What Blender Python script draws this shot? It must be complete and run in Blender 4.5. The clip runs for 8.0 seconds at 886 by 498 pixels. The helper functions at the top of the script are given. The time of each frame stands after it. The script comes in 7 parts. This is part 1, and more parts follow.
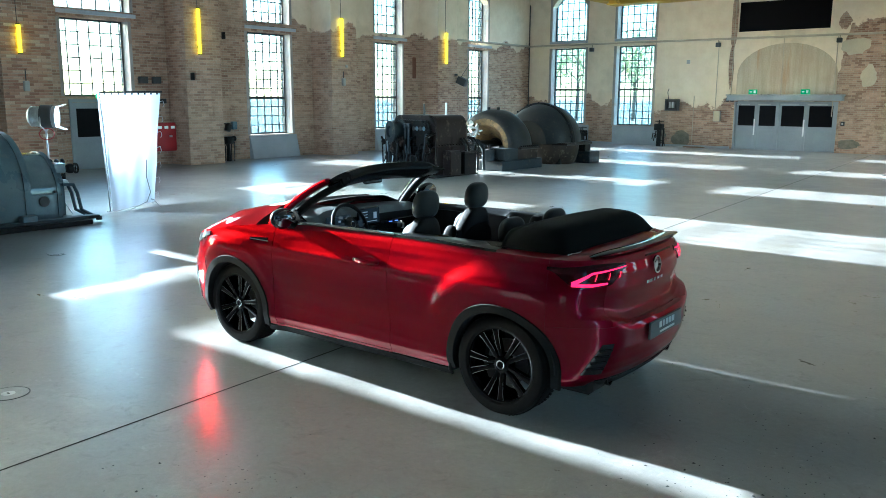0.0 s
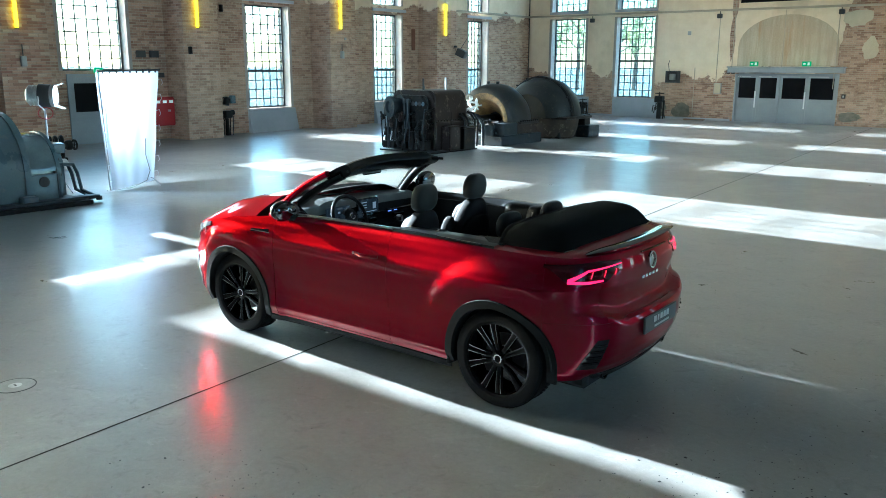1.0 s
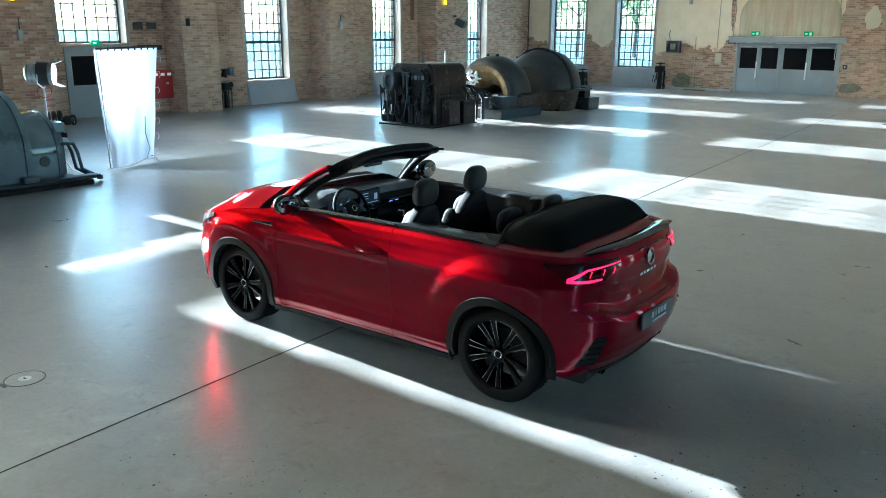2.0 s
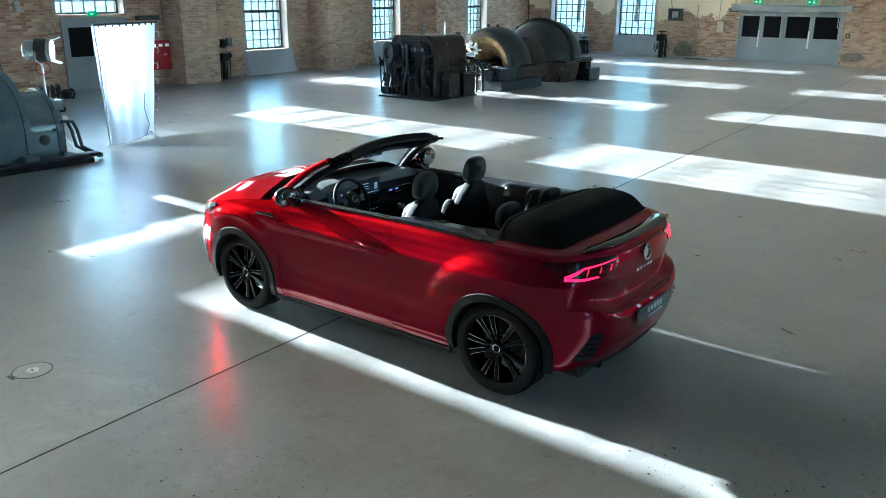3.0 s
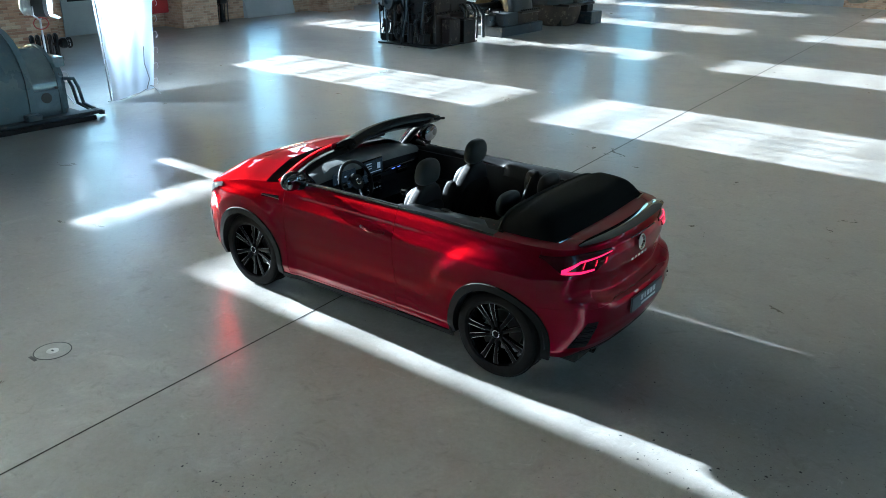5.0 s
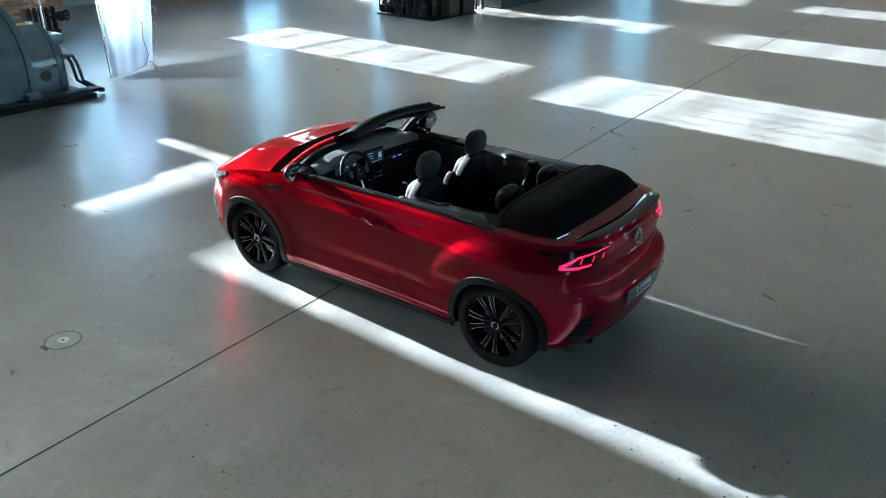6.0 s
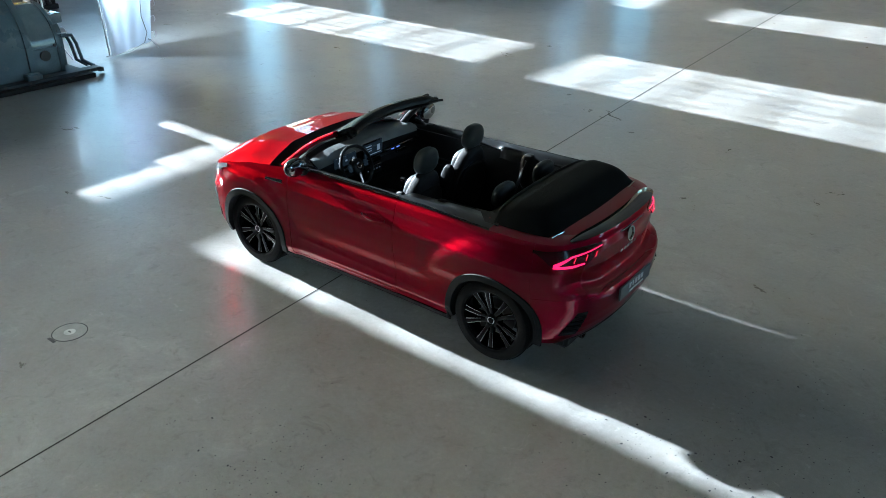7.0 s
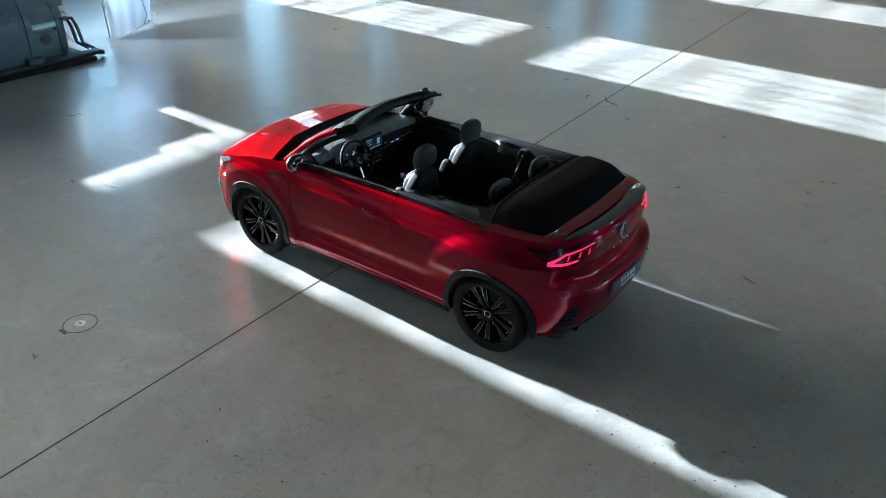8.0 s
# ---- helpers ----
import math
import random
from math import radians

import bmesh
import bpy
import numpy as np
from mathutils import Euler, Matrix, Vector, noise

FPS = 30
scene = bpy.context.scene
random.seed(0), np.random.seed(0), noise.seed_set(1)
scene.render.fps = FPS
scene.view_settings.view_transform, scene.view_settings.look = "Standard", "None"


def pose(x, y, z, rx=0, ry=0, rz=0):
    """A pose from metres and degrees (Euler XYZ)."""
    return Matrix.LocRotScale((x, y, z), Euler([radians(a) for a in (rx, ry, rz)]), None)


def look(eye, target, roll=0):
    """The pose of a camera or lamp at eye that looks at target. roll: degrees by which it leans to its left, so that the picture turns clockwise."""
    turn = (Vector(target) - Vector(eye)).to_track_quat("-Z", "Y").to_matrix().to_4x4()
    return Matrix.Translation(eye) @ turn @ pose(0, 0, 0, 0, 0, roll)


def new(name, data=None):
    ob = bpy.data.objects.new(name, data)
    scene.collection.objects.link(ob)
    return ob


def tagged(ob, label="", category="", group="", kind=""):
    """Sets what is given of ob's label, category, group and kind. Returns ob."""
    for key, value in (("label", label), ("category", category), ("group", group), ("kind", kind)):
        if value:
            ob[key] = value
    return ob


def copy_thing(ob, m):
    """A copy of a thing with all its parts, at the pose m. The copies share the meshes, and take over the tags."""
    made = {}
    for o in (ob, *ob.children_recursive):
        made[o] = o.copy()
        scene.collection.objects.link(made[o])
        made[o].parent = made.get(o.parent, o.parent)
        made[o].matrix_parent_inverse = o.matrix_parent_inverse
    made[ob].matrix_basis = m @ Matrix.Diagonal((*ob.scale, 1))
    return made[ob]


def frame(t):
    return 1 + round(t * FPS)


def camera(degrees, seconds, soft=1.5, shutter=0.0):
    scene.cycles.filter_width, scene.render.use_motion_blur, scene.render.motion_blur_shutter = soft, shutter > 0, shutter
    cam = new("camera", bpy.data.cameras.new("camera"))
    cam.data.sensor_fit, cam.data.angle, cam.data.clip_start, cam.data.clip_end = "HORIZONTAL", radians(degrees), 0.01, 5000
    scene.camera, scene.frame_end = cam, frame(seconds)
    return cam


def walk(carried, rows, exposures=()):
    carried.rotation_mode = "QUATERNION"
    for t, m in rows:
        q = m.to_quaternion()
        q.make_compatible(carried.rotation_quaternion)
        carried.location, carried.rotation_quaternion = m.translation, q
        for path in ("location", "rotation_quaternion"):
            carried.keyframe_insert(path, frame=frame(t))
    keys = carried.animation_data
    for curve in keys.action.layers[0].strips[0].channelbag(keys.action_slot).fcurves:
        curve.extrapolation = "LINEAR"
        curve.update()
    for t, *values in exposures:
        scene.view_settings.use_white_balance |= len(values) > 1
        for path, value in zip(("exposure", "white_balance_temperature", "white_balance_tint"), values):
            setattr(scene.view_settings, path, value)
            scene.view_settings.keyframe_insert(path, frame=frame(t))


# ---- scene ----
cam = camera(57.27, 8.0, soft=0.9)
PATH = [
    (0, look((2.888, -4.107, 2.033), (-0.836, 0.468, 0.940), 0.22)),
    (0.5, look((2.909, -4.120, 2.124), (-0.802, 0.439, 0.926), 0.20)),
    (1, look((2.917, -4.130, 2.224), (-0.775, 0.411, 0.905), 0.19)),
    (1.5, look((2.919, -4.150, 2.333), (-0.752, 0.373, 0.895), 0.18)),
    (3, look((2.933, -4.170, 2.670), (-0.670, 0.275, 0.862), 0.16)),
    (3.5, look((2.942, -4.185, 2.781), (-0.636, 0.229, 0.854), 0.15)),
    (4, look((2.945, -4.197, 2.895), (-0.607, 0.184, 0.847), 0.16)),
    (4.5, look((2.952, -4.210, 3.005), (-0.572, 0.140, 0.848), 0.20)),
    (6, look((2.971, -4.279, 3.365), (-0.446, -0.032, 0.856), 0.29)),
    (6.5, look((2.980, -4.279, 3.498), (-0.401, -0.073, 0.875), 0.35)),
    (7, look((2.998, -4.288, 3.631), (-0.346, -0.123, 0.898), 0.41)),
    (7.5, look((3.024, -4.310, 3.766), (-0.285, -0.181, 0.937), 0.46)),
    (8, look((3.056, -4.352, 3.900), (-0.217, -0.262, 0.975), 0.49)),
]
EXPOSURE = 5.14
walk(cam, PATH, exposures=[(0.0, EXPOSURE, 5080, -4), (8.0, EXPOSURE - 0.3, 5230, 2)])

# ---- daylight: low sun from beyond the long window wall ----
SUN_EL, SUN_DY = radians(16.0), 0.012
world = bpy.data.worlds.new("daylight")
scene.world = world
world.use_nodes = True
wn, wl = world.node_tree.nodes, world.node_tree.links
sky = wn.new("ShaderNodeTexSky")
sky.sky_type, sky.sun_disc = "NISHITA", False
sky.sun_elevation, sky.sun_rotation = SUN_EL, radians(-90)
sky.air_density, sky.dust_density = 1.0, 1.0
wl.new(sky.outputs[0], wn["Background"].inputs["Color"])
wn["Background"].inputs["Strength"].default_value = 0.40
sun = new("sun", bpy.data.lights.new("sun", "SUN"))
sun.data.energy, sun.data.angle, sun.data.color = 2.1, radians(0.55), (1.0, 0.97, 0.92)
sun.matrix_world = look((-40, 0, 40 * math.tan(SUN_EL)), (0, 40 * SUN_DY, 0))


# fill light added to brighten the hall, from three unseen east window openings
def fill_lamp(x, y, z, w, h, heading, radiance):
    lamp = new("window_light", bpy.data.lights.new("window_light", "AREA"))
    lamp.data.shape, lamp.data.size, lamp.data.size_y = "RECTANGLE", w, h
    lamp.data.energy, lamp.data.color = radiance * math.pi * w * h, (1.0, 0.96, 0.90)
    lamp.matrix_world = pose(x, y, z, 90, 0, heading)


for y in (13.0, 19.0, 25.0):
    fill_lamp(13.3, y, 3.8, 1.9, 5.6, 90, 0.16)


# ---- materials ----
def nodes_of(name):
    m = bpy.data.materials.new(name)
    m.use_nodes = True
    nt = m.node_tree
    return m, nt.nodes, nt.links, nt.nodes["Principled BSDF"]


def ramp(n, l, src, stops):
    r = n.new("ShaderNodeValToRGB")
    els = r.color_ramp.elements
    while len(els) < len(stops):
        els.new(0.5)
    for e, (p, c) in zip(els, stops):
        e.position = p
        e.color = (*c, 1) if len(c) == 3 else c
    l.new(src, r.inputs[0])
    return r.outputs[0]


def noise_tex(n, l, coord, scale, detail=6, rough=0.6, dist=0.0):
    t = n.new("ShaderNodeTexNoise")
    t.inputs["Scale"].default_value, t.inputs["Detail"].default_value = scale, detail
    t.inputs["Roughness"].default_value, t.inputs["Distortion"].default_value = rough, dist
    l.new(coord, t.inputs["Vector"])
    return t.outputs["Fac"]


def mixc(n, l, fac, a, b, mode="MIX"):
    m = n.new("ShaderNodeMix")
    m.data_type, m.blend_type = "RGBA", mode
    for sock, v in ((m.inputs[0], fac), (m.inputs[6], a), (m.inputs[7], b)):
        if isinstance(v, (int, float)):
            sock.default_value = v
        elif isinstance(v, tuple):
            sock.default_value = (*v, 1)
        else:
            l.new(v, sock)
    return m.outputs[2]


def coords(n):
    return n.new("ShaderNodeTexCoord").outputs["Object"]


def bump(n, l, p, height, strength=0.3, dist=0.01):
    b = n.new("ShaderNodeBump")
    b.inputs["Strength"].default_value, b.inputs["Distance"].default_value = strength, dist
    l.new(height, b.inputs["Height"])
    l.new(b.outputs[0], p.inputs["Normal"])
    return b


def surface(name, c1, c2, rough=0.5, metal=0.0, big=1.5, fine=40.0, relief=0.15, coat=0.0, spread=0.12, wear=None, spec=0.5):
    """A worn plain surface: two tones blotched at a large and a fine scale, uneven gloss, fine relief."""
    m, n, l, p = nodes_of(name)
    co = coords(n)
    a, b = noise_tex(n, l, co, big, 5), noise_tex(n, l, co, fine, 4)
    col = mixc(n, l, ramp(n, l, a, [(0.35, (0, 0, 0)), (0.65, (1, 1, 1))]), c1, c2)
    col = mixc(n, l, 0.25, col, ramp(n, l, b, [(0.3, (0.35, 0.35, 0.35)), (0.7, (0.65, 0.65, 0.65))]), "OVERLAY")
    if wear:
        col = mixc(n, l, ramp(n, l, noise_tex(n, l, co, big * 3.3, 8, 0.7), [(0.56, (0, 0, 0)), (0.66, (1, 1, 1))]), col, wear)
    l.new(col, p.inputs["Base Color"])
    r = n.new("ShaderNodeMapRange")
    r.inputs[3].default_value, r.inputs[4].default_value = max(rough - spread, 0.02), min(rough + spread, 1)
    l.new(a, r.inputs[0])
    l.new(r.outputs[0], p.inputs["Roughness"])
    p.inputs["Metallic"].default_value, p.inputs["Coat Weight"].default_value = metal, coat
    p.inputs["Coat Roughness"].default_value = 0.05
    p.inputs["Specular IOR Level"].default_value = spec
    if relief:
        bump(n, l, p, b, relief, 0.004)
    return m


def plain(name, c, rough=0.5, metal=0.0, coat=0.0, emit=0.0, ecol=None):
    m, n, l, p = nodes_of(name)
    p.inputs["Base Color"].default_value = (*c, 1)
    p.inputs["Roughness"].default_value, p.inputs["Metallic"].default_value = rough, metal
    p.inputs["Coat Weight"].default_value, p.inputs["Coat Roughness"].default_value = coat, 0.03
    if emit:
        p.inputs["Emission Color"].default_value = (*(ecol or c), 1)
        p.inputs["Emission Strength"].default_value = emit
    return m


def clear_glass(name, tint=(1, 1, 1), gloss=0.05):
    """Thin glass: it lets light straight through and mirrors more the flatter it is seen."""
    m, n, l, p = nodes_of(name)
    n.remove(p)
    t, g, f, x = (n.new(k) for k in ("ShaderNodeBsdfTransparent", "ShaderNodeBsdfGlossy", "ShaderNodeLayerWeight", "ShaderNodeMixShader"))
    t.inputs[0].default_value, g.inputs["Roughness"].default_value, f.inputs[0].default_value = (*tint, 1), 0.02, 0.5
    q = n.new("ShaderNodeMath")
    q.operation = "POWER"
    q.inputs[1].default_value = 4.0
    r = n.new("ShaderNodeMapRange")
    r.inputs[3].default_value, r.inputs[4].default_value = gloss, 0.6
    l.new(f.outputs["Facing"], q.inputs[0]), l.new(q.outputs[0], r.inputs[0]), l.new(r.outputs[0], x.inputs[0])
    l.new(t.outputs[0], x.inputs[1]), l.new(g.outputs[0], x.inputs[2])
    l.new(x.outputs[0], n["Material Output"].inputs[0])
    return m


def masonry(name, along, brick_to, plaster, ragged=3.2, rise=None):
    """Brickwork up to about brick_to metres, old plaster above with a ragged edge. along: the axis the courses run on."""
    m, n, l, p = nodes_of(name)
    co = coords(n)
    sep = n.new("ShaderNodeSeparateXYZ")
    l.new(co, sep.inputs[0])
    com = n.new("ShaderNodeCombineXYZ")
    add = n.new("ShaderNodeMath")
    add.operation = "ADD"
    l.new(sep.outputs["X"], add.inputs[0]), l.new(sep.outputs["Y"], add.inputs[1])
    l.new(add.outputs[0], com.inputs[0]), l.new(sep.outputs["Z"], com.inputs[1])
    br = n.new("ShaderNodeTexBrick")
    br.inputs["Scale"].default_value = 1.0
    for k, v in (("Brick Width", 0.25), ("Row Height", 0.077), ("Mortar Size", 0.007), ("Mortar Smooth", 0.3), ("Bias", 0.0)):
        br.inputs[k].default_value = v
    br.inputs["Color1"].default_value, br.inputs["Color2"].default_value = (0.50, 0.330, 0.232, 1), (0.225, 0.118, 0.080, 1)
    br.inputs["Mortar"].default_value = (0.42, 0.37, 0.30, 1)
    l.new(com.outputs[0], br.inputs["Vector"])
    big, mid, fin = noise_tex(n, l, co, 0.45, 6), noise_tex(n, l, co, 2.2, 8, 0.7), noise_tex(n, l, co, 30, 5)
    col = mixc(n, l, ramp(n, l, big, [(0.38, (0, 0, 0)), (0.62, (1, 1, 1))]), br.outputs["Color"], mixc(n, l, 0.40, br.outputs["Color"], (0.52, 0.40, 0.29)))
    col = mixc(n, l, ramp(n, l, mid, [(0.55, (0, 0, 0)), (0.70, (0.75, 0.75, 0.75))]), col, (0.20, 0.118, 0.082))
    col = mixc(n, l, 0.35, col, ramp(n, l, fin, [(0.3, (0.3, 0.3, 0.3)), (0.7, (0.7, 0.7, 0.7))]), "OVERLAY")
    h = br.outputs["Fac"]
    if plaster:
        pl = mixc(n, l, ramp(n, l, mid, [(0.35, (0, 0, 0)), (0.7, (1, 1, 1))]), (0.86, 0.745, 0.58), (0.76, 0.635, 0.47))
        pl = mixc(n, l, ramp(n, l, big, [(0.55, (0, 0, 0)), (0.68, (0.6, 0.6, 0.6))]), pl, (0.52, 0.44, 0.31))
        edge = n.new("ShaderNodeMath")
        edge.operation = "MULTIPLY_ADD"
        edge.inputs[1].default_value, edge.inputs[2].default_value = ragged, -ragged / 2
        l.new(noise_tex(n, l, co, 0.9, 9, 0.62), edge.inputs[0])
        s = n.new("ShaderNodeMath")
        l.new(sep.outputs["Z"], s.inputs[0]), l.new(edge.outputs[0], s.inputs[1])
        if rise:
            # the plaster has come off higher up on one stretch of the wall
            mr, sb = n.new("ShaderNodeMapRange"), n.new("ShaderNodeMath")
            mr.inputs[1].default_value, mr.inputs[2].default_value, mr.inputs[3].default_value, mr.inputs[4].default_value = rise
            l.new(sep.outputs["Y" if along else "X"], mr.inputs[0])
            sb.operation = "SUBTRACT"
            l.new(s.outputs[0], sb.inputs[0]), l.new(mr.outputs[0], sb.inputs[1])
            s = sb
        g = n.new("ShaderNodeMapRange")
        g.inputs[1].default_value, g.inputs[2].default_value = brick_to - 0.04, brick_to + 0.04
        l.new(s.outputs[0], g.inputs[0])
        col = mixc(n, l, g.outputs[0], col, pl)
        inv = n.new("ShaderNodeMath")
        inv.operation = "SUBTRACT"
        inv.inputs[0].default_value = 1.0
        l.new(g.outputs[0], inv.inputs[1])
        mul = n.new("ShaderNodeMath")
        mul.operation = "MULTIPLY"
        l.new(h, mul.inputs[0]), l.new(inv.outputs[0], mul.inputs[1])
        h = mul.outputs[0]
    l.new(col, p.inputs["Base Color"])
    p.inputs["Roughness"].default_value = 0.88
    b = bump(n, l, p, h, 0.5, 0.008)
    b.invert = True
    return m


def polished_concrete(name):
    """Old power-trowelled concrete: warm and cool clouds, trowel mottling, scuffs, pits and dusty spots."""
    m, n, l, p = nodes_of(name)
    co = coords(n)
    big, mid, fin = noise_tex(n, l, co, 0.28, 7, 0.62, 0.4), noise_tex(n, l, co, 1.5, 9, 0.70, 0.8), noise_tex(n, l, co, 26, 6, 0.75)
    tiny = noise_tex(n, l, co, 140, 3, 0.6)
    col = mixc(n, l, ramp(n, l, big, [(0.38, (0, 0, 0)), (0.62, (1, 1, 1))]), (0.192, 0.188, 0.179), (0.262, 0.251, 0.230))
    col = mixc(n, l, ramp(n, l, mid, [(0.32, (0.75, 0.75, 0.75)), (0.52, (0, 0, 0))]), col, (0.176, 0.162, 0.140))
    col = mixc(n, l, ramp(n, l, mid, [(0.56, (0, 0, 0)), (0.72, (0.6, 0.6, 0.6))]), col, (0.365, 0.355, 0.335))
    col = mixc(n, l, 0.34, col, ramp(n, l, fin, [(0.3, (0.33, 0.33, 0.33)), (0.7, (0.67, 0.67, 0.67))]), "OVERLAY")
    col = mixc(n, l, 0.22, col, ramp(n, l, tiny, [(0.3, (0.3, 0.3, 0.3)), (0.7, (0.7, 0.7, 0.7))]), "OVERLAY")
    v = n.new("ShaderNodeTexVoronoi")
    v.inputs["Scale"].default_value = 4.5
    l.new(co, v.inputs["Vector"])
    pits = ramp(n, l, v.outputs["Distance"], [(0.012, (1, 1, 1)), (0.03, (0, 0, 0))])
    col = mixc(n, l, pits, col, (0.05, 0.046, 0.04))
    # dark smudges and pale dusty spots
    smu = noise_tex(n, l, co, 5.5, 10, 0.78, 1.2)
    col = mixc(n, l, ramp(n, l, smu, [(0.34, (0.7, 0.7, 0.7)), (0.46, (0, 0, 0))]), col, (0.132, 0.125, 0.113))
    col = mixc(n, l, ramp(n, l, smu, [(0.60, (0, 0, 0)), (0.70, (0.6, 0.6, 0.6))]), col, (0.38, 0.372, 0.352))
    # long thin scuffs
    mp = n.new("ShaderNodeMapping")
    mp.inputs["Scale"].default_value, mp.inputs["Rotation"].default_value = (0.5, 14.0, 1.0), (0, 0, 0.5)
    l.new(co, mp.inputs[0])
    scuff = ramp(n, l, noise_tex(n, l, mp.outputs[0], 1.4, 8, 0.75, 0.3), [(0.66, (0, 0, 0)), (0.74, (0.55, 0.55, 0.55))])
    col = mixc(n, l, scuff, col, (0.26, 0.253, 0.24))
    l.new(col, p.inputs["Base Color"])
    r = n.new("ShaderNodeMapRange")
    r.inputs[1].default_value, r.inputs[2].default_value, r.inputs[3].default_value, r.inputs[4].default_value = 0.3, 0.7, 0.26, 0.46
    l.new(mid, r.inputs[0]), l.new(r.outputs[0], p.inputs["Roughness"])
    p.inputs["Specular IOR Level"].default_value = 0.95
    p.inputs["Coat Weight"].default_value, p.inputs["Coat Roughness"].default_value = 0.32, 0.18
    bump(n, l, p, mixc(n, l, 0.35, mid, fin), 0.14, 0.012)
    return m


MAT = dict(
    floor=polished_concrete("polished_concrete"),
    joint=plain("joint_filler", (0.03, 0.028, 0.025), 0.9),
    long_wall=masonry("brick_long_wall", 1, 4.45, True, 1.6, (8.0, 16.0, 4.0, 0.0)),
    far_wall=masonry("brick_far_wall", 0, 1.95, True, 3.2, (-5.8, -5.2, 0.0, 2.9)),
    charcoal=surface("charcoal_unseen_wall", (0.035, 0.036, 0.038), (0.028, 0.029, 0.03), 0.8, big=0.6),
    brick=masonry("brick_pier", 1, 4.5, False),
    plaster=surface("old_plaster", (0.60, 0.54, 0.40), (0.50, 0.44, 0.32), 0.9, big=0.8, relief=0.3),
    ceiling=surface("ceiling_paint", (0.42, 0.41, 0.38), (0.34, 0.33, 0.30), 0.9, big=0.4),
    apron=surface("grey_apron", (0.44, 0.47, 0.51), (0.36, 0.39, 0.43), 0.8, big=1.0),
    frame=surface("window_steel", (0.035, 0.042, 0.05), (0.025, 0.03, 0.036), 0.55, 0.1, relief=0.1),
    sill=surface("pale_blue_band", (0.52, 0.55, 0.60), (0.42, 0.45, 0.50), 0.75),
    pane=clear_glass("window_glass", (0.232, 0.268, 0.278)),
    grey_door=surface("grey_door_paint", (0.31, 0.335, 0.365), (0.26, 0.285, 0.315), 0.45, big=0.8, relief=0.04),
    black_glass=plain("black_glazing", (0.003, 0.003, 0.004), 0.35),
    steel=surface("brushed_steel", (0.55, 0.56, 0.57), (0.42, 0.43, 0.45), 0.32, 0.9, relief=0.05),
    galv=surface("galvanised", (0.48, 0.50, 0.52), (0.38, 0.40, 0.42), 0.5, 0.6, relief=0.08),
    sign_green=plain("exit_sign_green", (0.02, 0.34, 0.12), 0.4, emit=0.012, ecol=(0.02, 0.65, 0.22)),
    sign_white=plain("sign_white", (0.8, 0.85, 0.8), 0.4, emit=0.012),
    red_paint=surface("red_cabinet_paint", (0.42, 0.022, 0.03), (0.33, 0.018, 0.025), 0.35, big=1.2, relief=0.03, coat=0.3),
    yellow=plain("yellow_tube", (0.95, 0.75, 0.02), 0.4, emit=0.15, ecol=(1.0, 0.74, 0.0)),
    crane=surface("crane_yellow", (0.62, 0.43, 0.03), (0.50, 0.34, 0.03), 0.5, big=2.0),
    dark=surface("dark_fixture", (0.025, 0.026, 0.028), (0.04, 0.04, 0.042), 0.5),
    grey_box=surface("grey_box", (0.42, 0.43, 0.42), (0.34, 0.35, 0.34), 0.55),
    screen_cloth=surface("white_diffusion_cloth", (0.80, 0.82, 0.86), (0.74, 0.76, 0.81), 0.85, big=3.0, fine=120, relief=0.1),
    gen_paint=surface("blue_grey_machine_paint", (0.080, 0.128, 0.160), (0.060, 0.100, 0.128), 0.30, big=1.5, relief=0.05, coat=0.5, wear=(0.11, 0.135, 0.15)),
    gen_light=surface("pale_machine_paint", (0.125, 0.168, 0.195), (0.095, 0.132, 0.155), 0.22, big=3.0, relief=0.0, coat=0.9),
    iron=surface("oily_black_iron", (0.007, 0.008, 0.009), (0.014, 0.014, 0.014), 0.40, 0.1, big=2.0, relief=0.2, wear=(0.036, 0.026, 0.018), spec=0.16),
    iron_brown=surface("brown_painted_iron", (0.016, 0.010, 0.009), (0.010, 0.008, 0.008), 0.38, 0.05, big=1.6, relief=0.12, wear=(0.10, 0.08, 0.06), spec=0.3),
    iron_blue=surface("blue_painted_iron", (0.011, 0.022, 0.030), (0.007, 0.013, 0.018), 0.5, 0.1, big=2.0, relief=0.2, wear=(0.06, 0.05, 0.04)),
    shell_brown=surface("rust_brown_shell", (0.050, 0.032, 0.021), (0.026, 0.019, 0.015), 0.6, 0.1, big=2.2, relief=0.2, wear=(0.13, 0.10, 0.07), spec=0.3),
    rust=surface("ochre_rusted_iron", (0.34, 0.22, 0.085), (0.17, 0.105, 0.05), 0.85, big=3.5, relief=0.4, wear=(0.06, 0.045, 0.03)),
    conduit=surface("beige_conduit", (0.50, 0.44, 0.34), (0.40, 0.34, 0.26), 0.6),
    lime=surface("pale_limewash", (0.40, 0.375, 0.35), (0.32, 0.29, 0.265), 0.9, big=1.3, relief=0.25, wear=(0.36, 0.27, 0.21)),
    pale_handle=plain("pale_steel_handle", (0.80, 0.81, 0.82), 0.35, 0.1),
    silver=surface("bare_aluminium", (0.62, 0.63, 0.63), (0.45, 0.46, 0.46), 0.38, 0.85, big=6),
)

MAT["black_glass"].node_tree.nodes["Principled BSDF"].inputs["Specular IOR Level"].default_value = 0.08


# ---- mesh helpers ----
def empty(name, m=None, label="", category="", group="", kind=""):
    ob = new(name)
    ob.empty_display_size = 0.1
    if m:
        ob.matrix_world = m
    return tagged(ob, label, category, group, kind)


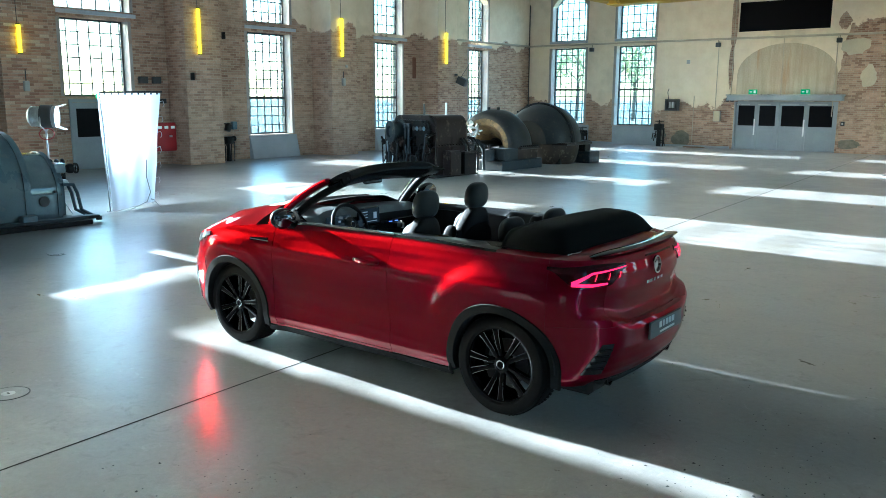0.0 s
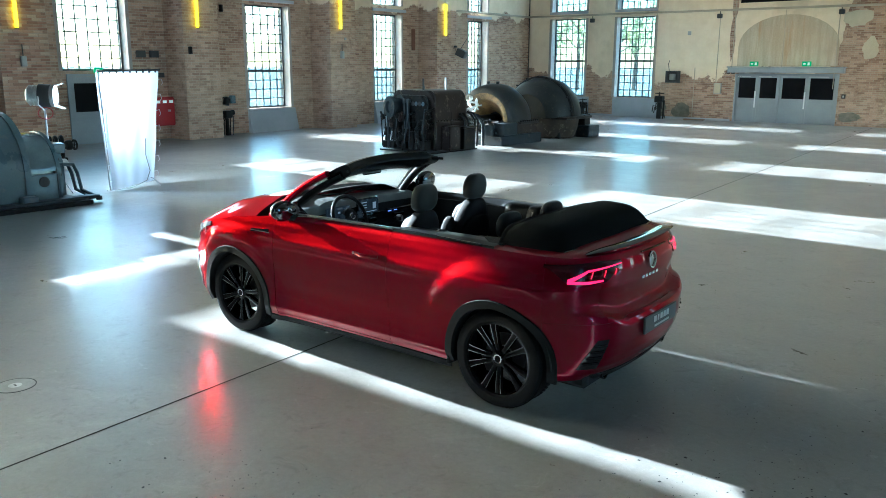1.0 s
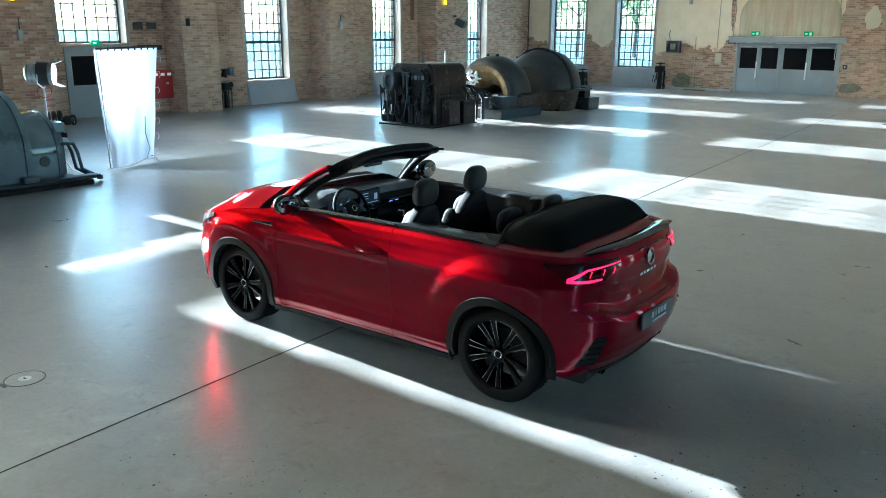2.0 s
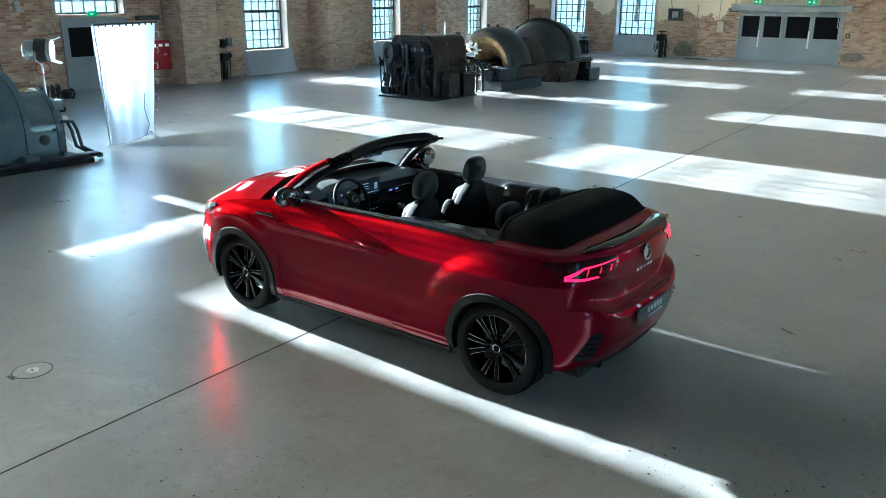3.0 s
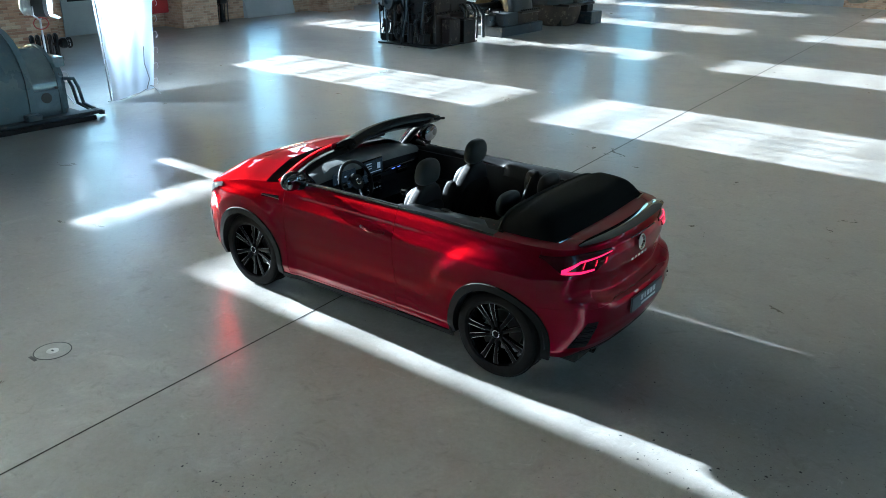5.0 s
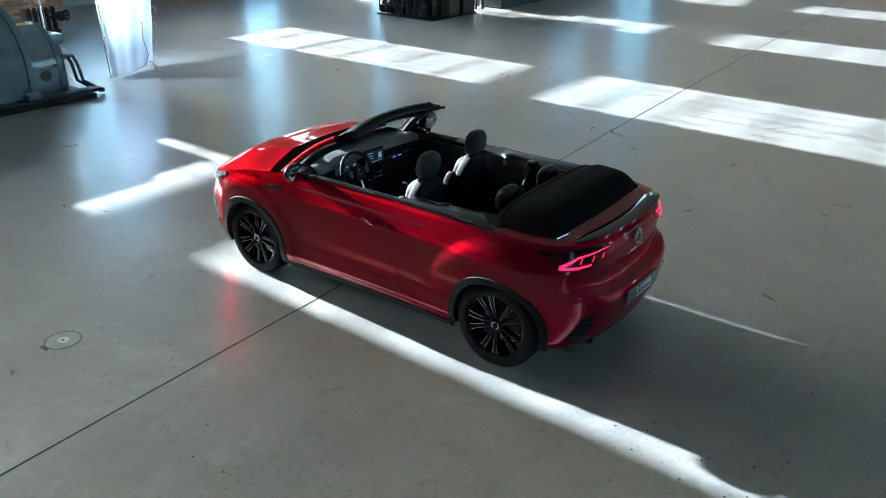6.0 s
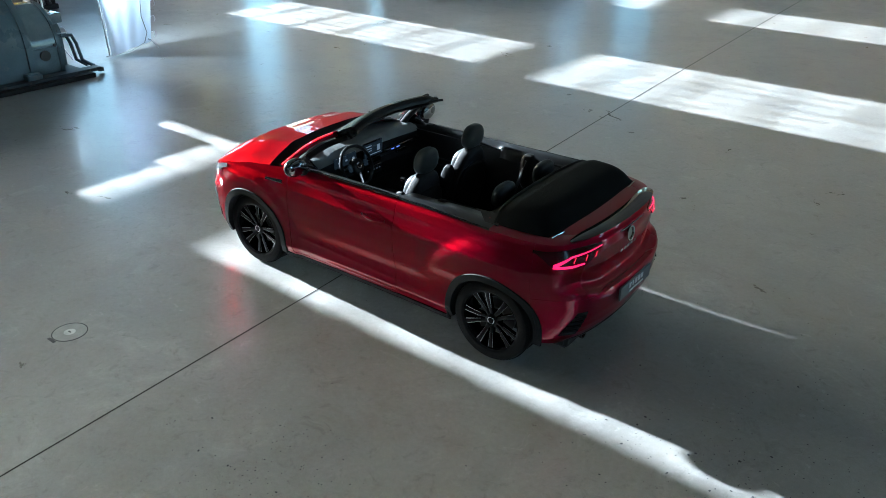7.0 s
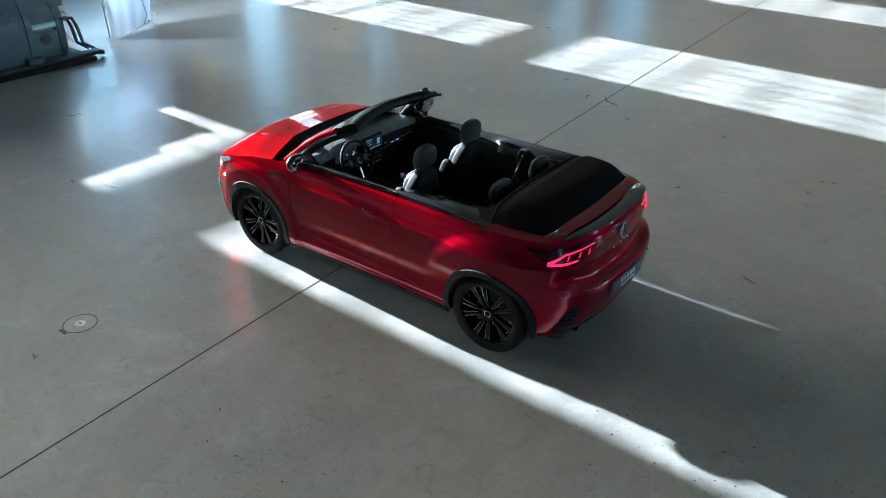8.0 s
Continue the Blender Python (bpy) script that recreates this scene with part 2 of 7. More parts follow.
def mesh_of(name, bm, mat, smooth=True, angle=35):
    me = bpy.data.meshes.new(name)
    bmesh.ops.recalc_face_normals(bm, faces=bm.faces)
    lim = radians(angle)
    for f in bm.faces:
        f.smooth = smooth
    if smooth:
        for e in bm.edges:
            if len(e.link_faces) == 2 and e.calc_face_angle(0) > lim:
                e.smooth = False
    bm.to_mesh(me)
    bm.free()
    me.materials.append(mat)
    return me


def part(name, bm, mat, parent=None, label="", smooth=True, angle=35):
    ob = new(name, mesh_of(name, bm, mat, smooth, angle))
    ob.parent = parent
    return tagged(ob, label)


def box(x0, x1, y0, y1, z0, z1, bevel=0.0, bm=None, seg=1):
    """A box between the given planes, its edges rounded."""
    own = bmesh.new()
    bmesh.ops.create_cube(own, size=1.0)
    for v in own.verts:
        v.co = Vector(((x0 + x1) / 2 + v.co.x * (x1 - x0), (y0 + y1) / 2 + v.co.y * (y1 - y0), (z0 + z1) / 2 + v.co.z * (z1 - z0)))
    if bevel:
        bmesh.ops.bevel(own, geom=own.edges[:], offset=bevel, segments=seg, profile=0.6, affect="EDGES")
    return merge(bm, own)


def merge(bm, own):
    if bm is None:
        return own
    me = bpy.data.meshes.new("tmp")
    own.to_mesh(me)
    own.free()
    bm.from_mesh(me)
    bpy.data.meshes.remove(me)
    return bm


def frame_of(d):
    d = Vector(d).normalized()
    a = d.orthogonal().normalized()
    if abs(d.z) < 0.9:
        a = d.cross(Vector((0, 0, 1))).normalized()
    return d, a, d.cross(a)


def tube(points, r, n=10, bm=None, cap=True):
    """A round bar along the points; r is one radius or one for each point."""
    bm = bm or bmesh.new()
    pts = [Vector(p) for p in points]
    rs = r if isinstance(r, (list, tuple)) else [r] * len(pts)
    rings = []
    _, a, b = frame_of(pts[1] - pts[0])
    for i, p in enumerate(pts):
        d = (pts[min(i + 1, len(pts) - 1)] - pts[max(i - 1, 0)]).normalized()
        a = (a - d * a.dot(d)).normalized()
        b = d.cross(a)
        rings.append([bm.verts.new(p + rs[i] * (math.cos(2 * math.pi * k / n) * a + math.sin(2 * math.pi * k / n) * b)) for k in range(n)])
    for r0, r1 in zip(rings, rings[1:]):
        for k in range(n):
            bm.faces.new((r0[k], r0[(k + 1) % n], r1[(k + 1) % n], r1[k]))
    if cap:
        bm.faces.new(rings[0][::-1]), bm.faces.new(rings[-1])
    return bm


def lathe(profile, axis_at=(0, 0, 0), axis=(0, 0, 1), n=32, bm=None, start=0.0, turn=2 * math.pi):
    """Turns (radius, height) pairs round an axis."""
    bm = bm or bmesh.new()
    d, a, b = frame_of(axis)
    o = Vector(axis_at)
    whole = turn > 6.28
    cols = []
    for k in range(n if whole else n + 1):
        w = start + turn * k / n
        ray = math.cos(w) * a + math.sin(w) * b
        cols.append([bm.verts.new(o + d * h + ray * r) for r, h in profile])
    for i in range(len(cols) if whole else len(cols) - 1):
        c0, c1 = cols[i], cols[(i + 1) % len(cols)]
        for j in range(len(profile) - 1):
            bm.faces.new((c0[j], c1[j], c1[j + 1], c0[j + 1]))
    bmesh.ops.remove_doubles(bm, verts=bm.verts, dist=1e-5)
    return bm


def grid(fn, us, vs, bm=None, keep=None):
    """A sheet of fn(u, v) over the given steps."""
    bm = bm or bmesh.new()
    vv = [[bm.verts.new(fn(u, v)) for v in vs] for u in us]
    for i in range(len(us) - 1):
        for j in range(len(vs) - 1):
            if keep is None or keep((us[i] + us[i + 1]) / 2, (vs[j] + vs[j + 1]) / 2):
                bm.faces.new((vv[i][j], vv[i + 1][j], vv[i + 1][j + 1], vv[i][j + 1]))
    loose = [v for v in bm.verts if not v.link_faces]
    bmesh.ops.delete(bm, geom=loose, context="VERTS")
    return bm


def thicken(bm, t):
    """Gives a sheet thickness t, inwards, with closed edges."""
    bmesh.ops.recalc_face_normals(bm, faces=bm.faces)
    bm.normal_update()
    rim = [(e.verts[0], e.verts[1], e.link_loops[0].vert is e.verts[0]) for e in bm.edges if len(e.link_faces) == 1]
    faces = [list(f.verts) for f in bm.faces]
    twin = {v: bm.verts.new(v.co - v.normal * t) for v in list(bm.verts)}
    for f in faces:
        bm.faces.new([twin[v] for v in reversed(f)])
    for a, b, fwd in rim:
        q = (b, a, twin[a], twin[b]) if fwd else (a, b, twin[b], twin[a])
        bm.faces.new(q)
    return bm


def prism(outline, axis, a0, a1, bm=None):
    """Extrudes an outline of pairs along an axis (0: pairs are y, z; 1: x, z; 2: x, y)."""
    bm = bm or bmesh.new()

    def at(p, a):
        q = list(p)
        q.insert(axis, a)
        return q
    lo, hi = [bm.verts.new(at(p, a0)) for p in outline], [bm.verts.new(at(p, a1)) for p in outline]
    k = len(outline)
    for i in range(k):
        bm.faces.new((lo[i], lo[(i + 1) % k], hi[(i + 1) % k], hi[i]))
    bm.faces.new(lo[::-1]), bm.faces.new(hi)
    return bm


def spread(a, b, n):
    return [a + (b - a) * i / n for i in range(n + 1)]


def pierced(axis, face, back, u_cuts, z_cuts, holes):
    """A wall slab with rectangular holes (u0, u1, z0, z1), standing across the given axis."""
    bm = bmesh.new()
    us = sorted(set(u_cuts) | {h[0] for h in holes} | {h[1] for h in holes})
    zs = sorted(set(z_cuts) | {h[2] for h in holes} | {h[3] for h in holes})
    pts = {}

    def vert(d, u, z):
        k = (d, u, z)
        if k not in pts:
            pts[k] = bm.verts.new((d, u, z) if axis == 0 else (u, d, z))
        return pts[k]

    def solid(i, j):
        if not (0 <= i < len(us) - 1 and 0 <= j < len(zs) - 1):
            return False
        u, z = (us[i] + us[i + 1]) / 2, (zs[j] + zs[j + 1]) / 2
        return not any(h[0] < u < h[1] and h[2] < z < h[3] for h in holes)
    for i in range(len(us) - 1):
        for j in range(len(zs) - 1):
            if not solid(i, j):
                continue
            u0, u1, z0, z1 = us[i], us[i + 1], zs[j], zs[j + 1]
            for d in (face, back):
                bm.faces.new([vert(d, *q) for q in ((u0, z0), (u1, z0), (u1, z1), (u0, z1))])
            for di, dj, (p, q) in ((-1, 0, ((u0, z0), (u0, z1))), (1, 0, ((u1, z0), (u1, z1))), (0, -1, ((u0, z0), (u1, z0))), (0, 1, ((u0, z1), (u1, z1)))):
                if not solid(i + di, j + dj):
                    bm.faces.new((vert(face, *p), vert(face, *q), vert(back, *q), vert(back, *p)))
    return bm

# ---- the hall ----
X_WALL, X_PIER, X_GLASS, Y_FAR, X_RIGHT, Y_BACK, Z_TOP = -19.75, -18.75, -20.12, 30.35, 13.0, -13.0, 8.8

part("floor", box(X_WALL - 0.6, X_RIGHT + 0.4, Y_BACK - 0.4, Y_FAR + 0.6, -0.25, 0.0), MAT["floor"], smooth=False)
tagged(bpy.data.objects["floor"], "worn polished grey concrete hall floor", "floor", kind="structure")
part("ceiling", box(X_WALL - 0.6, X_RIGHT + 0.4, Y_BACK - 0.4, Y_FAR + 0.6, Z_TOP, Z_TOP + 0.3), MAT["ceiling"], smooth=False)
tagged(bpy.data.objects["ceiling"], "plain painted hall ceiling", "ceiling", kind="structure")


def strip(a, b, w):
    a, b = Vector(a), Vector(b)
    s = (b - a).cross(Vector((0, 0, 1))).normalized() * w / 2
    bm = bmesh.new()
    lo = [bm.verts.new(p) for p in (a - s, a + s, b + s, b - s)]
    hi = [bm.verts.new(p.co + Vector((0, 0, 0.003))) for p in lo]
    bm.faces.new(hi), bm.faces.new(lo[::-1])
    for i in range(4):
        bm.faces.new((lo[i], lo[(i + 1) % 4], hi[(i + 1) % 4], hi[i]))
    return bm


for a, b, w in (((-0.95, -12.9, 0), (-1.80, -0.2, 0), 0.010), ((-1.80, -0.2, 0), (-2.45, 8.0, 0), 0.010), ((-2.45, 8.0, 0), (-4.0, 30, 0), 0.010)):
    tagged(part("floor_joint", strip(a, b, w), MAT["joint"]), "dark expansion joint in the concrete floor", "floor joint", "floor joints", "structure")

# windows of the long wall: centre along y, bottom of the lower light
LONG = [(-6.6, 2.3, 0.82), (0.61, 2.30, 0.82), (8.05, 2.02, 2.06), (14.25, 1.85, 0.80), (20.25, 1.6, 0.85), (26.2, 1.45, 0.85)]
Z_LOW, Z_UP, Z_ARCH, Z_SPRING = 4.22, 4.55, 6.75, 6.25
UPPER = [(c, w) for c, w, z0 in LONG]
UPPER[1], UPPER[2] = (0.505, 2.09), (7.9, 2.5)
holes = []
for (c, w, z0), (cu, wu) in zip(LONG, UPPER):
    holes += [(c - w / 2, c + w / 2, z0, Z_LOW + 0.13 * (c < 5)), (cu - wu / 2, cu + wu / 2, Z_UP + 0.19 * (c < 5) - 0.09 * (5 < c < 10), Z_ARCH)]
wall = part("wall_west", pierced(0, X_WALL, X_WALL - 0.55, (Y_BACK - 0.4, Y_FAR + 0.5), (0, Z_TOP), holes), MAT["long_wall"], smooth=False)
tagged(wall, "tall weathered brick hall wall with cream plaster above", "wall", kind="structure")

FAR = [(-17.52, 1.85), (-14.08, 1.85)]
holes = []
for c, w in FAR:
    holes += [(c - w / 2, c + w / 2, 0.86, 4.42), (c - w / 2, c + w / 2, 4.74, 6.85)]
DOOR = (-9.45, -5.42)
holes += [(DOOR[0], DOOR[1], 0.0, 1.98), (-9.5, -5.95, 4.78, 5.95)]
wall = part("wall_north", pierced(1, Y_FAR, Y_FAR + 0.55, (X_WALL, X_RIGHT), (0, Z_TOP), holes), MAT["far_wall"], smooth=False)
tagged(wall, "end wall of patched cream plaster over exposed brick", "wall", kind="structure")
# unseen windows; the fill lamps stand in the last three
RIGHT = [(-3.5, 1.35), (13.0, 1.9), (19.0, 1.9), (25.0, 1.9)]
holes = [h for c, w in RIGHT for h in ((c - w / 2, c + w / 2, 0.85, 4.3), (c - w / 2, c + w / 2, 4.7, 6.7))]
# unseen east and south walls, made near black so the car mirrors little light
wall = part("wall_east", pierced(0, X_RIGHT, X_RIGHT + 0.4, (Y_BACK - 0.4, Y_FAR + 0.5), (0, Z_TOP), holes), MAT["charcoal"], smooth=False)
tagged(wall, "plain unseen hall wall toned dark to dim reflections", "wall", kind="structure")
wall = part("wall_south", box(X_WALL, X_RIGHT, Y_BACK - 0.4, Y_BACK, 0, Z_TOP), MAT["charcoal"], smooth=False)
tagged(wall, "plain unseen hall wall toned dark to dim reflections", "wall", kind="structure")


def window(axis, d, u0, u1, z0, z1, cols, rows, thick=(), arch=0.0, inward=1):
    """A steel window of many small panes; axis is the one it stands across, at d."""
    def put(du0, du1, a, b, za, zb, bev=0.0):
        return box(d + du0, d + du1, a, b, za, zb, bev) if axis == 0 else box(a, b, d + du0, d + du1, za, zb, bev)
    win = empty("window_1", None, "tall small-paned dark steel factory window", "window", "hall windows", "structure")
    fr = put(-0.035, 0.035, u0, u0 + 0.055, z0, z1)
    for a, b, za, zb in ((u1 - 0.055, u1, z0, z1), (u0 + 0.055, u1 - 0.055, z0, z0 + 0.055), (u0 + 0.055, u1 - 0.055, z1 - 0.055, z1)):
        fr = merge(fr, put(-0.035, 0.035, a, b, za, zb))
    part("window_frame", fr, MAT["frame"], win, smooth=False)
    pw, ph = (u1 - u0) / cols, (z1 - z0) / rows
    for i in range(1, cols):
        part("mullion", put(-0.018, 0.018, u0 + i * pw - 0.017, u0 + i * pw + 0.017, z0 + 0.055, z1 - 0.055), MAT["frame"], win, smooth=False)
    for j in range(1, rows):
        h = 0.045 if j in thick else 0.016
        part("glazing_bar", put(-0.022, 0.022, u0 + 0.055, u1 - 0.055, z0 + j * ph - h, z0 + j * ph + h), MAT["frame"], win, smooth=False)
    bm = box(-0.003, 0.003, 0.0, pw, 0.0, ph) if axis == 0 else box(0.0, pw, -0.003, 0.003, 0.0, ph)
    pm = mesh_of("pane", bm, MAT["pane"], False)
    for i in range(cols):
        for j in range(rows):
            o = new("pane", pm)
            o.parent = win
            o.location = (d, u0 + i * pw, z0 + j * ph) if axis == 0 else (u0 + i * pw, d, z0 + j * ph)
            o.visible_shadow = False
    return win


def arch_head(axis, d0, d1, c, w, spring, top, mat):
    """The two corner pieces that turn a square window head into a segmental arch."""
    for s in (-1, 1):
        arc = [(c + s * w / 2, top + 0.005), (c + s * w / 2, spring)]
        n = 8
        rise = top - spring
        rad = (w * w / 4 + rise * rise) / (2 * rise)
        for k in range(n + 1):
            u = w / 2 * (1 - k / n)
            arc.append((c + s * u, top - rad + math.sqrt(rad * rad - u * u)))
        yield prism(arc[:1] + arc[2:], axis, d0, d1)


for k, (c, w, z0) in enumerate(LONG):
    u0, u1 = c - w / 2, c + w / 2
    lower = (X_GLASS, u0, u1, z0, Z_LOW + 0.13 * (c < 5))
    window(0, *lower, 6, 11 if z0 < 2 else 6, thick=(4,) if z0 < 2 else ())
    window(0, X_GLASS, UPPER[k][0] - UPPER[k][1] / 2, UPPER[k][0] + UPPER[k][1] / 2, Z_UP + 0.19 * (c < 5) - 0.09 * (5 < c < 10), Z_ARCH, 6, 6)
    for bm in arch_head(0, X_WALL - 0.5, X_WALL - 0.01, c, w, Z_SPRING, Z_ARCH, None) if k > 1 else ():
        tagged(part("window_arch", bm, MAT["plaster"], smooth=False), "plastered arched window head", "arch", "window heads", "structure")
    tagged(part("window_sill", box(X_WALL - 0.35, X_WALL + 0.05, u0 - 0.08, u1 + 0.25, Z_UP - 0.24, Z_UP - 0.13, 0.01), MAT["sill"]), "pale painted window ledge", "window sill", "window ledges", "structure")
    v0, v1 = UPPER[k][0] - UPPER[k][1] / 2, UPPER[k][0] + UPPER[k][1] / 2
    for a, b, w0, w1 in ((z0, lower[4], u0, u1), (Z_UP + 0.19 * (c < 5) - 0.09 * (5 < c < 10), Z_ARCH, v0, v1)) if k != 1 else ():
        for y0, y1 in ((w0 - 0.10, w0 + 0.006), (w1 - 0.006, w1 + 0.10)):
            tagged(part("window_reveal", box(X_GLASS + 0.05, X_WALL + 0.004, y0, y1, a + 0.006, b - 0.006), MAT["lime"], smooth=False), "pale limewashed window reveal", "window reveal", "window reveals", "structure")
    if z0 < 2:
        tagged(part("window_apron", prism([(X_GLASS + 0.05, z0 - 0.01), (X_WALL + 0.03, z0 - 0.03), (X_WALL + 0.22, 0.0), (X_GLASS + 0.05, 0.0)], 1, u0 - 0.05, u1 + 0.15), MAT["apron"], smooth=False), "sloping grey rendered apron under the window", "window apron", "window aprons", "structure")

for c, w in FAR:
    u0, u1 = c - w / 2, c + w / 2
    window(1, Y_FAR + 0.38, u0, u1, 0.86, 4.42, 6, 11, thick=(5,))
    window(1, Y_FAR + 0.38, u0, u1, 4.74, 6.85, 6, 6)
    for bm in arch_head(1, Y_FAR + 0.01, Y_FAR + 0.5, c, w, 6.3, 6.85, None):
        tagged(part("window_arch", bm, MAT["plaster"], smooth=False), "plastered arched window head", "arch", "window heads", "structure")
    for a, b in ((0.86, 4.42), (4.74, 6.85)):
        for x0, x1 in ((u0 - 0.12, u0 + 0.006), (u1 - 0.006, u1 + 0.12)):
            tagged(part("window_reveal", box(x0, x1, Y_FAR - 0.004, Y_FAR + 0.33, a + 0.006, b - 0.006), MAT["lime"], smooth=False), "pale limewashed window reveal", "window reveal", "window reveals", "structure")
    tagged(part("window_sill", box(u0 - 0.1, u1 + 0.1, Y_FAR - 0.05, Y_FAR + 0.35, 4.62, 4.735, 0.01), MAT["sill"]), "pale painted window ledge", "window sill", "window ledges", "structure")
    tagged(part("window_apron", box(u0 - 0.05, u1 + 0.3, Y_FAR - 0.03, Y_FAR - 0.004, 0.0, 0.84, 0.008), MAT["apron"], smooth=False), "grey rendered apron under the window", "window apron", "window aprons", "structure")
for c, w in RIGHT:
    window(0, X_RIGHT + 0.2, c - w / 2, c + w / 2, 0.85, 4.3, 4, 8)
    window(0, X_RIGHT + 0.2, c - w / 2, c + w / 2, 4.7, 6.7, 4, 5)

# piers of the long wall, with the yellow tube lamps on them
LAMPS = [(-3.2, 3.3, 4.68), (5.45, 3.1, 3.85), (10.73, 3.30, 4.68), (16.64, 3.46, 4.83), (22.55, 3.42, 4.70)]
for y, z0, z1 in LAMPS:
    pier = part("pier", box(X_WALL - 0.02, X_PIER, y - 0.45, y + 0.80, 0.0, Z_TOP), MAT["long_wall"], smooth=False)
    tagged(pier, "brick pier with plastered upper part", "pier", "wall piers", "structure")
    part("pier_step", box(X_WALL - 0.02, X_WALL + 0.28, y + 0.80, y + 1.35, 0.0, Z_TOP), MAT["long_wall"], pier, smooth=False)
    lamp = empty("tube_lamp", pose(X_PIER + 0.09, y, z0), "upright glowing yellow tube lamp on the brick pier", "wall lamp", "yellow tube lamps")
    part("tube", lathe([(0.0, 0.02), (0.042, 0.02), (0.047, 0.05), (0.047, z1 - z0 - 0.05), (0.042, z1 - z0 - 0.02), (0.0, z1 - z0 - 0.02)], n=14), MAT["yellow"], lamp)
    for z in (0.0, z1 - z0 - 0.03):
        part("end_cap", lathe([(0.0, 0.0), (0.058, 0.0), (0.058, 0.03), (0.0, 0.03)], (0, 0, z), n=14), MAT["dark"], lamp)
    part("cable", tube([(-0.05, 0, z1 - z0), (-0.07, 0, z1 - z0 + 1.4)], 0.008, 6), MAT["dark"], lamp)
    part("bracket", box(-0.095, -0.045, -0.02, 0.02, 0.2, 0.26), MAT["dark"], lamp)

# side door in the long wall under the short window
d2 = empty("door_2", None, "pale grey door with dark glazing in the brick wall", "door", kind="structure")
part("door_frame", merge(merge(box(X_WALL - 0.02, X_WALL + 0.05, 7.12, 7.20, 0, 1.98), box(X_WALL - 0.02, X_WALL + 0.05, 9.00, 9.08, 0, 1.98)), box(X_WALL - 0.02, X_WALL + 0.05, 7.20, 9.0, 1.90, 1.98)), MAT["grey_door"], d2, smooth=False)
for y0, y1 in ((7.205, 8.10), (8.11, 8.995)):
    leaf = part("door_leaf", pierced(0, X_WALL + 0.035, X_WALL + 0.004, (y0, y1), (0.01, 1.89), [(y0 + 0.10, y1 - 0.12, 0.92, 1.72)]), MAT["grey_door"], d2, smooth=False)
    part("door_pane", box(X_WALL + 0.008, X_WALL + 0.020, y0 + 0.09, y1 - 0.11, 0.91, 1.73), MAT["black_glass"], leaf, "dark door glazing", smooth=False)
    part("door_handle", tube([(X_WALL + 0.08, y1 - 0.06, 0.80), (X_WALL + 0.08, y1 - 0.06, 1.2)], 0.014, 8), MAT["steel"], leaf)
s2 = empty("exit_sign", pose(X_WALL + 0.05, 8.05, 2.0), "small lit green emergency exit sign", "exit sign", "exit signs")
part("housing", box(-0.03, 0.03, -0.13, 0.13, 0.0, 0.15, 0.006), MAT["sign_green"], s2)
part("arrow", box(0.03, 0.035, -0.08, 0.02, 0.05, 0.10), MAT["sign_white"], s2)

# far door: four grey leaves with black glazing
door = empty("door_1", None, "wide grey four-leaf steel door with black glazing", "door", kind="structure")
LEAVES = [DOOR[0] + 0.075 + f * (DOOR[1] - DOOR[0] - 0.15) for f in (0.0, 0.222, 0.445, 0.722, 1.0)]
part("door_frame", merge(merge(box(DOOR[0], DOOR[0] + 0.07, Y_FAR - 0.02, Y_FAR + 0.12, 0, 1.96), box(DOOR[1] - 0.07, DOOR[1], Y_FAR - 0.02, Y_FAR + 0.12, 0, 1.96)), box(DOOR[0] + 0.07, DOOR[1] - 0.07, Y_FAR - 0.02, Y_FAR + 0.12, 1.89, 1.96)), MAT["grey_door"], door, smooth=False)
# unseen slab behind the leaves, added to keep daylight out of the gaps
part("door_lining", box(DOOR[0] - 0.1, DOOR[1] + 0.1, Y_FAR + 0.40, Y_FAR + 0.54, 0.0, 2.1), MAT["grey_door"], door, smooth=False)
part("door_post", box(LEAVES[2] - 0.018, LEAVES[2] + 0.018, Y_FAR - 0.01, Y_FAR + 0.10, 0, 1.88), MAT["grey_door"], door, smooth=False)
for i in range(4):
    x0, x1 = LEAVES[i] + 0.005 + 0.02 * (i == 2), LEAVES[i + 1] - 0.005 - 0.02 * (i == 1)
    leaf = part("door_leaf", pierced(1, Y_FAR + 0.02, Y_FAR + 0.07, (x0, x1), (0.01, 1.88), [(x0 + 0.09, x1 - 0.09, 0.98, 1.80)]), MAT["grey_door"], door, smooth=False)
    part("door_pane", box(x0 + 0.08, x1 - 0.08, Y_FAR + 0.035, Y_FAR + 0.05, 0.97, 1.81), MAT["black_glass"], leaf, "black door glazing", smooth=False)
    part("door_panel", box(x0 + 0.1, x1 - 0.1, Y_FAR + 0.012, Y_FAR + 0.024, 0.12, 0.88, 0.004), MAT["grey_door"], leaf, smooth=False)
    if i % 2 == 0:
        part("door_handle", tube([(x1 - 0.05, Y_FAR - 0.05, 0.60), (x1 - 0.05, Y_FAR - 0.05, 1.26)], 0.028, 8), MAT["pale_handle"], leaf, "long steel pull handle")
    part("door_closer", box(x0 + 0.05, x1 - 0.3, Y_FAR - 0.03, Y_FAR + 0.018, 1.83, 1.87), MAT["steel"], leaf)
lintel = part("door_lintel", merge(box(DOOR[0] - 0.25, DOOR[1] + 0.2, Y_FAR - 0.30, Y_FAR - 0.004, 2.0, 2.20, 0.01), box(DOOR[0] - 0.28, DOOR[1] + 0.24, Y_FAR - 0.34, Y_FAR - 0.004, 2.205, 2.25, 0.006)), MAT["grey_door"], smooth=False)
tagged(lintel, "grey steel roller housing over the far door", "door lintel", kind="structure")
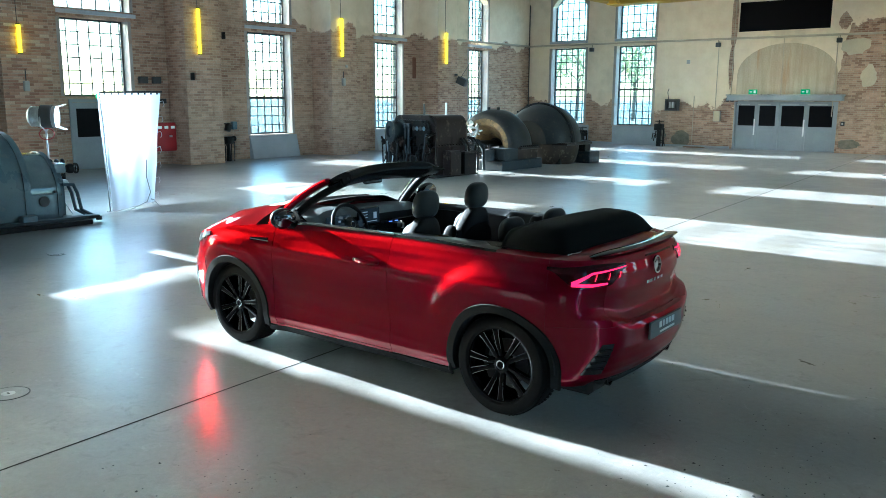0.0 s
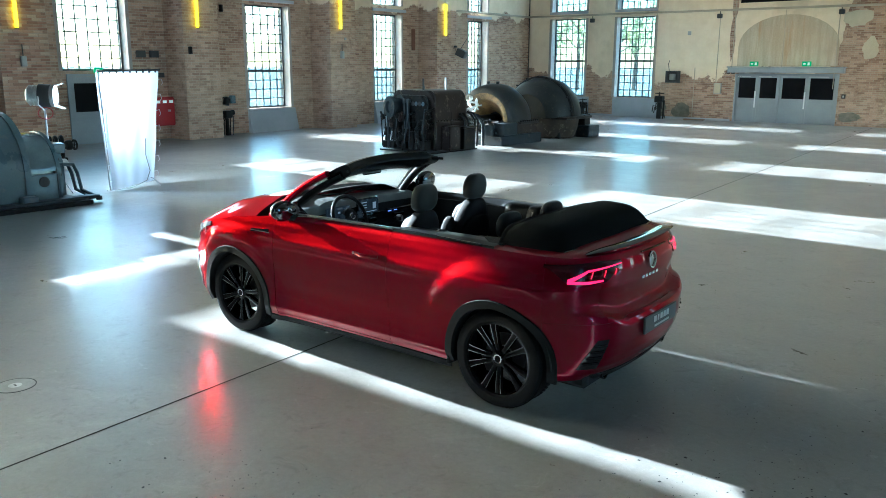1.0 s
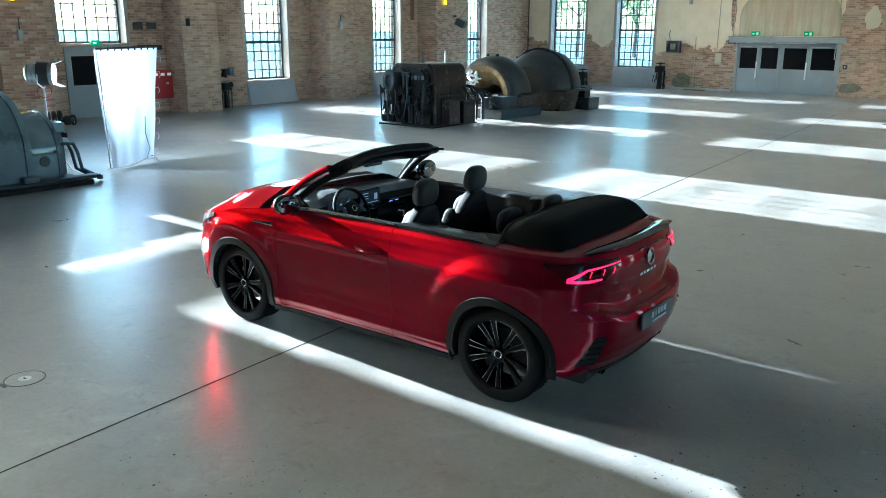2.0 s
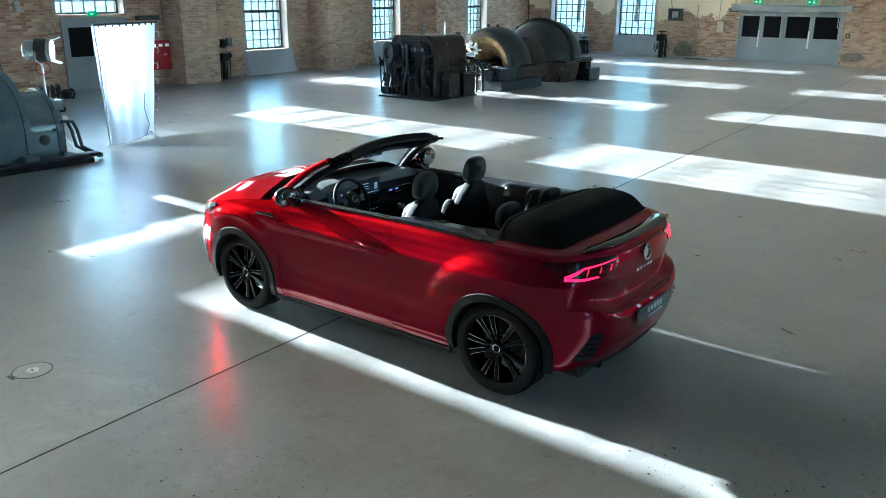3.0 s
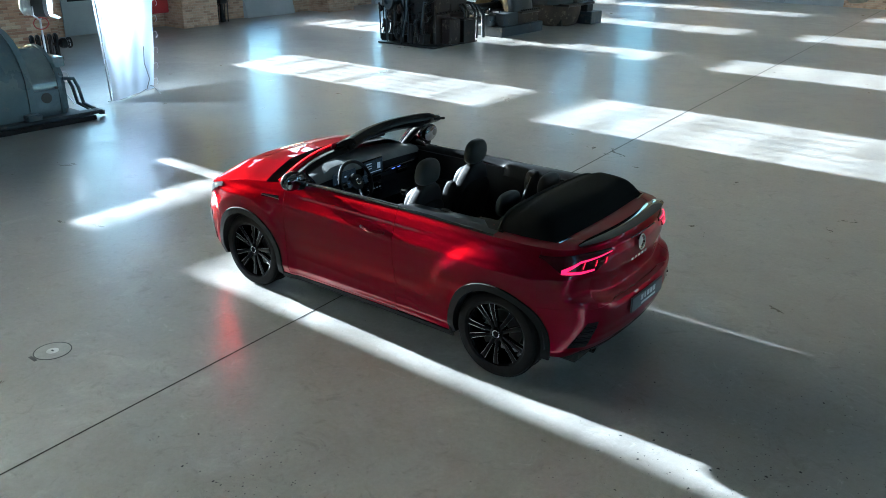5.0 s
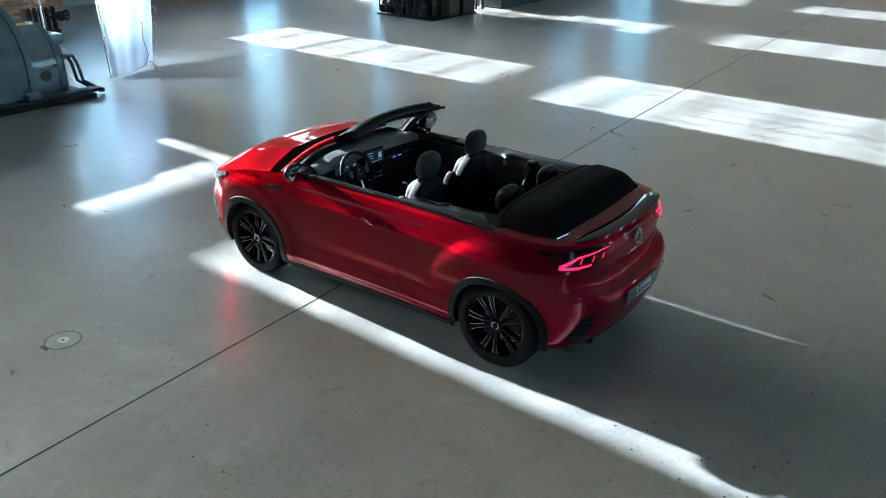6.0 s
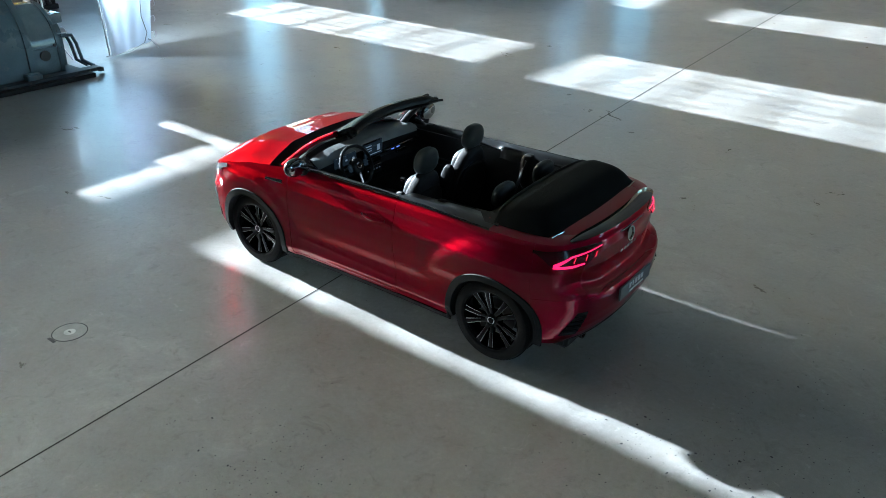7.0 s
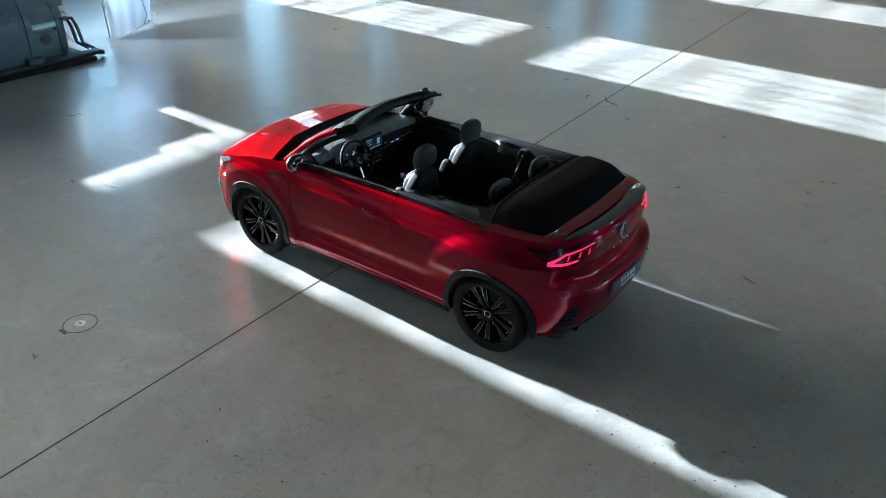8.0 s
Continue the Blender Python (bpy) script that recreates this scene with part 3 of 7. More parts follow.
for x, sgn in ((-8.66, 1), (-6.62, -1)):
    s = empty("exit_sign", pose(x, Y_FAR - 0.2, 2.26), "small lit green emergency exit sign", "exit sign", "exit signs")
    part("housing", box(-0.17, 0.17, -0.03, 0.03, 0.0, 0.19, 0.006), MAT["sign_green"], s)
    part("arrow", box(-0.12, -0.03, -0.036, -0.03, 0.07, 0.12), MAT["sign_white"], s)
    part("door_mark", box(0.04, 0.12, -0.036, -0.03, 0.04, 0.15), MAT["sign_white"], s)
blk = part("window_2", box(-9.5, -5.95, Y_FAR + 0.1, Y_FAR + 0.16, 4.78, 5.95), MAT["black_glass"], smooth=False)
tagged(blk, "blacked-out wide window high in the end wall", "window", kind="structure")

# blind arch over the far door, slightly proud render
def streaked_render(name):
    """Brown render stained by water in upright runs, one of them rusty."""
    m, n, l, p = nodes_of(name)
    co = coords(n)
    mp = n.new("ShaderNodeMapping")
    mp.inputs["Scale"].default_value = (5.0, 1.0, 0.35)
    l.new(co, mp.inputs[0])
    run, big, fin = noise_tex(n, l, mp.outputs[0], 1.3, 7, 0.65), noise_tex(n, l, co, 0.9, 6), noise_tex(n, l, co, 24, 5)
    col = mixc(n, l, ramp(n, l, run, [(0.36, (0, 0, 0)), (0.64, (1, 1, 1))]), (0.46, 0.385, 0.275), (0.58, 0.505, 0.385))
    col = mixc(n, l, ramp(n, l, big, [(0.45, (0, 0, 0)), (0.66, (0.6, 0.6, 0.6))]), col, (0.46, 0.36, 0.245))
    mp2 = n.new("ShaderNodeMapping")
    mp2.inputs["Scale"].default_value, mp2.inputs["Location"].default_value = (2.6, 1.0, 0.22), (3.1, 0, 0)
    l.new(co, mp2.inputs[0])
    col = mixc(n, l, ramp(n, l, noise_tex(n, l, mp2.outputs[0], 1.0, 5, 0.55), [(0.60, (0, 0, 0)), (0.72, (0.7, 0.7, 0.7))]), col, (0.44, 0.25, 0.11))
    col = mixc(n, l, 0.3, col, ramp(n, l, fin, [(0.3, (0.32, 0.32, 0.32)), (0.7, (0.68, 0.68, 0.68))]), "OVERLAY")
    l.new(col, p.inputs["Base Color"])
    p.inputs["Roughness"].default_value = 0.9
    bump(n, l, p, fin, 0.3, 0.004)
    return m


arc = [(-9.42, 2.27)]
for k in range(17):
    a = math.pi * (1 - k / 16)
    arc.append((-7.48 + 1.94 * math.cos(a), 3.05 + 1.22 * math.sin(a)))
arc.append((-5.54, 2.27))
arch = part("blind_arch", prism(arc, 1, Y_FAR - 0.012, Y_FAR + 0.01), streaked_render("stained_render"), smooth=False)
tagged(arch, "walled-up arch of stained brown render above the door", "blind arch", kind="structure")

# patches on the end wall: bared brick, left-over plaster, damp stains
def patch(cx, cz, w, h, seed, thick):
    rp = random.Random(seed)
    n = 26
    radii = [1.0]
    for k in range(n):
        radii.append(min(max(radii[-1] + rp.uniform(-0.16, 0.16), 0.72), 1.12))
    pts = [(cx + w / 2 * radii[k + 1] * math.cos(2 * math.pi * k / n), cz + h / 2 * radii[k + 1] * math.sin(2 * math.pi * k / n)) for k in range(n)]
    return prism(pts, 1, Y_FAR - thick, Y_FAR + 0.01)


damp = surface("damp_stain", (0.15, 0.145, 0.115), (0.24, 0.21, 0.165), 0.9, big=5.0, relief=0.3, wear=(0.09, 0.095, 0.075))
for k, (cx, cz, w, h, m, th, lab) in enumerate((
        (-9.66, 5.3, 0.26, 2.6, "brick", 0.003, "strip of bared brick in the plaster"), (-9.68, 3.3, 0.22, 1.9, "brick", 0.003, "strip of bared brick in the plaster"),
        (-5.45, 5.0, 0.55, 0.75, "brick", 0.003, "patch of bared brick in the plaster"), (-4.45, 2.95, 0.62, 0.95, "plaster", 0.008, "leftover pale plaster patch on brick"),
        (-5.0, 4.05, 1.1, 0.8, "plaster", 0.007, "leftover pale plaster patch on brick"), (-3.6, 1.9, 0.5, 0.3, "plaster", 0.007, "leftover pale plaster patch on brick"))):
    tagged(part("wall_patch", patch(cx, cz, w, h, 40 + k, th), MAT[m], smooth=False), lab, "wall patch", "wall patches", "structure")
for k, (cx, cz, w, h, m, th) in enumerate(((-12.75, 0.42, 0.75, 0.75, damp, 0.004), (-11.75, 0.35, 0.8, 0.7, damp, 0.003), (-4.95, 0.32, 0.8, 0.4, damp, 0.004))):
    tagged(part("wall_stain", patch(cx, cz, w, h, 60 + k, th), m, smooth=False), "dark damp stain at the wall's foot", "stain", "wall stains", "structure")

# pipes and ledges along the walls
for p0, p1, r in (((X_WALL + 0.12, 22.8, 4.55), (X_WALL + 0.12, Y_FAR - 0.12, 4.55), 0.05), ((X_WALL + 0.12, Y_FAR - 0.12, 4.55), (-4.0, Y_FAR - 0.12, 4.50), 0.045)):
    tagged(part("wall_pipe", tube([p0, p1], r, 10), MAT["conduit"]), "pale beige-grey pipe along the wall", "pipe", "wall pipes", "structure")
for x, z0, z1 in ((-7.62, 2.25, 4.45), (-5.62, 1.4, 4.45), (-13.05, 1.5, 6.4), (-10.25, 1.6, 4.45), (-11.2, 0.05, 2.2), (-9.62, 2.1, 6.5)):
    tagged(part("conduit", tube([(x, Y_FAR - 0.04, z0), (x, Y_FAR - 0.04, z1)], 0.016, 8), MAT["conduit"]), "thin beige conduit up the end wall", "conduit", "conduits", "structure")
tagged(part("conduit", tube([(X_WALL + 0.06, Y_FAR - 0.06, 0.3), (X_WALL + 0.06, Y_FAR - 0.06, 6.5)], 0.025, 8), MAT["dark"]), "dark conduit up the hall corner", "conduit", "conduits", "structure")
tagged(part("baseboard", box(X_WALL + 1.0, DOOR[0] - 0.1, Y_FAR - 0.05, Y_FAR - 0.004, 0.0, 0.09, 0.01), MAT["apron"]), "low grey kerb along the end wall", "baseboard", kind="structure")

# outside: ground to the horizon
gm = surface("pale_dry_grass", (0.46, 0.45, 0.33), (0.56, 0.53, 0.42), 0.95, big=0.2, fine=4)
g = bmesh.new()
for x0, x1, y0, y1 in ((-1500, -20.4, -1500, 1500), (13.5, 1500, -1500, 1500), (-20.4, 13.5, 31.0, 1500), (-20.4, 13.5, -1500, -13.5)):
    g.faces.new([g.verts.new(q) for q in ((x0, y0, -0.2), (x1, y0, -0.2), (x1, y1, -0.2), (x0, y1, -0.2))])
tagged(part("ground", g, gm, smooth=False), "dry grassy ground outside the hall", "ground", kind="structure")


# trees beyond the end wall, seen through its windows
leaf_mats = [surface("autumn_leaves_%d" % i, a, b, 0.7, big=2.0, fine=9, relief=0.0) for i, (a, b) in enumerate((((0.30, 0.33, 0.12), (0.42, 0.42, 0.16)), ((0.46, 0.42, 0.12), (0.34, 0.36, 0.12))))]
bark = surface("bark", (0.09, 0.07, 0.05), (0.13, 0.10, 0.08), 0.9, big=3, relief=0.4)
rt = random.Random(11)
for i, (x, y, h) in enumerate(((-29.5, 58.0, 7.5), (-34.5, 63.0, 9.0), (-38.0, 60.0, 7.0), (-41.0, 72.0, 10.0), (-36.5, 76.0, 10.5))):
    tree = empty("tree", pose(x, y, -0.2), "autumn tree with thin yellow-green foliage outside", "tree", "trees outside")
    part("trunk", tube([(0, 0, 0), (0.1, 0.05, h * 0.3), (-0.05, 0.1, h * 0.6), (0.1, 0, h * 0.9)], [0.22, 0.17, 0.10, 0.03], 8), bark, tree)
    limbs = []
    for k in range(9):
        a, z = rt.uniform(0, 6.28), h * rt.uniform(0.3, 0.75)
        e = Vector((math.cos(a) * h * 0.28, math.sin(a) * h * 0.28, z + h * 0.18))
        limbs.append(e)
        part("limb", tube([(0, 0, z), e * 0.55 + Vector((0, 0, z * 0.45)), e], [0.08, 0.05, 0.02], 6), bark, tree)
    crown = bmesh.new()
    for k in range(1500):
        c = limbs[k % 9] + Vector((rt.gauss(0, 0.09), rt.gauss(0, 0.09), rt.gauss(0, 0.10))) * h
        q = Matrix.Translation(c) @ Euler((rt.uniform(0, 6), rt.uniform(0, 6), rt.uniform(0, 6))).to_matrix().to_4x4()
        r = rt.uniform(0.06, 0.14)
        crown.faces.new([crown.verts.new(q @ Vector(v)) for v in ((-r, 0, 0), (0, -r * 0.6, 0.02), (r, 0, 0), (0, r * 0.6, 0.02))])
    tagged(part("crown", crown, leaf_mats[i % 2], tree, smooth=False), kind="stuff")

# ---- the car: x forward from the rear axle, y to its left, z up ----
def car_paint(name):
    m, n, l, p = nodes_of(name)
    co = coords(n)
    fl = n.new("ShaderNodeTexVoronoi")
    fl.inputs["Scale"].default_value = 900
    l.new(co, fl.inputs["Vector"])
    flake = ramp(n, l, fl.outputs["Distance"], [(0.2, (0, 0, 0)), (0.7, (0.35, 0.35, 0.35))])
    l.new(mixc(n, l, flake, (0.178, 0.0006, 0.017), (0.265, 0.0011, 0.025)), p.inputs["Base Color"])
    p.inputs["Metallic"].default_value, p.inputs["Roughness"].default_value = 0.90, 0.32
    p.inputs["Specular IOR Level"].default_value, p.inputs["Specular Tint"].default_value = 0.0, (1.0, 0.02, 0.11, 1)
    p.inputs["Coat Weight"].default_value, p.inputs["Coat Roughness"].default_value = 1.0, 0.012
    return m


CM = dict(
    paint=car_paint("deep_red_metallic_paint"),
    gloss=plain("gloss_black_trim", (0.006, 0.006, 0.007), 0.08, coat=0.6),
    plastic=surface("black_grained_plastic", (0.0045, 0.005, 0.0055), (0.007, 0.0075, 0.008), 0.6, big=8, fine=400, relief=0.2, spec=0.12),
    soft=surface("dark_dashboard_skin", (0.006, 0.007, 0.008), (0.009, 0.010, 0.011), 0.55, big=6, fine=500, relief=0.2, spec=0.2),
    fabric=surface("black_hood_fabric", (0.0022, 0.003, 0.0035), (0.004, 0.005, 0.0055), 0.9, big=3, fine=700, relief=0.3, spec=0.06),
    leather=surface("dark_seat_leather", (0.005, 0.006, 0.007), (0.008, 0.009, 0.011), 0.6, big=5, fine=300, relief=0.15, spec=0.18),
    bolster=surface("pale_grey_lit_trim", (0.05, 0.056, 0.062), (0.04, 0.045, 0.05), 0.5, big=6, fine=300, relief=0.1),
    rubber=surface("tyre_rubber", (0.004, 0.004, 0.0045), (0.007, 0.007, 0.007), 0.8, big=10, fine=200, relief=0.2, spec=0.1),
    rim=plain("gloss_black_rim", (0.0025, 0.0025, 0.003), 0.10, 0.0, coat=0.05),
    cut=plain("machined_alloy_edge", (0.62, 0.63, 0.65), 0.2, 1.0),
    chrome=plain("chrome", (0.75, 0.76, 0.78), 0.08, 1.0),
    disc=plain("brake_disc", (0.10, 0.098, 0.095), 0.4, 0.8),
    lamp_red=plain("tail_lamp_glow", (0.6, 0.01, 0.06), 0.3, emit=0.09, ecol=(1.0, 0.006, 0.065)),
    lamp_dim=plain("tail_lamp_strokes", (0.12, 0.0, 0.01), 0.3, emit=0.09, ecol=(1.0, 0.01, 0.04)),
    lamp_dark=plain("smoked_lens", (0.02, 0.001, 0.003), 0.2),
    glass=clear_glass("windscreen_glass", (0.88, 0.93, 0.92)),
    grey_leather=surface("grey_headrest_leather", (0.016, 0.020, 0.021), (0.012, 0.015, 0.016), 0.5, big=6, fine=300, relief=0.15, spec=0.3),
    mirror=plain("mirror_glass", (0.34, 0.36, 0.38), 0.01, 1.0),
    head=plain("headlamp_lens", (0.10, 0.105, 0.11), 0.05, 0.0, coat=0.6),
    dash_sunlit=surface("dashboard_skin_sunlit_grey", (0.11, 0.12, 0.122), (0.085, 0.094, 0.098), 0.45, big=6, fine=500, relief=0.15),
    cap=plain("satin_black_cap", (0.012, 0.013, 0.014), 0.28),
    header=plain("satin_black_header", (0.004, 0.0045, 0.005), 0.26),
    mirror_shell=plain("gloss_black_mirror_shell", (0.006, 0.006, 0.007), 0.1, coat=1.0),
    plate=plain("dark_plate", (0.05, 0.056, 0.062), 0.4),
    bars=plain("pale_lettering", (0.55, 0.57, 0.58), 0.5),
    display=plain("lit_display", (0.01, 0.012, 0.015), 0.1, emit=0.001, ecol=(0.3, 0.45, 0.6)),
    display_on=plain("display_marks", (0.12, 0.13, 0.15), 0.2, emit=0.006, ecol=(0.7, 0.85, 1.0)),
    blue_led=plain("blue_switch_light", (0.1, 0.2, 0.9), 0.3, emit=0.06, ecol=(0.2, 0.3, 1.0)),
    under=plain("underbody", (0.012, 0.012, 0.012), 0.9),
)
for trim in ("cap", "header"):
    CM[trim].node_tree.nodes["Principled BSDF"].inputs["Specular IOR Level"].default_value = 0.15
CM["rim"].node_tree.nodes["Principled BSDF"].inputs["Specular IOR Level"].default_value = 0.12
car = empty("convertible_car", pose(-0.030, 0.882, 0, 0, 0, 181.8), "deep red convertible with its black fabric roof folded down", "car")


def smooth(a, b, x):
    t = min(max((x - a) / (b - a), 0.0), 1.0)
    return t * t * (3 - 2 * t)


def lerp_table(tab, x):
    if x <= tab[0][0]:
        return tab[0][1]
    for (a, u), (b, v) in zip(tab, tab[1:]):
        if x <= b:
            t = (x - a) / (b - a)
            return u + (v - u) * (t * t * (3 - 2 * t) * 0.5 + t * 0.5)
    return tab[-1][1]


PLAN = [(-0.730, 0.0), (-0.723, 0.22), (-0.700, 0.42), (-0.65, 0.60), (-0.55, 0.745), (-0.38, 0.842), (-0.17, 0.888), (0.05, 0.903), (0.45, 0.895), (0.9, 0.886),
        (1.4, 0.884), (1.9, 0.888), (2.3, 0.900), (2.62, 0.905), (2.86, 0.900), (3.08, 0.872), (3.27, 0.795), (3.40, 0.66), (3.49, 0.42), (3.52, 0.0)]


def catmull(pts, t):
    i = min(max(int(t), 0), len(pts) - 2)
    f = t - i

    def at(k):
        if k < 0:
            return Vector((pts[1][0], -pts[1][1]))
        if k >= len(pts):
            return Vector((pts[-2][0], -pts[-2][1]))
        return Vector(pts[k])
    a, b, c, d = at(i - 1), at(i), at(i + 1), at(i + 2)
    return 0.5 * (2 * b + (c - a) * f + (2 * a - 5 * b + 4 * c - d) * f * f + (3 * b - a - 3 * c + d) * f ** 3)


FINE = [catmull(PLAN, k / 20) for k in range(20 * (len(PLAN) - 1) + 1)]
ARC = [0.0]
for a, b in zip(FINE, FINE[1:]):
    ARC.append(ARC[-1] + (b - a).length)
TOTAL = ARC[-1]


def plan_at(s):
    """Outline point and outward normal at arc length s from the tail's middle."""
    s = min(max(s, 0.0), TOTAL)
    i = max(min(int(np.searchsorted(ARC, s)) - 1, len(FINE) - 2), 0)
    f = (s - ARC[i]) / (ARC[i + 1] - ARC[i])
    p = FINE[i].lerp(FINE[i + 1], f)
    i0, i1 = max(i - 6, 0), min(i + 7, len(FINE) - 1)
    d = (FINE[i1] - FINE[i0]).normalized()
    if s < 1e-6:
        d = Vector((0, 1))
    if s > TOTAL - 1e-6:
        d = Vector((0, -1))
    n = Vector((-d.y, d.x))
    return p, n


def s_of_x(x):
    lo, hi = 0.75, TOTAL - 0.5
    for _ in range(40):
        m = (lo + hi) / 2
        lo, hi = (m, hi) if plan_at(m)[0].x < x else (lo, m)
    return lo


def s_of_y(y):
    lo, hi = 0.0, 1.0
    for _ in range(40):
        m = (lo + hi) / 2
        lo, hi = (m, hi) if plan_at(m)[0].y < y else (lo, m)
    return lo


SIDE = [(0.19, 0.078), (0.25, 0.056), (0.31, 0.034), (0.46, 0.030), (0.58, 0.020), (0.70, 0.006), (0.80, 0.0), (0.865, 0.003), (0.90, 0.016), (0.97, 0.038), (1.03, 0.060), (1.075, 0.088), (1.10, 0.115)]
REAR = [(0.19, 0.17), (0.25, 0.105), (0.31, 0.055), (0.36, 0.022), (0.42, 0.002), (0.50, -0.016), (0.60, -0.022), (0.638, -0.008), (0.662, 0.055), (0.70, 0.088), (0.77, 0.080), (0.86, 0.062), (0.95, 0.060), (1.01, 0.075), (1.05, 0.105), (1.10, 0.14)]
FRONT = [(0.19, 0.12), (0.30, 0.04), (0.50, 0.0), (0.62, 0.01), (0.72, 0.05), (0.80, 0.11), (0.90, 0.22), (1.0, 0.36)]
TOPZ = [(-0.80, 1.055), (-0.5, 1.060), (0.0, 1.068), (0.6, 1.075), (1.0, 1.075), (1.8, 1.070), (2.2, 1.045), (2.6, 0.998), (2.9, 0.945), (3.15, 0.89), (3.35, 0.82), (3.52, 0.765)]


def inset(x, y, z):
    wr, wf = smooth(-0.46, -0.685, x), smooth(3.05, 3.44, x)
    d = lerp_table(SIDE, z)
    # hollow door skin, haunches over the wheels, crease under the belt
    door = smooth(0.45, 0.8, x) * smooth(2.2, 1.9, x)
    d += 0.018 * door * math.exp(-((z - 0.43) / 0.10) ** 2)
    d += 0.007 * door * math.exp(-((z - 0.925) / 0.05) ** 2)
    # flared haunches, edged by an oval line round each wheel
    d -= 0.029 * smooth(1.08, 0.90, math.hypot((x - 0.02) / 0.60, (z - 0.33) / 0.66)) * smooth(-0.45, -0.2, x) * smooth(0.50, 0.74, z)
    d -= 0.018 * smooth(1.10, 0.90, math.hypot((x - 2.63) / 0.53, (z - 0.33) / 0.58))
    line = 0.845 + 0.028 * (x - 1.0)
    fade = smooth(0.25, 0.7, x) * smooth(2.9, 2.5, x)
    d += 0.011 * smooth(line + 0.012, line - 0.026, z) * math.exp(-max(line - z, 0) / 0.07) * fade
    low = 0.375 + 0.045 * (x - 1.0)
    d -= 0.010 * math.exp(-abs(z - low) / 0.03) * door
    # the bumper edge climbs from the plate to the lamps
    e = lerp_table(REAR, z - 0.07 * smooth(0.34, 0.74, abs(y)) * smooth(0.45, 0.60, z) * smooth(0.90, 0.80, z))
    g = lerp_table(FRONT, z)
    return (d * (1 - wr) + e * wr) * (1 - wf) + g * wf


def body(s, z, out=0.0, side=1):
    p, n = plan_at(s)
    d = inset(p.x, p.y, z) - out
    q = p - n * d
    return Vector((q.x, max(q.y, 0.0) * side, z))


def top_of(s):
    return lerp_table(TOPZ, plan_at(s)[0].x)


R_ARCH = 0.384


def clear_of_wheels(s, z):
    x = plan_at(s)[0].x
    return min(math.hypot(x, z - 0.335), math.hypot(x - 2.63, z - 0.335)) > R_ARCH and not (z < 0.335 and min(abs(x), abs(x - 2.63)) < R_ARCH)


def panel(name, s0, s1, z0, z1, mat, side, label="", ds=0.020, dz=0.0115, out=0.0, keep=clear_of_wheels, thick=0.012):
    """A body panel between two arc lengths and two heights; None: up to the belt."""
    ss = spread(s0, s1, max(int((s1 - s0) / ds), 2))
    vs = spread(0.0, 1.0, max(int(((z1 or 1.07) - z0) / dz), 2))

    def zz(s, v):
        return z0 + ((z1 or top_of(s)) - z0) * v
    bm = grid(lambda s, v: body(s, zz(s, v), out, side), ss, vs, keep=None if keep is None else (lambda s, v: keep(s, zz(s, v))))
    return part(name, thicken(bm, thick), mat, car, label, angle=40)


S_TAIL, S_CORNER, S_DOOR0, S_DOOR1, S_NOSE = s_of_y(0.60), s_of_x(-0.33), s_of_x(0.945), s_of_x(2.14), s_of_x(2.99)
G = 0.0022
for side in (1, -1):
    w = "left" if side > 0 else "right"
    panel("rear_bumper", 0.0, S_CORNER, 0.262, 0.652, CM["paint"], side)
    panel("tailgate", 0.0, S_TAIL - G, 0.6535, None, CM["paint"], side)
    panel("rear_quarter", S_TAIL + G, S_CORNER, 0.6535, None, CM["paint"], side)
    panel("quarter_panel", S_CORNER + 0.0005, S_DOOR0 - G, 0.236, None, CM["paint"], side)
    panel("door_skin", S_DOOR0 + G, S_DOOR1 - G, 0.250, None, CM["paint"], side)
    panel("front_fender", S_DOOR1 + G, S_NOSE - G, 0.236, None, CM["paint"], side)
    panel("front_bumper", S_NOSE + G, s_of_x(3.38), 0.22, None, CM["paint"], side)
    panel("front_panel", s_of_x(3.38) + G, TOTAL, 0.60, None, CM["paint"], side)
    panel("grille", s_of_x(3.38) + G, TOTAL, 0.22, 0.596, CM["plastic"], side, "black honeycomb grille")
    panel("air_inlet", s_of_x(3.22), s_of_x(3.38), 0.26, 0.585, CM["plastic"], side, "black air inlet in the bumper corner", out=0.004)
    panel("side_skirt", s_of_x(0.40), s_of_x(2.24), 0.182, 0.226, CM["plastic"], side, out=0.006)
    panel("sill", s_of_x(0.945), s_of_x(2.14), 0.229, 0.247, CM["paint"], side, out=0.002)
    panel("rear_skirt", 0.0, s_of_y(0.66), 0.212, 0.292, CM["plastic"], side, out=0.008)
    # black arch mouldings that follow the body
    for xc in (0.0, 2.63):
        a0, a1 = radians(-14 if xc == 0 else -18), radians(194 if xc == 0 else 198)

        def rim(a, r, xc=xc, side=side):
            x, z = xc + r * math.cos(a), 0.335 + r * math.sin(a)
            zz = min(max(z, 0.20), 1.05)
            lip = 0.012 if 0.362 < r < 0.418 else 0.0
            q = body(s_of_x(x), zz, lip, side)
            if r < 0.362:
                q.y -= side * 0.05
            return Vector((x, q.y, z))
        bm = grid(rim, spread(a0, a1, 44), [0.356, 0.363, 0.370, 0.388, 0.404, 0.417, 0.421])
        part("arch_moulding", bm, CM["plastic"], car, "black plastic wheel arch moulding", angle=50)
        part("wheel_well", lathe([(0.0, -0.26 * side), (0.36, -0.26 * side), (0.395, -0.2 * side), (0.395, -0.02 * side)], (xc, side * 0.86, 0.335), (0, 1, 0), n=36, start=math.pi, turn=math.pi), CM["under"], car)
    part("mud_flap", box(0.385, 0.415, side * 0.80 - 0.06, side * 0.80 + 0.06, 0.21, 0.42, 0.008), CM["plastic"], car)

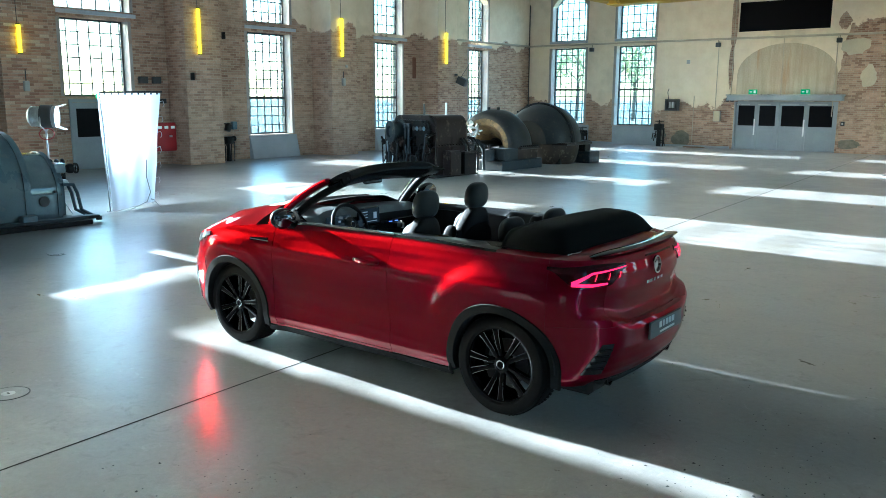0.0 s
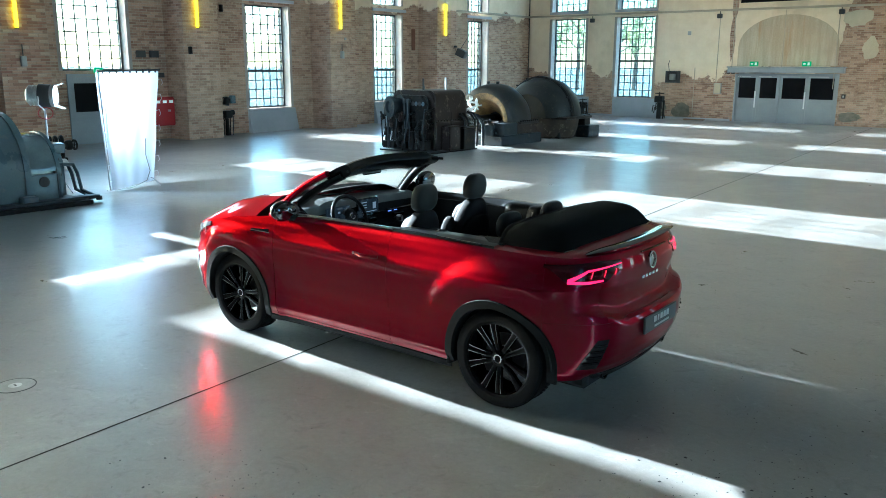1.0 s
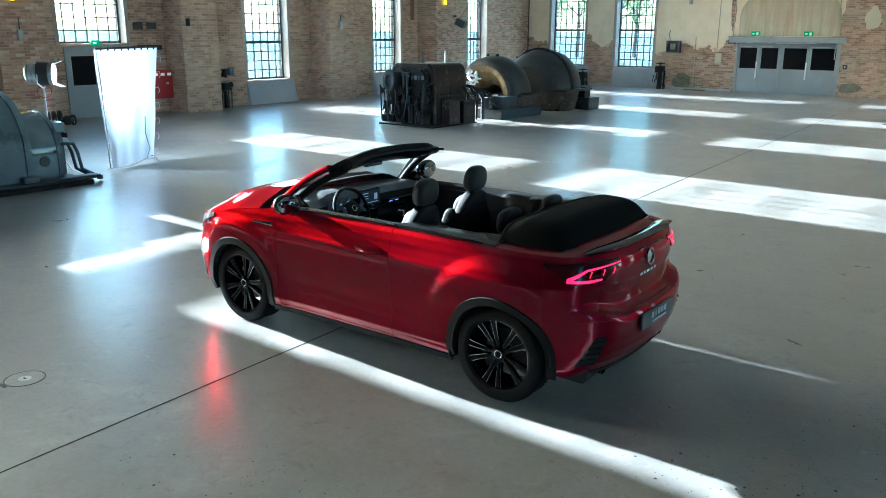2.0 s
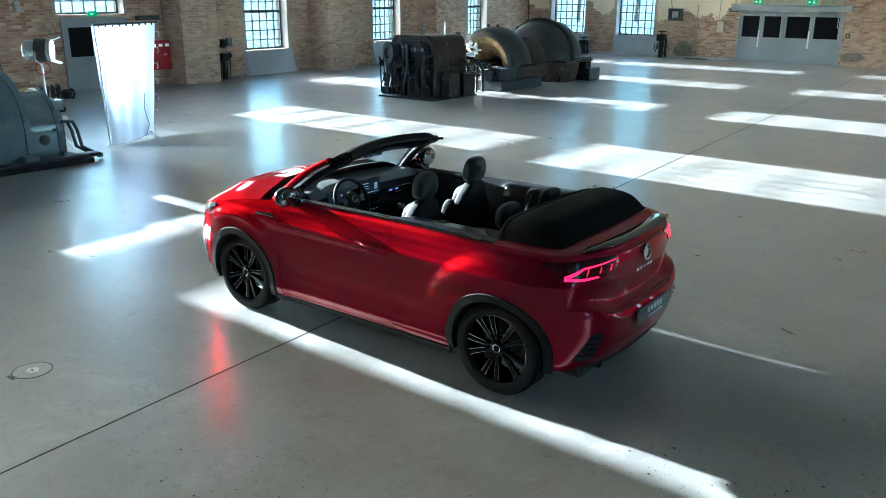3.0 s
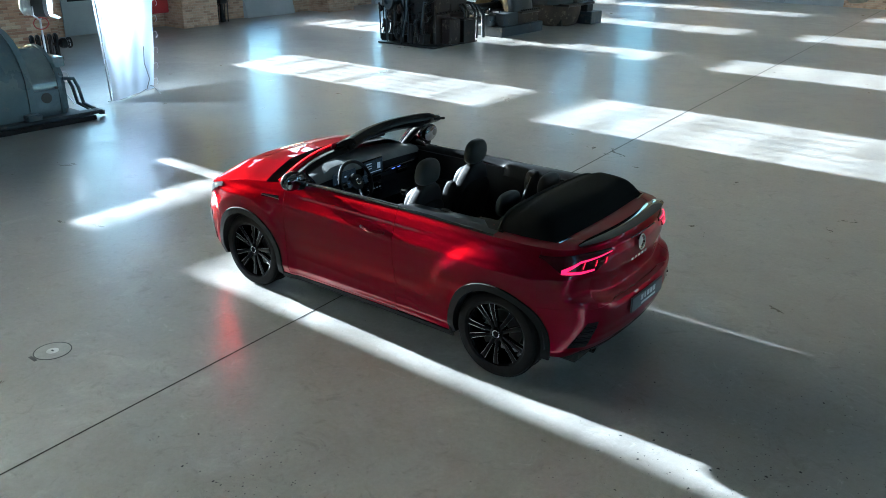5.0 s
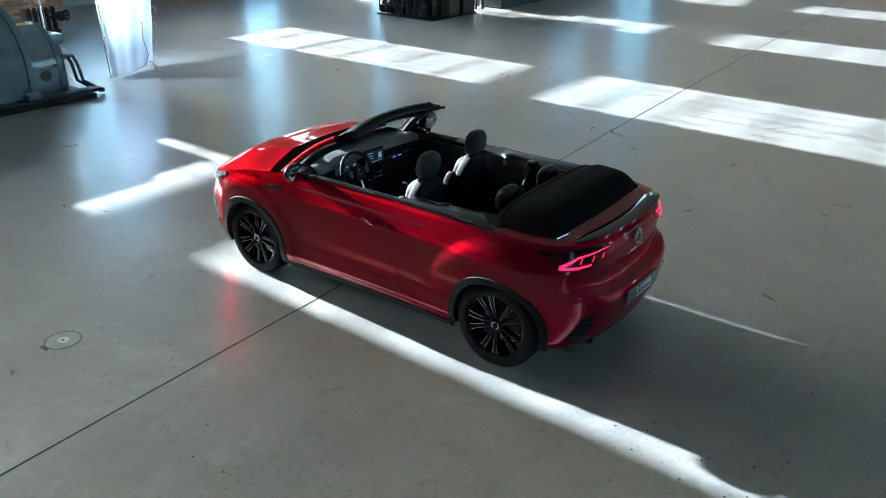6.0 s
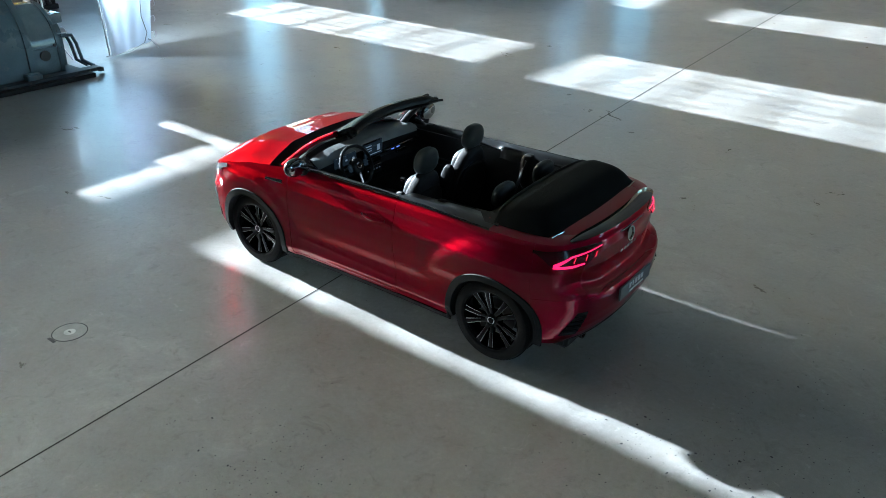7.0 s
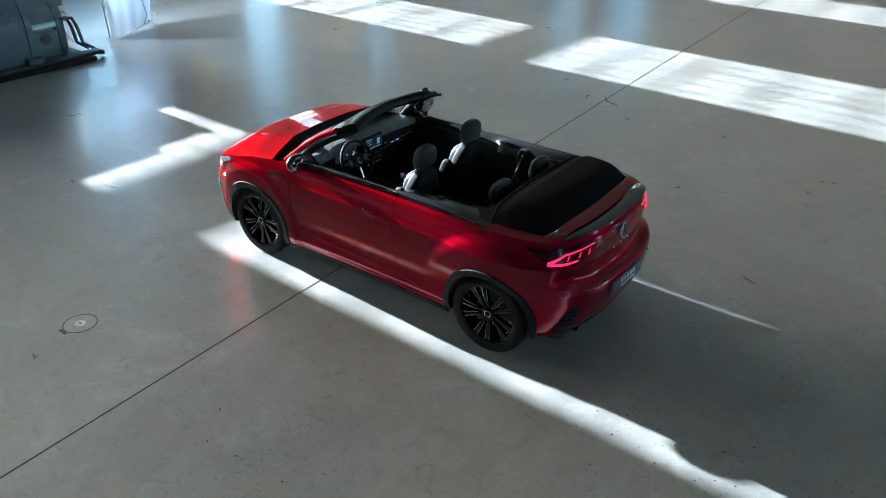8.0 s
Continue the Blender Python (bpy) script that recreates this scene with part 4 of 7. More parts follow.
# underbody
part("underbody", box(-0.56, 3.2, -0.66, 0.66, 0.19, 0.34, 0.03), CM["under"], car)
part("engine_bay_liner", box(2.25, 3.15, -0.60, 0.60, 0.34, 0.80, 0.05), CM["under"], car)
part("boot_liner", box(-0.56, 0.08, -0.58, 0.58, 0.34, 0.96, 0.05), CM["under"], car)

# bonnet: spans the two fender tops, with a raised middle
S_COWL = s_of_x(2.38)


def bonnet(s, v):
    a = body(s, top_of(s), -0.002)
    k = abs(v)
    crown = 0.118 * smooth(3.46, 2.90, a.x) + 0.024
    ridge = 0.012 * math.exp(-((k - 0.62) / 0.09) ** 2) * smooth(3.3, 2.8, a.x)
    return Vector((a.x + 0.05 * (1 - k * k) * smooth(3.3, 2.4, a.x), a.y * v, a.z + 0.002 + crown * (1 - k ** 3.2) + ridge))


part("bonnet", thicken(grid(bonnet, spread(S_COWL, TOTAL - 0.01, 44), spread(-0.995, 0.995, 40)), 0.012), CM["paint"], car, angle=40)


def cowl(u, v):
    a = bonnet(S_COWL, v)
    return Vector((a.x - 0.24 * u - 0.004, a.y * (1 - 0.06 * u), a.z - 0.035 * math.sin(math.pi * min(u * 1.3, 1)) + 0.012 * u))


part("cowl", grid(cowl, spread(0, 1, 8), spread(-1, 1, 24)), CM["plastic"], car)
for y0, y1 in ((0.50, -0.10), (-0.05, -0.58)):
    part("wiper", tube([(2.34, y0, 1.085), (2.365, (y0 + y1) / 2, 1.115), (2.33, y1, 1.10)], 0.010, 6), CM["plastic"], car)

# windscreen, its frame and the pillars
BASE = lambda v: Vector((2.17 + 0.18 * (1 - v * v), 0.725 * v, 1.082 + 0.018 * (1 - v * v)))
HEAD = lambda v: Vector((1.64 + 0.10 * (1 - v * v), 0.620 * v, 1.422 + 0.030 * (1 - v * v)))


def screen(u, v, out=0.0):
    p = BASE(v).lerp(HEAD(v), u)
    p.z += 0.035 * math.sin(math.pi * u)
    return p + Vector((0.45, 0, 0.9)) * out


gl = part("windscreen", grid(lambda u, v: screen(u, v), spread(0.0, 0.97, 12), spread(-0.97, 0.97, 20)), CM["glass"], car, "clear raked windscreen")
gl.visible_shadow = False


def bar(fn, ts, w, h, mat, name, label="", thin=lambda t: 1.0):
    """A moulded bar of oval section along fn(t)."""
    bm = bmesh.new()
    rings = []
    for i, t in enumerate(ts):
        p, d = fn(t), (fn(ts[min(i + 1, len(ts) - 1)]) - fn(ts[max(i - 1, 0)])).normalized()
        a = d.cross(Vector((0.45, 0, 0.9))).normalized()
        b = a.cross(d)
        ring = []
        for k in range(12):
            c, s_ = math.cos(2 * math.pi * k / 12), math.sin(2 * math.pi * k / 12)
            f = lambda q: math.copysign(abs(q) ** 0.6, q)
            ring.append(bm.verts.new(p + (a * f(c) * w / 2 + b * f(s_) * h / 2) * thin(t)))
        rings.append(ring)
    for r0, r1 in zip(rings, rings[1:]):
        for k in range(12):
            bm.faces.new((r0[k], r0[(k + 1) % 12], r1[(k + 1) % 12], r1[k]))
    bm.faces.new(rings[0][::-1]), bm.faces.new(rings[-1])
    return part(name, bm, mat, car, label, angle=50)


bar(lambda v: screen(1.0, v) + Vector((0.005, 0, -0.016)), spread(-0.975, 1.0, 24), 0.225, 0.098, CM["header"], "windscreen_header", "black windscreen header rail", lambda v: 0.45 + 0.55 * smooth(-0.98, -0.72, v))
part("header_seal", tube([screen(1.0, v) + Vector((-0.078, 0, 0.004)) for v in spread(-0.97, 0.97, 14)], 0.012, 6), CM["plastic"], car)
for side in (1, -1):
    bar(lambda u: screen(u, side) + Vector((-0.020 if side > 0 else 0.10 * u - 0.035, -side * 0.022, -0.012 - (0.0 if side > 0 else 0.02 * u))), spread(0.78 if side > 0 else 0.30, 1.0, 8), 0.062, 0.044, CM["header"], "upper_pillar", "black upper windscreen pillar")
    bar(lambda u: screen(u, side) + Vector((0.030 if side > 0 else 0.020 + 0.10 * u, side * 0.028, 0.006)), spread(-0.12, 0.90, 14), 0.078, 0.048, CM["paint"] if side > 0 else CM["gloss"], "pillar", "slim windscreen pillar")
    part("pillar_strip", tube([screen(u, side) + Vector((-0.008 if side > 0 else 0.06 * u, side * 0.020, 0.010)) for u in spread(-0.05, 0.84, 10)], 0.007, 6), CM["chrome"] if side > 0 else CM["gloss"], car)
    bar(lambda u: screen(u, side * 0.96) + Vector((-0.04 if side > 0 else 0.11 * u - 0.04, 0, -0.03)), spread(-0.1, 0.98, 10), 0.075, 0.05, CM["plastic"], "inner_pillar")
    tri_ = prism([(2.12, 1.075), (1.88, 1.080), (2.02, 1.17)], 1, side * 0.735, side * 0.755)
    part("quarter_light", tri_, CM["gloss"], car)
    part("bulge_hinge", box(1.63, 1.66, side * 0.60 - 0.012, side * 0.60 + 0.012, 1.425, 1.448, 0.004), CM["chrome"], car)
part("rear_view_mirror", box(1.80, 1.84, -0.06, 0.16, 1.335, 1.39, 0.012), CM["gloss"], car)
part("mirror_stalk", tube([(1.84, 0.05, 1.37), (1.90, 0.05, 1.41)], 0.012, 6), CM["plastic"], car)

# belt: bright strip, black cap, inner door panels
S_BELT0, S_BELT1 = s_of_x(0.16), s_of_x(2.14)
for side in (1, -1):
    def cap(s, v, side=side):
        a = body(s, top_of(s), 0.0, side)
        prof = [(0.004, 0.0), (0.0, 0.016), (-0.03, 0.022), (-0.075, 0.016), (-0.098, -0.02), (-0.105, -0.08)]
        dy, dz = prof[int(v)]
        # on the door the cap is narrow and drops away inwards
        dz -= 0.038 * smooth(0.90, 1.02, a.x) * (v >= 3)
        widen = (0.07 * smooth(1.0, 0.86, a.x) + 0.05 * smooth(0.9, 0.25, a.x)) * (1 if v >= 3 else 0.3 if v == 2 else 0)
        return a + Vector((0, side * (dy - widen), dz))
    part("belt_cap", grid(cap, spread(S_BELT0 - 0.10, S_BELT1, 60), range(6)), CM["cap"], car, "satin black belt moulding", angle=60)
    part("belt_strip", tube([body(s, top_of(s) + 0.012, 0.006, side) for s in spread(S_DOOR0, S_BELT1, 20)], 0.011, 6), CM["chrome"], car, "bright belt strip")
    part("belt_seal", tube([body(s, top_of(s) + 0.010, 0.004, side) for s in spread(S_BELT0, S_DOOR0 - 0.01, 20)], 0.009, 6), CM["gloss"], car)
    part("inner_door_panel", thicken(grid(lambda x, z, side=side: Vector((x, side * (0.70 - 0.03 * math.exp(-((z - 0.72) / 0.09) ** 2)), z)), spread(0.12, 2.15, 26), spread(0.36, 1.05, 14)), 0.02), CM["soft"], car)
    part("arm_rest", box(1.15, 1.75, side * 0.66 - 0.05, side * 0.66 + 0.03, 0.76, 0.82, 0.025, seg=3), CM["leather"], car)
    part("fender_badge", thicken(grid(lambda s, v, side=side: body(s, 0.925 - 0.008 * (s - s_of_x(2.3)) * 8 + v, 0.006, side), spread(s_of_x(2.20), s_of_x(2.40), 8), [-0.012, -0.004, 0.004, 0.012]), 0.005), CM["gloss"], car, "narrow black fender badge")
    part("badge_strip", tube([body(s, 0.918 + 0.004 * (s - s_of_x(2.2)) * 4, 0.008, side) for s in spread(s_of_x(2.18), s_of_x(2.40), 8)], 0.004, 6), CM["chrome"], car)
    # door handle and its shell
    hs = s_of_x(1.13)
    part("handle", tube([body(hs + d, 0.885, 0.010 + 0.028 * math.sin(math.pi * (d + 0.11) / 0.22), side) for d in spread(-0.11, 0.11, 12)], [0.012 + 0.004 * math.sin(math.pi * i / 12) for i in range(13)], 8), CM["paint"], car)
    part("handle_cup", grid(lambda a, r, side=side: body(hs + 0.09 * r * math.cos(a), 0.885 + 0.038 * r * math.sin(a), 0.003 - 0.012 * (1 - r), side), spread(0, 2 * math.pi, 24), [0.0, 0.4, 0.75, 1.0]), CM["paint"], car)
    part("lock", tube([body(hs + 0.13, 0.886, 0.004, side), body(hs + 0.13, 0.886, 0.012, side)], 0.012, 10), CM["chrome"], car)
    # side mirror
    mz, my, mw, mh = (1.12, 0.905, 0.112, 0.082) if side > 0 else (1.170, 0.885, 0.132, 0.088)
    mir = grid(lambda a, b, side=side: Vector((1.975 + 0.090 * math.cos(b) * (1.0 if math.cos(b) > 0 else 0.30), side * (my + mw * math.cos(a) * math.sin(b)), mz + mh * math.sin(a) * math.sin(b))), spread(0, 2 * math.pi, 24), spread(0.02, math.pi - 0.02, 14))
    mo = part("side_mirror", mir, CM["mirror_shell"], car, "black door mirror housing")
    gls = part("mirror_glass", lathe([(0.0, 0.0), (0.90, 0.0), (0.94, 0.004), (0.0, 0.004)], (0, 0, 0), (1, 0, 0), n=24), CM["mirror"], mo)
    gls.matrix_basis = pose(1.9445, side * my, mz, 0, 0, -side * 8) @ Matrix.Diagonal((1, mw * 0.90, mh * 0.86, 1))
    part("mirror_foot", tube([(1.96, side * 0.78, 1.055), (1.965, side * 0.85, 1.065), (1.98, side * 0.89, 1.09)], [0.035, 0.030, 0.026], 10), CM["plastic"], car)

# tail: deck, folded roof, spoiler, lamps
COVER = lambda v: Vector((-0.30 - 0.07 * (1 - v * v), 0.70 * v, 1.075))


def deck(v, u):
    y = 0.70 * v
    s = s_of_y(min(abs(v) * 0.735, 0.80))
    a = body(s, top_of(s), 0.0, 1 if v >= 0 else -1)
    b = COVER(v)
    p = a.lerp(b, u)
    p.z = a.z + (0.030 * (1 - v ** 4) + 0.010) * math.sin(u * math.pi * 0.5)
    return p


part("boot_deck", thicken(grid(deck, spread(-1, 1, 40), spread(0, 1.05, 10)), 0.010), CM["paint"], car, angle=45)
for side in (1, -1):
    def shoulder(s, u, side=side):
        a = body(s, top_of(s), 0.0, side)
        return Vector((a.x + 0.0, side * (abs(a.y) - 0.17 * u), a.z + 0.022 * math.sin(u * math.pi * 0.6)))
    part("rear_shoulder", thicken(grid(shoulder, spread(s_of_y(0.70), s_of_x(0.16), 30), spread(0, 1, 6)), 0.010), CM["paint"], car, angle=45)


def folded(u, v):
    """The folded fabric roof under its tensioned cover."""
    k = abs(v)
    front, rear = 0.07 + 0.05 * (1 - v * v), -0.365 - 0.05 * (1 - v * v)
    x = rear + (front - rear) * u
    w = 0.735 - 0.06 * (1 - u) ** 2.2
    h = 0.148 * (1 - k ** 11) * (1 - (1 - u) ** 7) * (1 - 0.28 * smooth(0.72, 1.0, u)) + 0.012
    return Vector((x, w * v, 1.068 + h))


part("folded_roof", thicken(grid(folded, spread(0, 1, 28), spread(-1, 1, 44)), 0.014), CM["fabric"], car, "black fabric roof folded behind the seats", angle=50)
part("roof_front_rail", tube([folded(1.0, v) + Vector((0.0, 0, -0.006)) for v in spread(-1, 1, 24)], 0.016, 8), CM["plastic"], car)
part("roof_rear_trim", tube([folded(0.0, v) + Vector((-0.008, 0, 0.0)) for v in spread(-1, 1, 24)], 0.006, 6), CM["chrome"], car, "bright strip round the folded roof")
for side in (1, -1):
    part("roof_side_flap", prism([(0.34, 1.085), (0.04, 1.095), (0.02, 1.07), (0.32, 1.07)], 1, side * 0.58, side * 0.75), CM["plastic"], car)


def lip(v, k):
    s = s_of_y(abs(v) * 0.70)
    sd = 1 if v >= 0 else -1
    fade = 1 - abs(v) ** 6
    prof = [(-0.085, 1.088), (-0.04, 1.104), (0.045, 1.112), (0.058, 1.104), (0.045, 1.090), (0.0, 1.062), (-0.02, 1.055)]
    d, z = prof[int(k)]
    z = 1.066 + (z - 1.066) * (0.25 + 0.75 * fade)
    p, n = plan_at(s)
    q = p - n * (0.115 - d * (0.3 + 0.7 * fade))
    return Vector((q.x, abs(q.y) * sd, z))


part("spoiler", grid(lip, spread(-1, 1, 44), range(7)), CM["gloss"], car, "gloss black rear spoiler lip", angle=45)


for side in (1, -1):
    # smoked housing wraps from the quarter on to the tailgate
    s_in, s_tip, s_out = s_of_y(0.40), s_of_x(-0.475), s_of_x(-0.32)
    T_TIP = (s_tip - s_in) / (s_out - s_in)

    def lens(t, v, side=side, out=0.007):
        s = s_in + (s_out - s_in) * t
        zt = 1.022 + 0.012 * math.sin(math.pi * min(t * 1.2, 1.0))
        zb = 0.988 - 0.090 * smooth(0.02, 0.30, t) + 0.105 * smooth(T_TIP - 0.08, 1.0, t)
        return body(s, zb + (zt - zb) * v, out, side)
    ln = part("tail_lamp", thicken(grid(lens, spread(0, 1, 34), spread(0, 1, 8)), 0.010), CM["lamp_dark"], car, "smoked tail lamp with glowing red outline")

    def ribbon(points, widths, mat, name, side=side):
        """A flat glowing light guide on the lens through (arc length, height) points."""
        bm = bmesh.new()
        rows = []
        fine = [(points[i][0] + (points[i + 1][0] - points[i][0]) * k / 6, points[i][1] + (points[i + 1][1] - points[i][1]) * k / 6, widths[i] + (widths[i + 1] - widths[i]) * k / 6)
                for i in range(len(points) - 1) for k in range(7 if i == len(points) - 2 else 6)]
        for i, (s, z, w) in enumerate(fine):
            s0, z0, _ = fine[max(i - 1, 0)]
            s1, z1, _ = fine[min(i + 1, len(fine) - 1)]
            d = Vector((s1 - s0, z1 - z0)).normalized()
            nrm = Vector((-d.y, d.x)) * w / 2
            rows.append([bm.verts.new(body(s + nrm.x * k, z + nrm.y * k, 0.014 + 0.003 * (k == 0), side)) for k in (-1, 0, 1)])
        for r0, r1 in zip(rows, rows[1:]):
            for k in (0, 1):
                bm.faces.new((r0[k], r0[k + 1], r1[k + 1], r1[k]))
        return part(name, thicken(bm, 0.004), mat, ln, angle=60)
    s_mid = s_in + (s_tip - s_in) * 0.70
    ribbon([(s_in + 0.012, 1.004), (s_in + (s_tip - s_in) * 0.35, 0.995), (s_mid, 0.985), (s_tip, 0.928)], [0.006, 0.009, 0.013, 0.026], CM["lamp_red"], "light_line")
    ribbon([(s_tip + 0.004, 0.922), (s_mid, 0.914), (s_in + (s_tip - s_in) * 0.44, 0.916)], [0.018, 0.018, 0.012], CM["lamp_red"], "light_line")
    for f in (0.18, 0.40, 0.64):
        s0 = s_in + (s_tip - s_in) * f
        ribbon([(s0 - 0.010, 0.978), (s0 + 0.012, 0.938)], [0.007, 0.007], CM["lamp_dim"], "light_stroke")
    # black side vent in the bumper corner
    v0, v1 = s_of_y(0.585), s_of_y(0.735)

    def vent(t, v, side=side, out=0.004):
        return body(v0 + (v1 - v0) * (0.25 * (1 - v) * 0 + t * (0.55 + 0.45 * (1 - v)) + 0.28 * (1 - v) - 0.1), 0.345 + 0.20 * v, out, side)
    vt = part("bumper_vent", thicken(grid(vent, spread(0.15, 1.0, 8), spread(0, 1, 8)), 0.01), CM["gloss"], car, "black finned bumper vent")
    for v in (0.2, 0.4, 0.6, 0.8):
        part("fin", tube([vent(t, v, side, 0.010) for t in spread(0.2, 0.95, 5)], 0.006, 6), CM["plastic"], vt)
    part("exhaust_tip", lathe([(0.035, 0.0), (0.045, 0.0), (0.045, 0.07), (0.035, 0.07)], (-0.600, side * 0.47, 0.268), (1, 0, 0), n=16), CM["gloss"], car)
    # headlamp on the nose corner
    h0, h1 = s_of_x(2.93), TOTAL - 0.42

    def hl(t, v, side=side):
        s = h0 + (h1 - h0) * t
        zt = top_of(s) - 0.012
        return body(s, zt - 0.105 * (0.35 + 0.65 * smooth(0, 0.4, t)) * (1 - v), 0.006, side)
    part("head_lamp", thicken(grid(hl, spread(0, 1, 20), spread(0, 1, 6)), 0.008), CM["head"], car, "clear headlamp catching the sun")
part("third_stop_lamp", tube([body(s_of_y(abs(y)), 1.045, 0.06, 1 if y >= 0 else -1) for y in spread(-0.2, 0.2, 10)], 0.006, 6), CM["lamp_dark"], car)

em = body(0.0, 0.955, 0.004)
part("emblem", merge(lathe([(0.048, 0.0), (0.060, 0.0), (0.060, 0.012), (0.048, 0.012), (0.048, 0.0)], (em.x, 0, em.z), (-1, 0, 0.1), n=28),
                     lathe([(0.0, 0.001), (0.046, 0.001), (0.0, 0.010)], (em.x, 0, em.z), (-1, 0, 0.1), n=28)), CM["chrome"], car, "round chrome badge")
for i in range(5):
    b = body(0.0, 0.855, 0.003)
    part("badge_bar", box(b.x - 0.004, b.x + 0.004, 0.115 - i * 0.055 - 0.016, 0.115 - i * 0.055 + 0.016, 0.845, 0.867, 0.002), CM["chrome"], car)
pl = part("plate", box(-0.768, -0.752, -0.26, 0.26, 0.505, 0.618, 0.004), CM["plate"], car, "dark grey show plate")
for i, w_ in enumerate((0.035, 0.02, 0.035, 0.035, 0.035)):
    part("plate_bar", box(-0.772, -0.7685, 0.105 - i * 0.052 - w_ / 2, 0.105 - i * 0.052 + w_ / 2, 0.56, 0.60), CM["bars"], pl)
part("plate_bar", box(-0.772, -0.7685, -0.13, 0.11, 0.525, 0.538), CM["bars"], pl)


# wheels
def wheel():
    w = bpy.data.objects.new("wheel", None)
    scene.collection.objects.link(w)
    w.parent = car
    prof = [(0.240, -0.105), (0.262, -0.117), (0.305, -0.118), (0.325, -0.108), (0.334, -0.085), (0.335, -0.03), (0.335, 0.03), (0.334, 0.085), (0.325, 0.108), (0.305, 0.117), (0.262, 0.114), (0.243, 0.100)]
    part("tyre", lathe(prof, (0, 0, 0), (0, 1, 0), n=64), CM["rubber"], w, "black low-profile tyre", angle=30)
    tread = bmesh.new()
    for k in range(72):
        a = 2 * math.pi * k / 72
        for s_ in (-1, 1):
            q = box(-0.008, 0.008, 0.045, 0.095, -0.0025, 0.0025) if s_ > 0 else box(-0.008, 0.008, -0.095, -0.045, -0.0025, 0.0025)
            bmesh.ops.transform(q, matrix=Matrix.Rotation(a, 4, "Y") @ Matrix.Translation((0, 0, 0.3365)) @ Matrix.Rotation(s_ * 0.5, 4, "Z"), verts=q.verts)
            tread = merge(tread, q)
    tagged(part("tread", tread, CM["rubber"], w, smooth=False), kind="stuff")
    part("rim_barrel", lathe([(0.244, 0.100), (0.250, 0.094), (0.236, 0.088), (0.222, 0.05), (0.215, -0.09), (0.236, -0.10)], (0, 0, 0), (0, 1, 0), n=48), CM["rim"], w)
    part("rim_edge", lathe([(0.2385, 0.1005), (0.2455, 0.1035), (0.2475, 0.1000)], (0, 0, 0), (0, 1, 0), n=64), CM["rim"], w)
    part("brake_disc", lathe([(0.0, -0.02), (0.155, -0.02), (0.155, 0.0), (0.07, 0.0), (0.06, 0.02), (0.0, 0.02)], (0, 0, 0), (0, 1, 0), n=32), CM["disc"], w)
    part("brake_caliper", box(0.075, 0.165, -0.03, 0.045, -0.07, 0.07, 0.015, seg=2), CM["under"], w)
    part("hub", lathe([(0.0, 0.092), (0.030, 0.092), (0.034, 0.088), (0.055, 0.082), (0.070, 0.060), (0.070, 0.02)], (0, 0, 0), (0, 1, 0), n=32), CM["rim"], w)
    part("hub_cap_ring", lathe([(0.024, 0.0925), (0.031, 0.0955), (0.033, 0.092)], (0, 0, 0), (0, 1, 0), n=28), CM["chrome"], w)
    for k in range(5):
        for d in (-1, 1):
            q = bmesh.new()
            sec = []
            for r, off, wd, y in ((0.045, 0.015, 0.030, 0.080), (0.12, 0.029, 0.033, 0.086), (0.19, 0.047, 0.040, 0.094), (0.243, 0.064, 0.052, 0.098)):
                sec.append([q.verts.new((d * off + e * wd / 2, yy, r)) for e, yy in ((-1, y - 0.035), (-1, y - 0.004), (-0.6, y), (0.6, y), (1, y - 0.004), (1, y - 0.035))])
            for a, b in zip(sec, sec[1:]):
                for i in range(5):
                    q.faces.new((a[i], a[i + 1], b[i + 1], b[i]))
            q.faces.new(sec[0]), q.faces.new(sec[-1])
            bmesh.ops.transform(q, matrix=Matrix.Rotation(2 * math.pi * k / 5, 4, "Y"), verts=q.verts)
            part("spoke", q, CM["rim"], w)
            for side_ in (-1, 1):
                e = tube([(d * off + side_ * wd * 0.46, y - 0.001, r) for r, off, wd, y in ((0.10, 0.025, 0.032, 0.084), (0.19, 0.047, 0.040, 0.094), (0.241, 0.063, 0.051, 0.098))], [0.0007, 0.0016, 0.0022], 6)
                bmesh.ops.transform(e, matrix=Matrix.Rotation(2 * math.pi * k / 5, 4, "Y"), verts=e.verts)
                part("spoke_edge", e, CM["cut"], w, "bright machined spoke edge")
        b = lathe([(0.0, 0.0), (0.008, 0.0), (0.008, 0.012), (0.0, 0.014)], (0.0, 0.068, 0.048), (0, 1, 0), n=8)
        bmesh.ops.transform(b, matrix=Matrix.Rotation(2 * math.pi * (k + 0.5) / 5, 4, "Y"), verts=b.verts)
        part("wheel_bolt", b, CM["disc"], w)
    return w


w0 = wheel()
w0.matrix_basis = pose(0.0, 0.752, 0.335, 0, 24, 0)
for x, y, spin in ((2.63, 0.752, 51), (0.0, -0.752, 10), (2.63, -0.752, 40)):
    copy_thing(w0, pose(x, y, 0.335, 0, spin, 0 if y > 0 else 180))

# ---- cabin ----
part("cabin_floor", box(0.10, 2.3, -0.70, 0.70, 0.33, 0.36), CM["under"], car)
part("rear_bulkhead", box(0.06, 0.12, -0.72, 0.72, 0.36, 1.08, 0.02), CM["soft"], car)


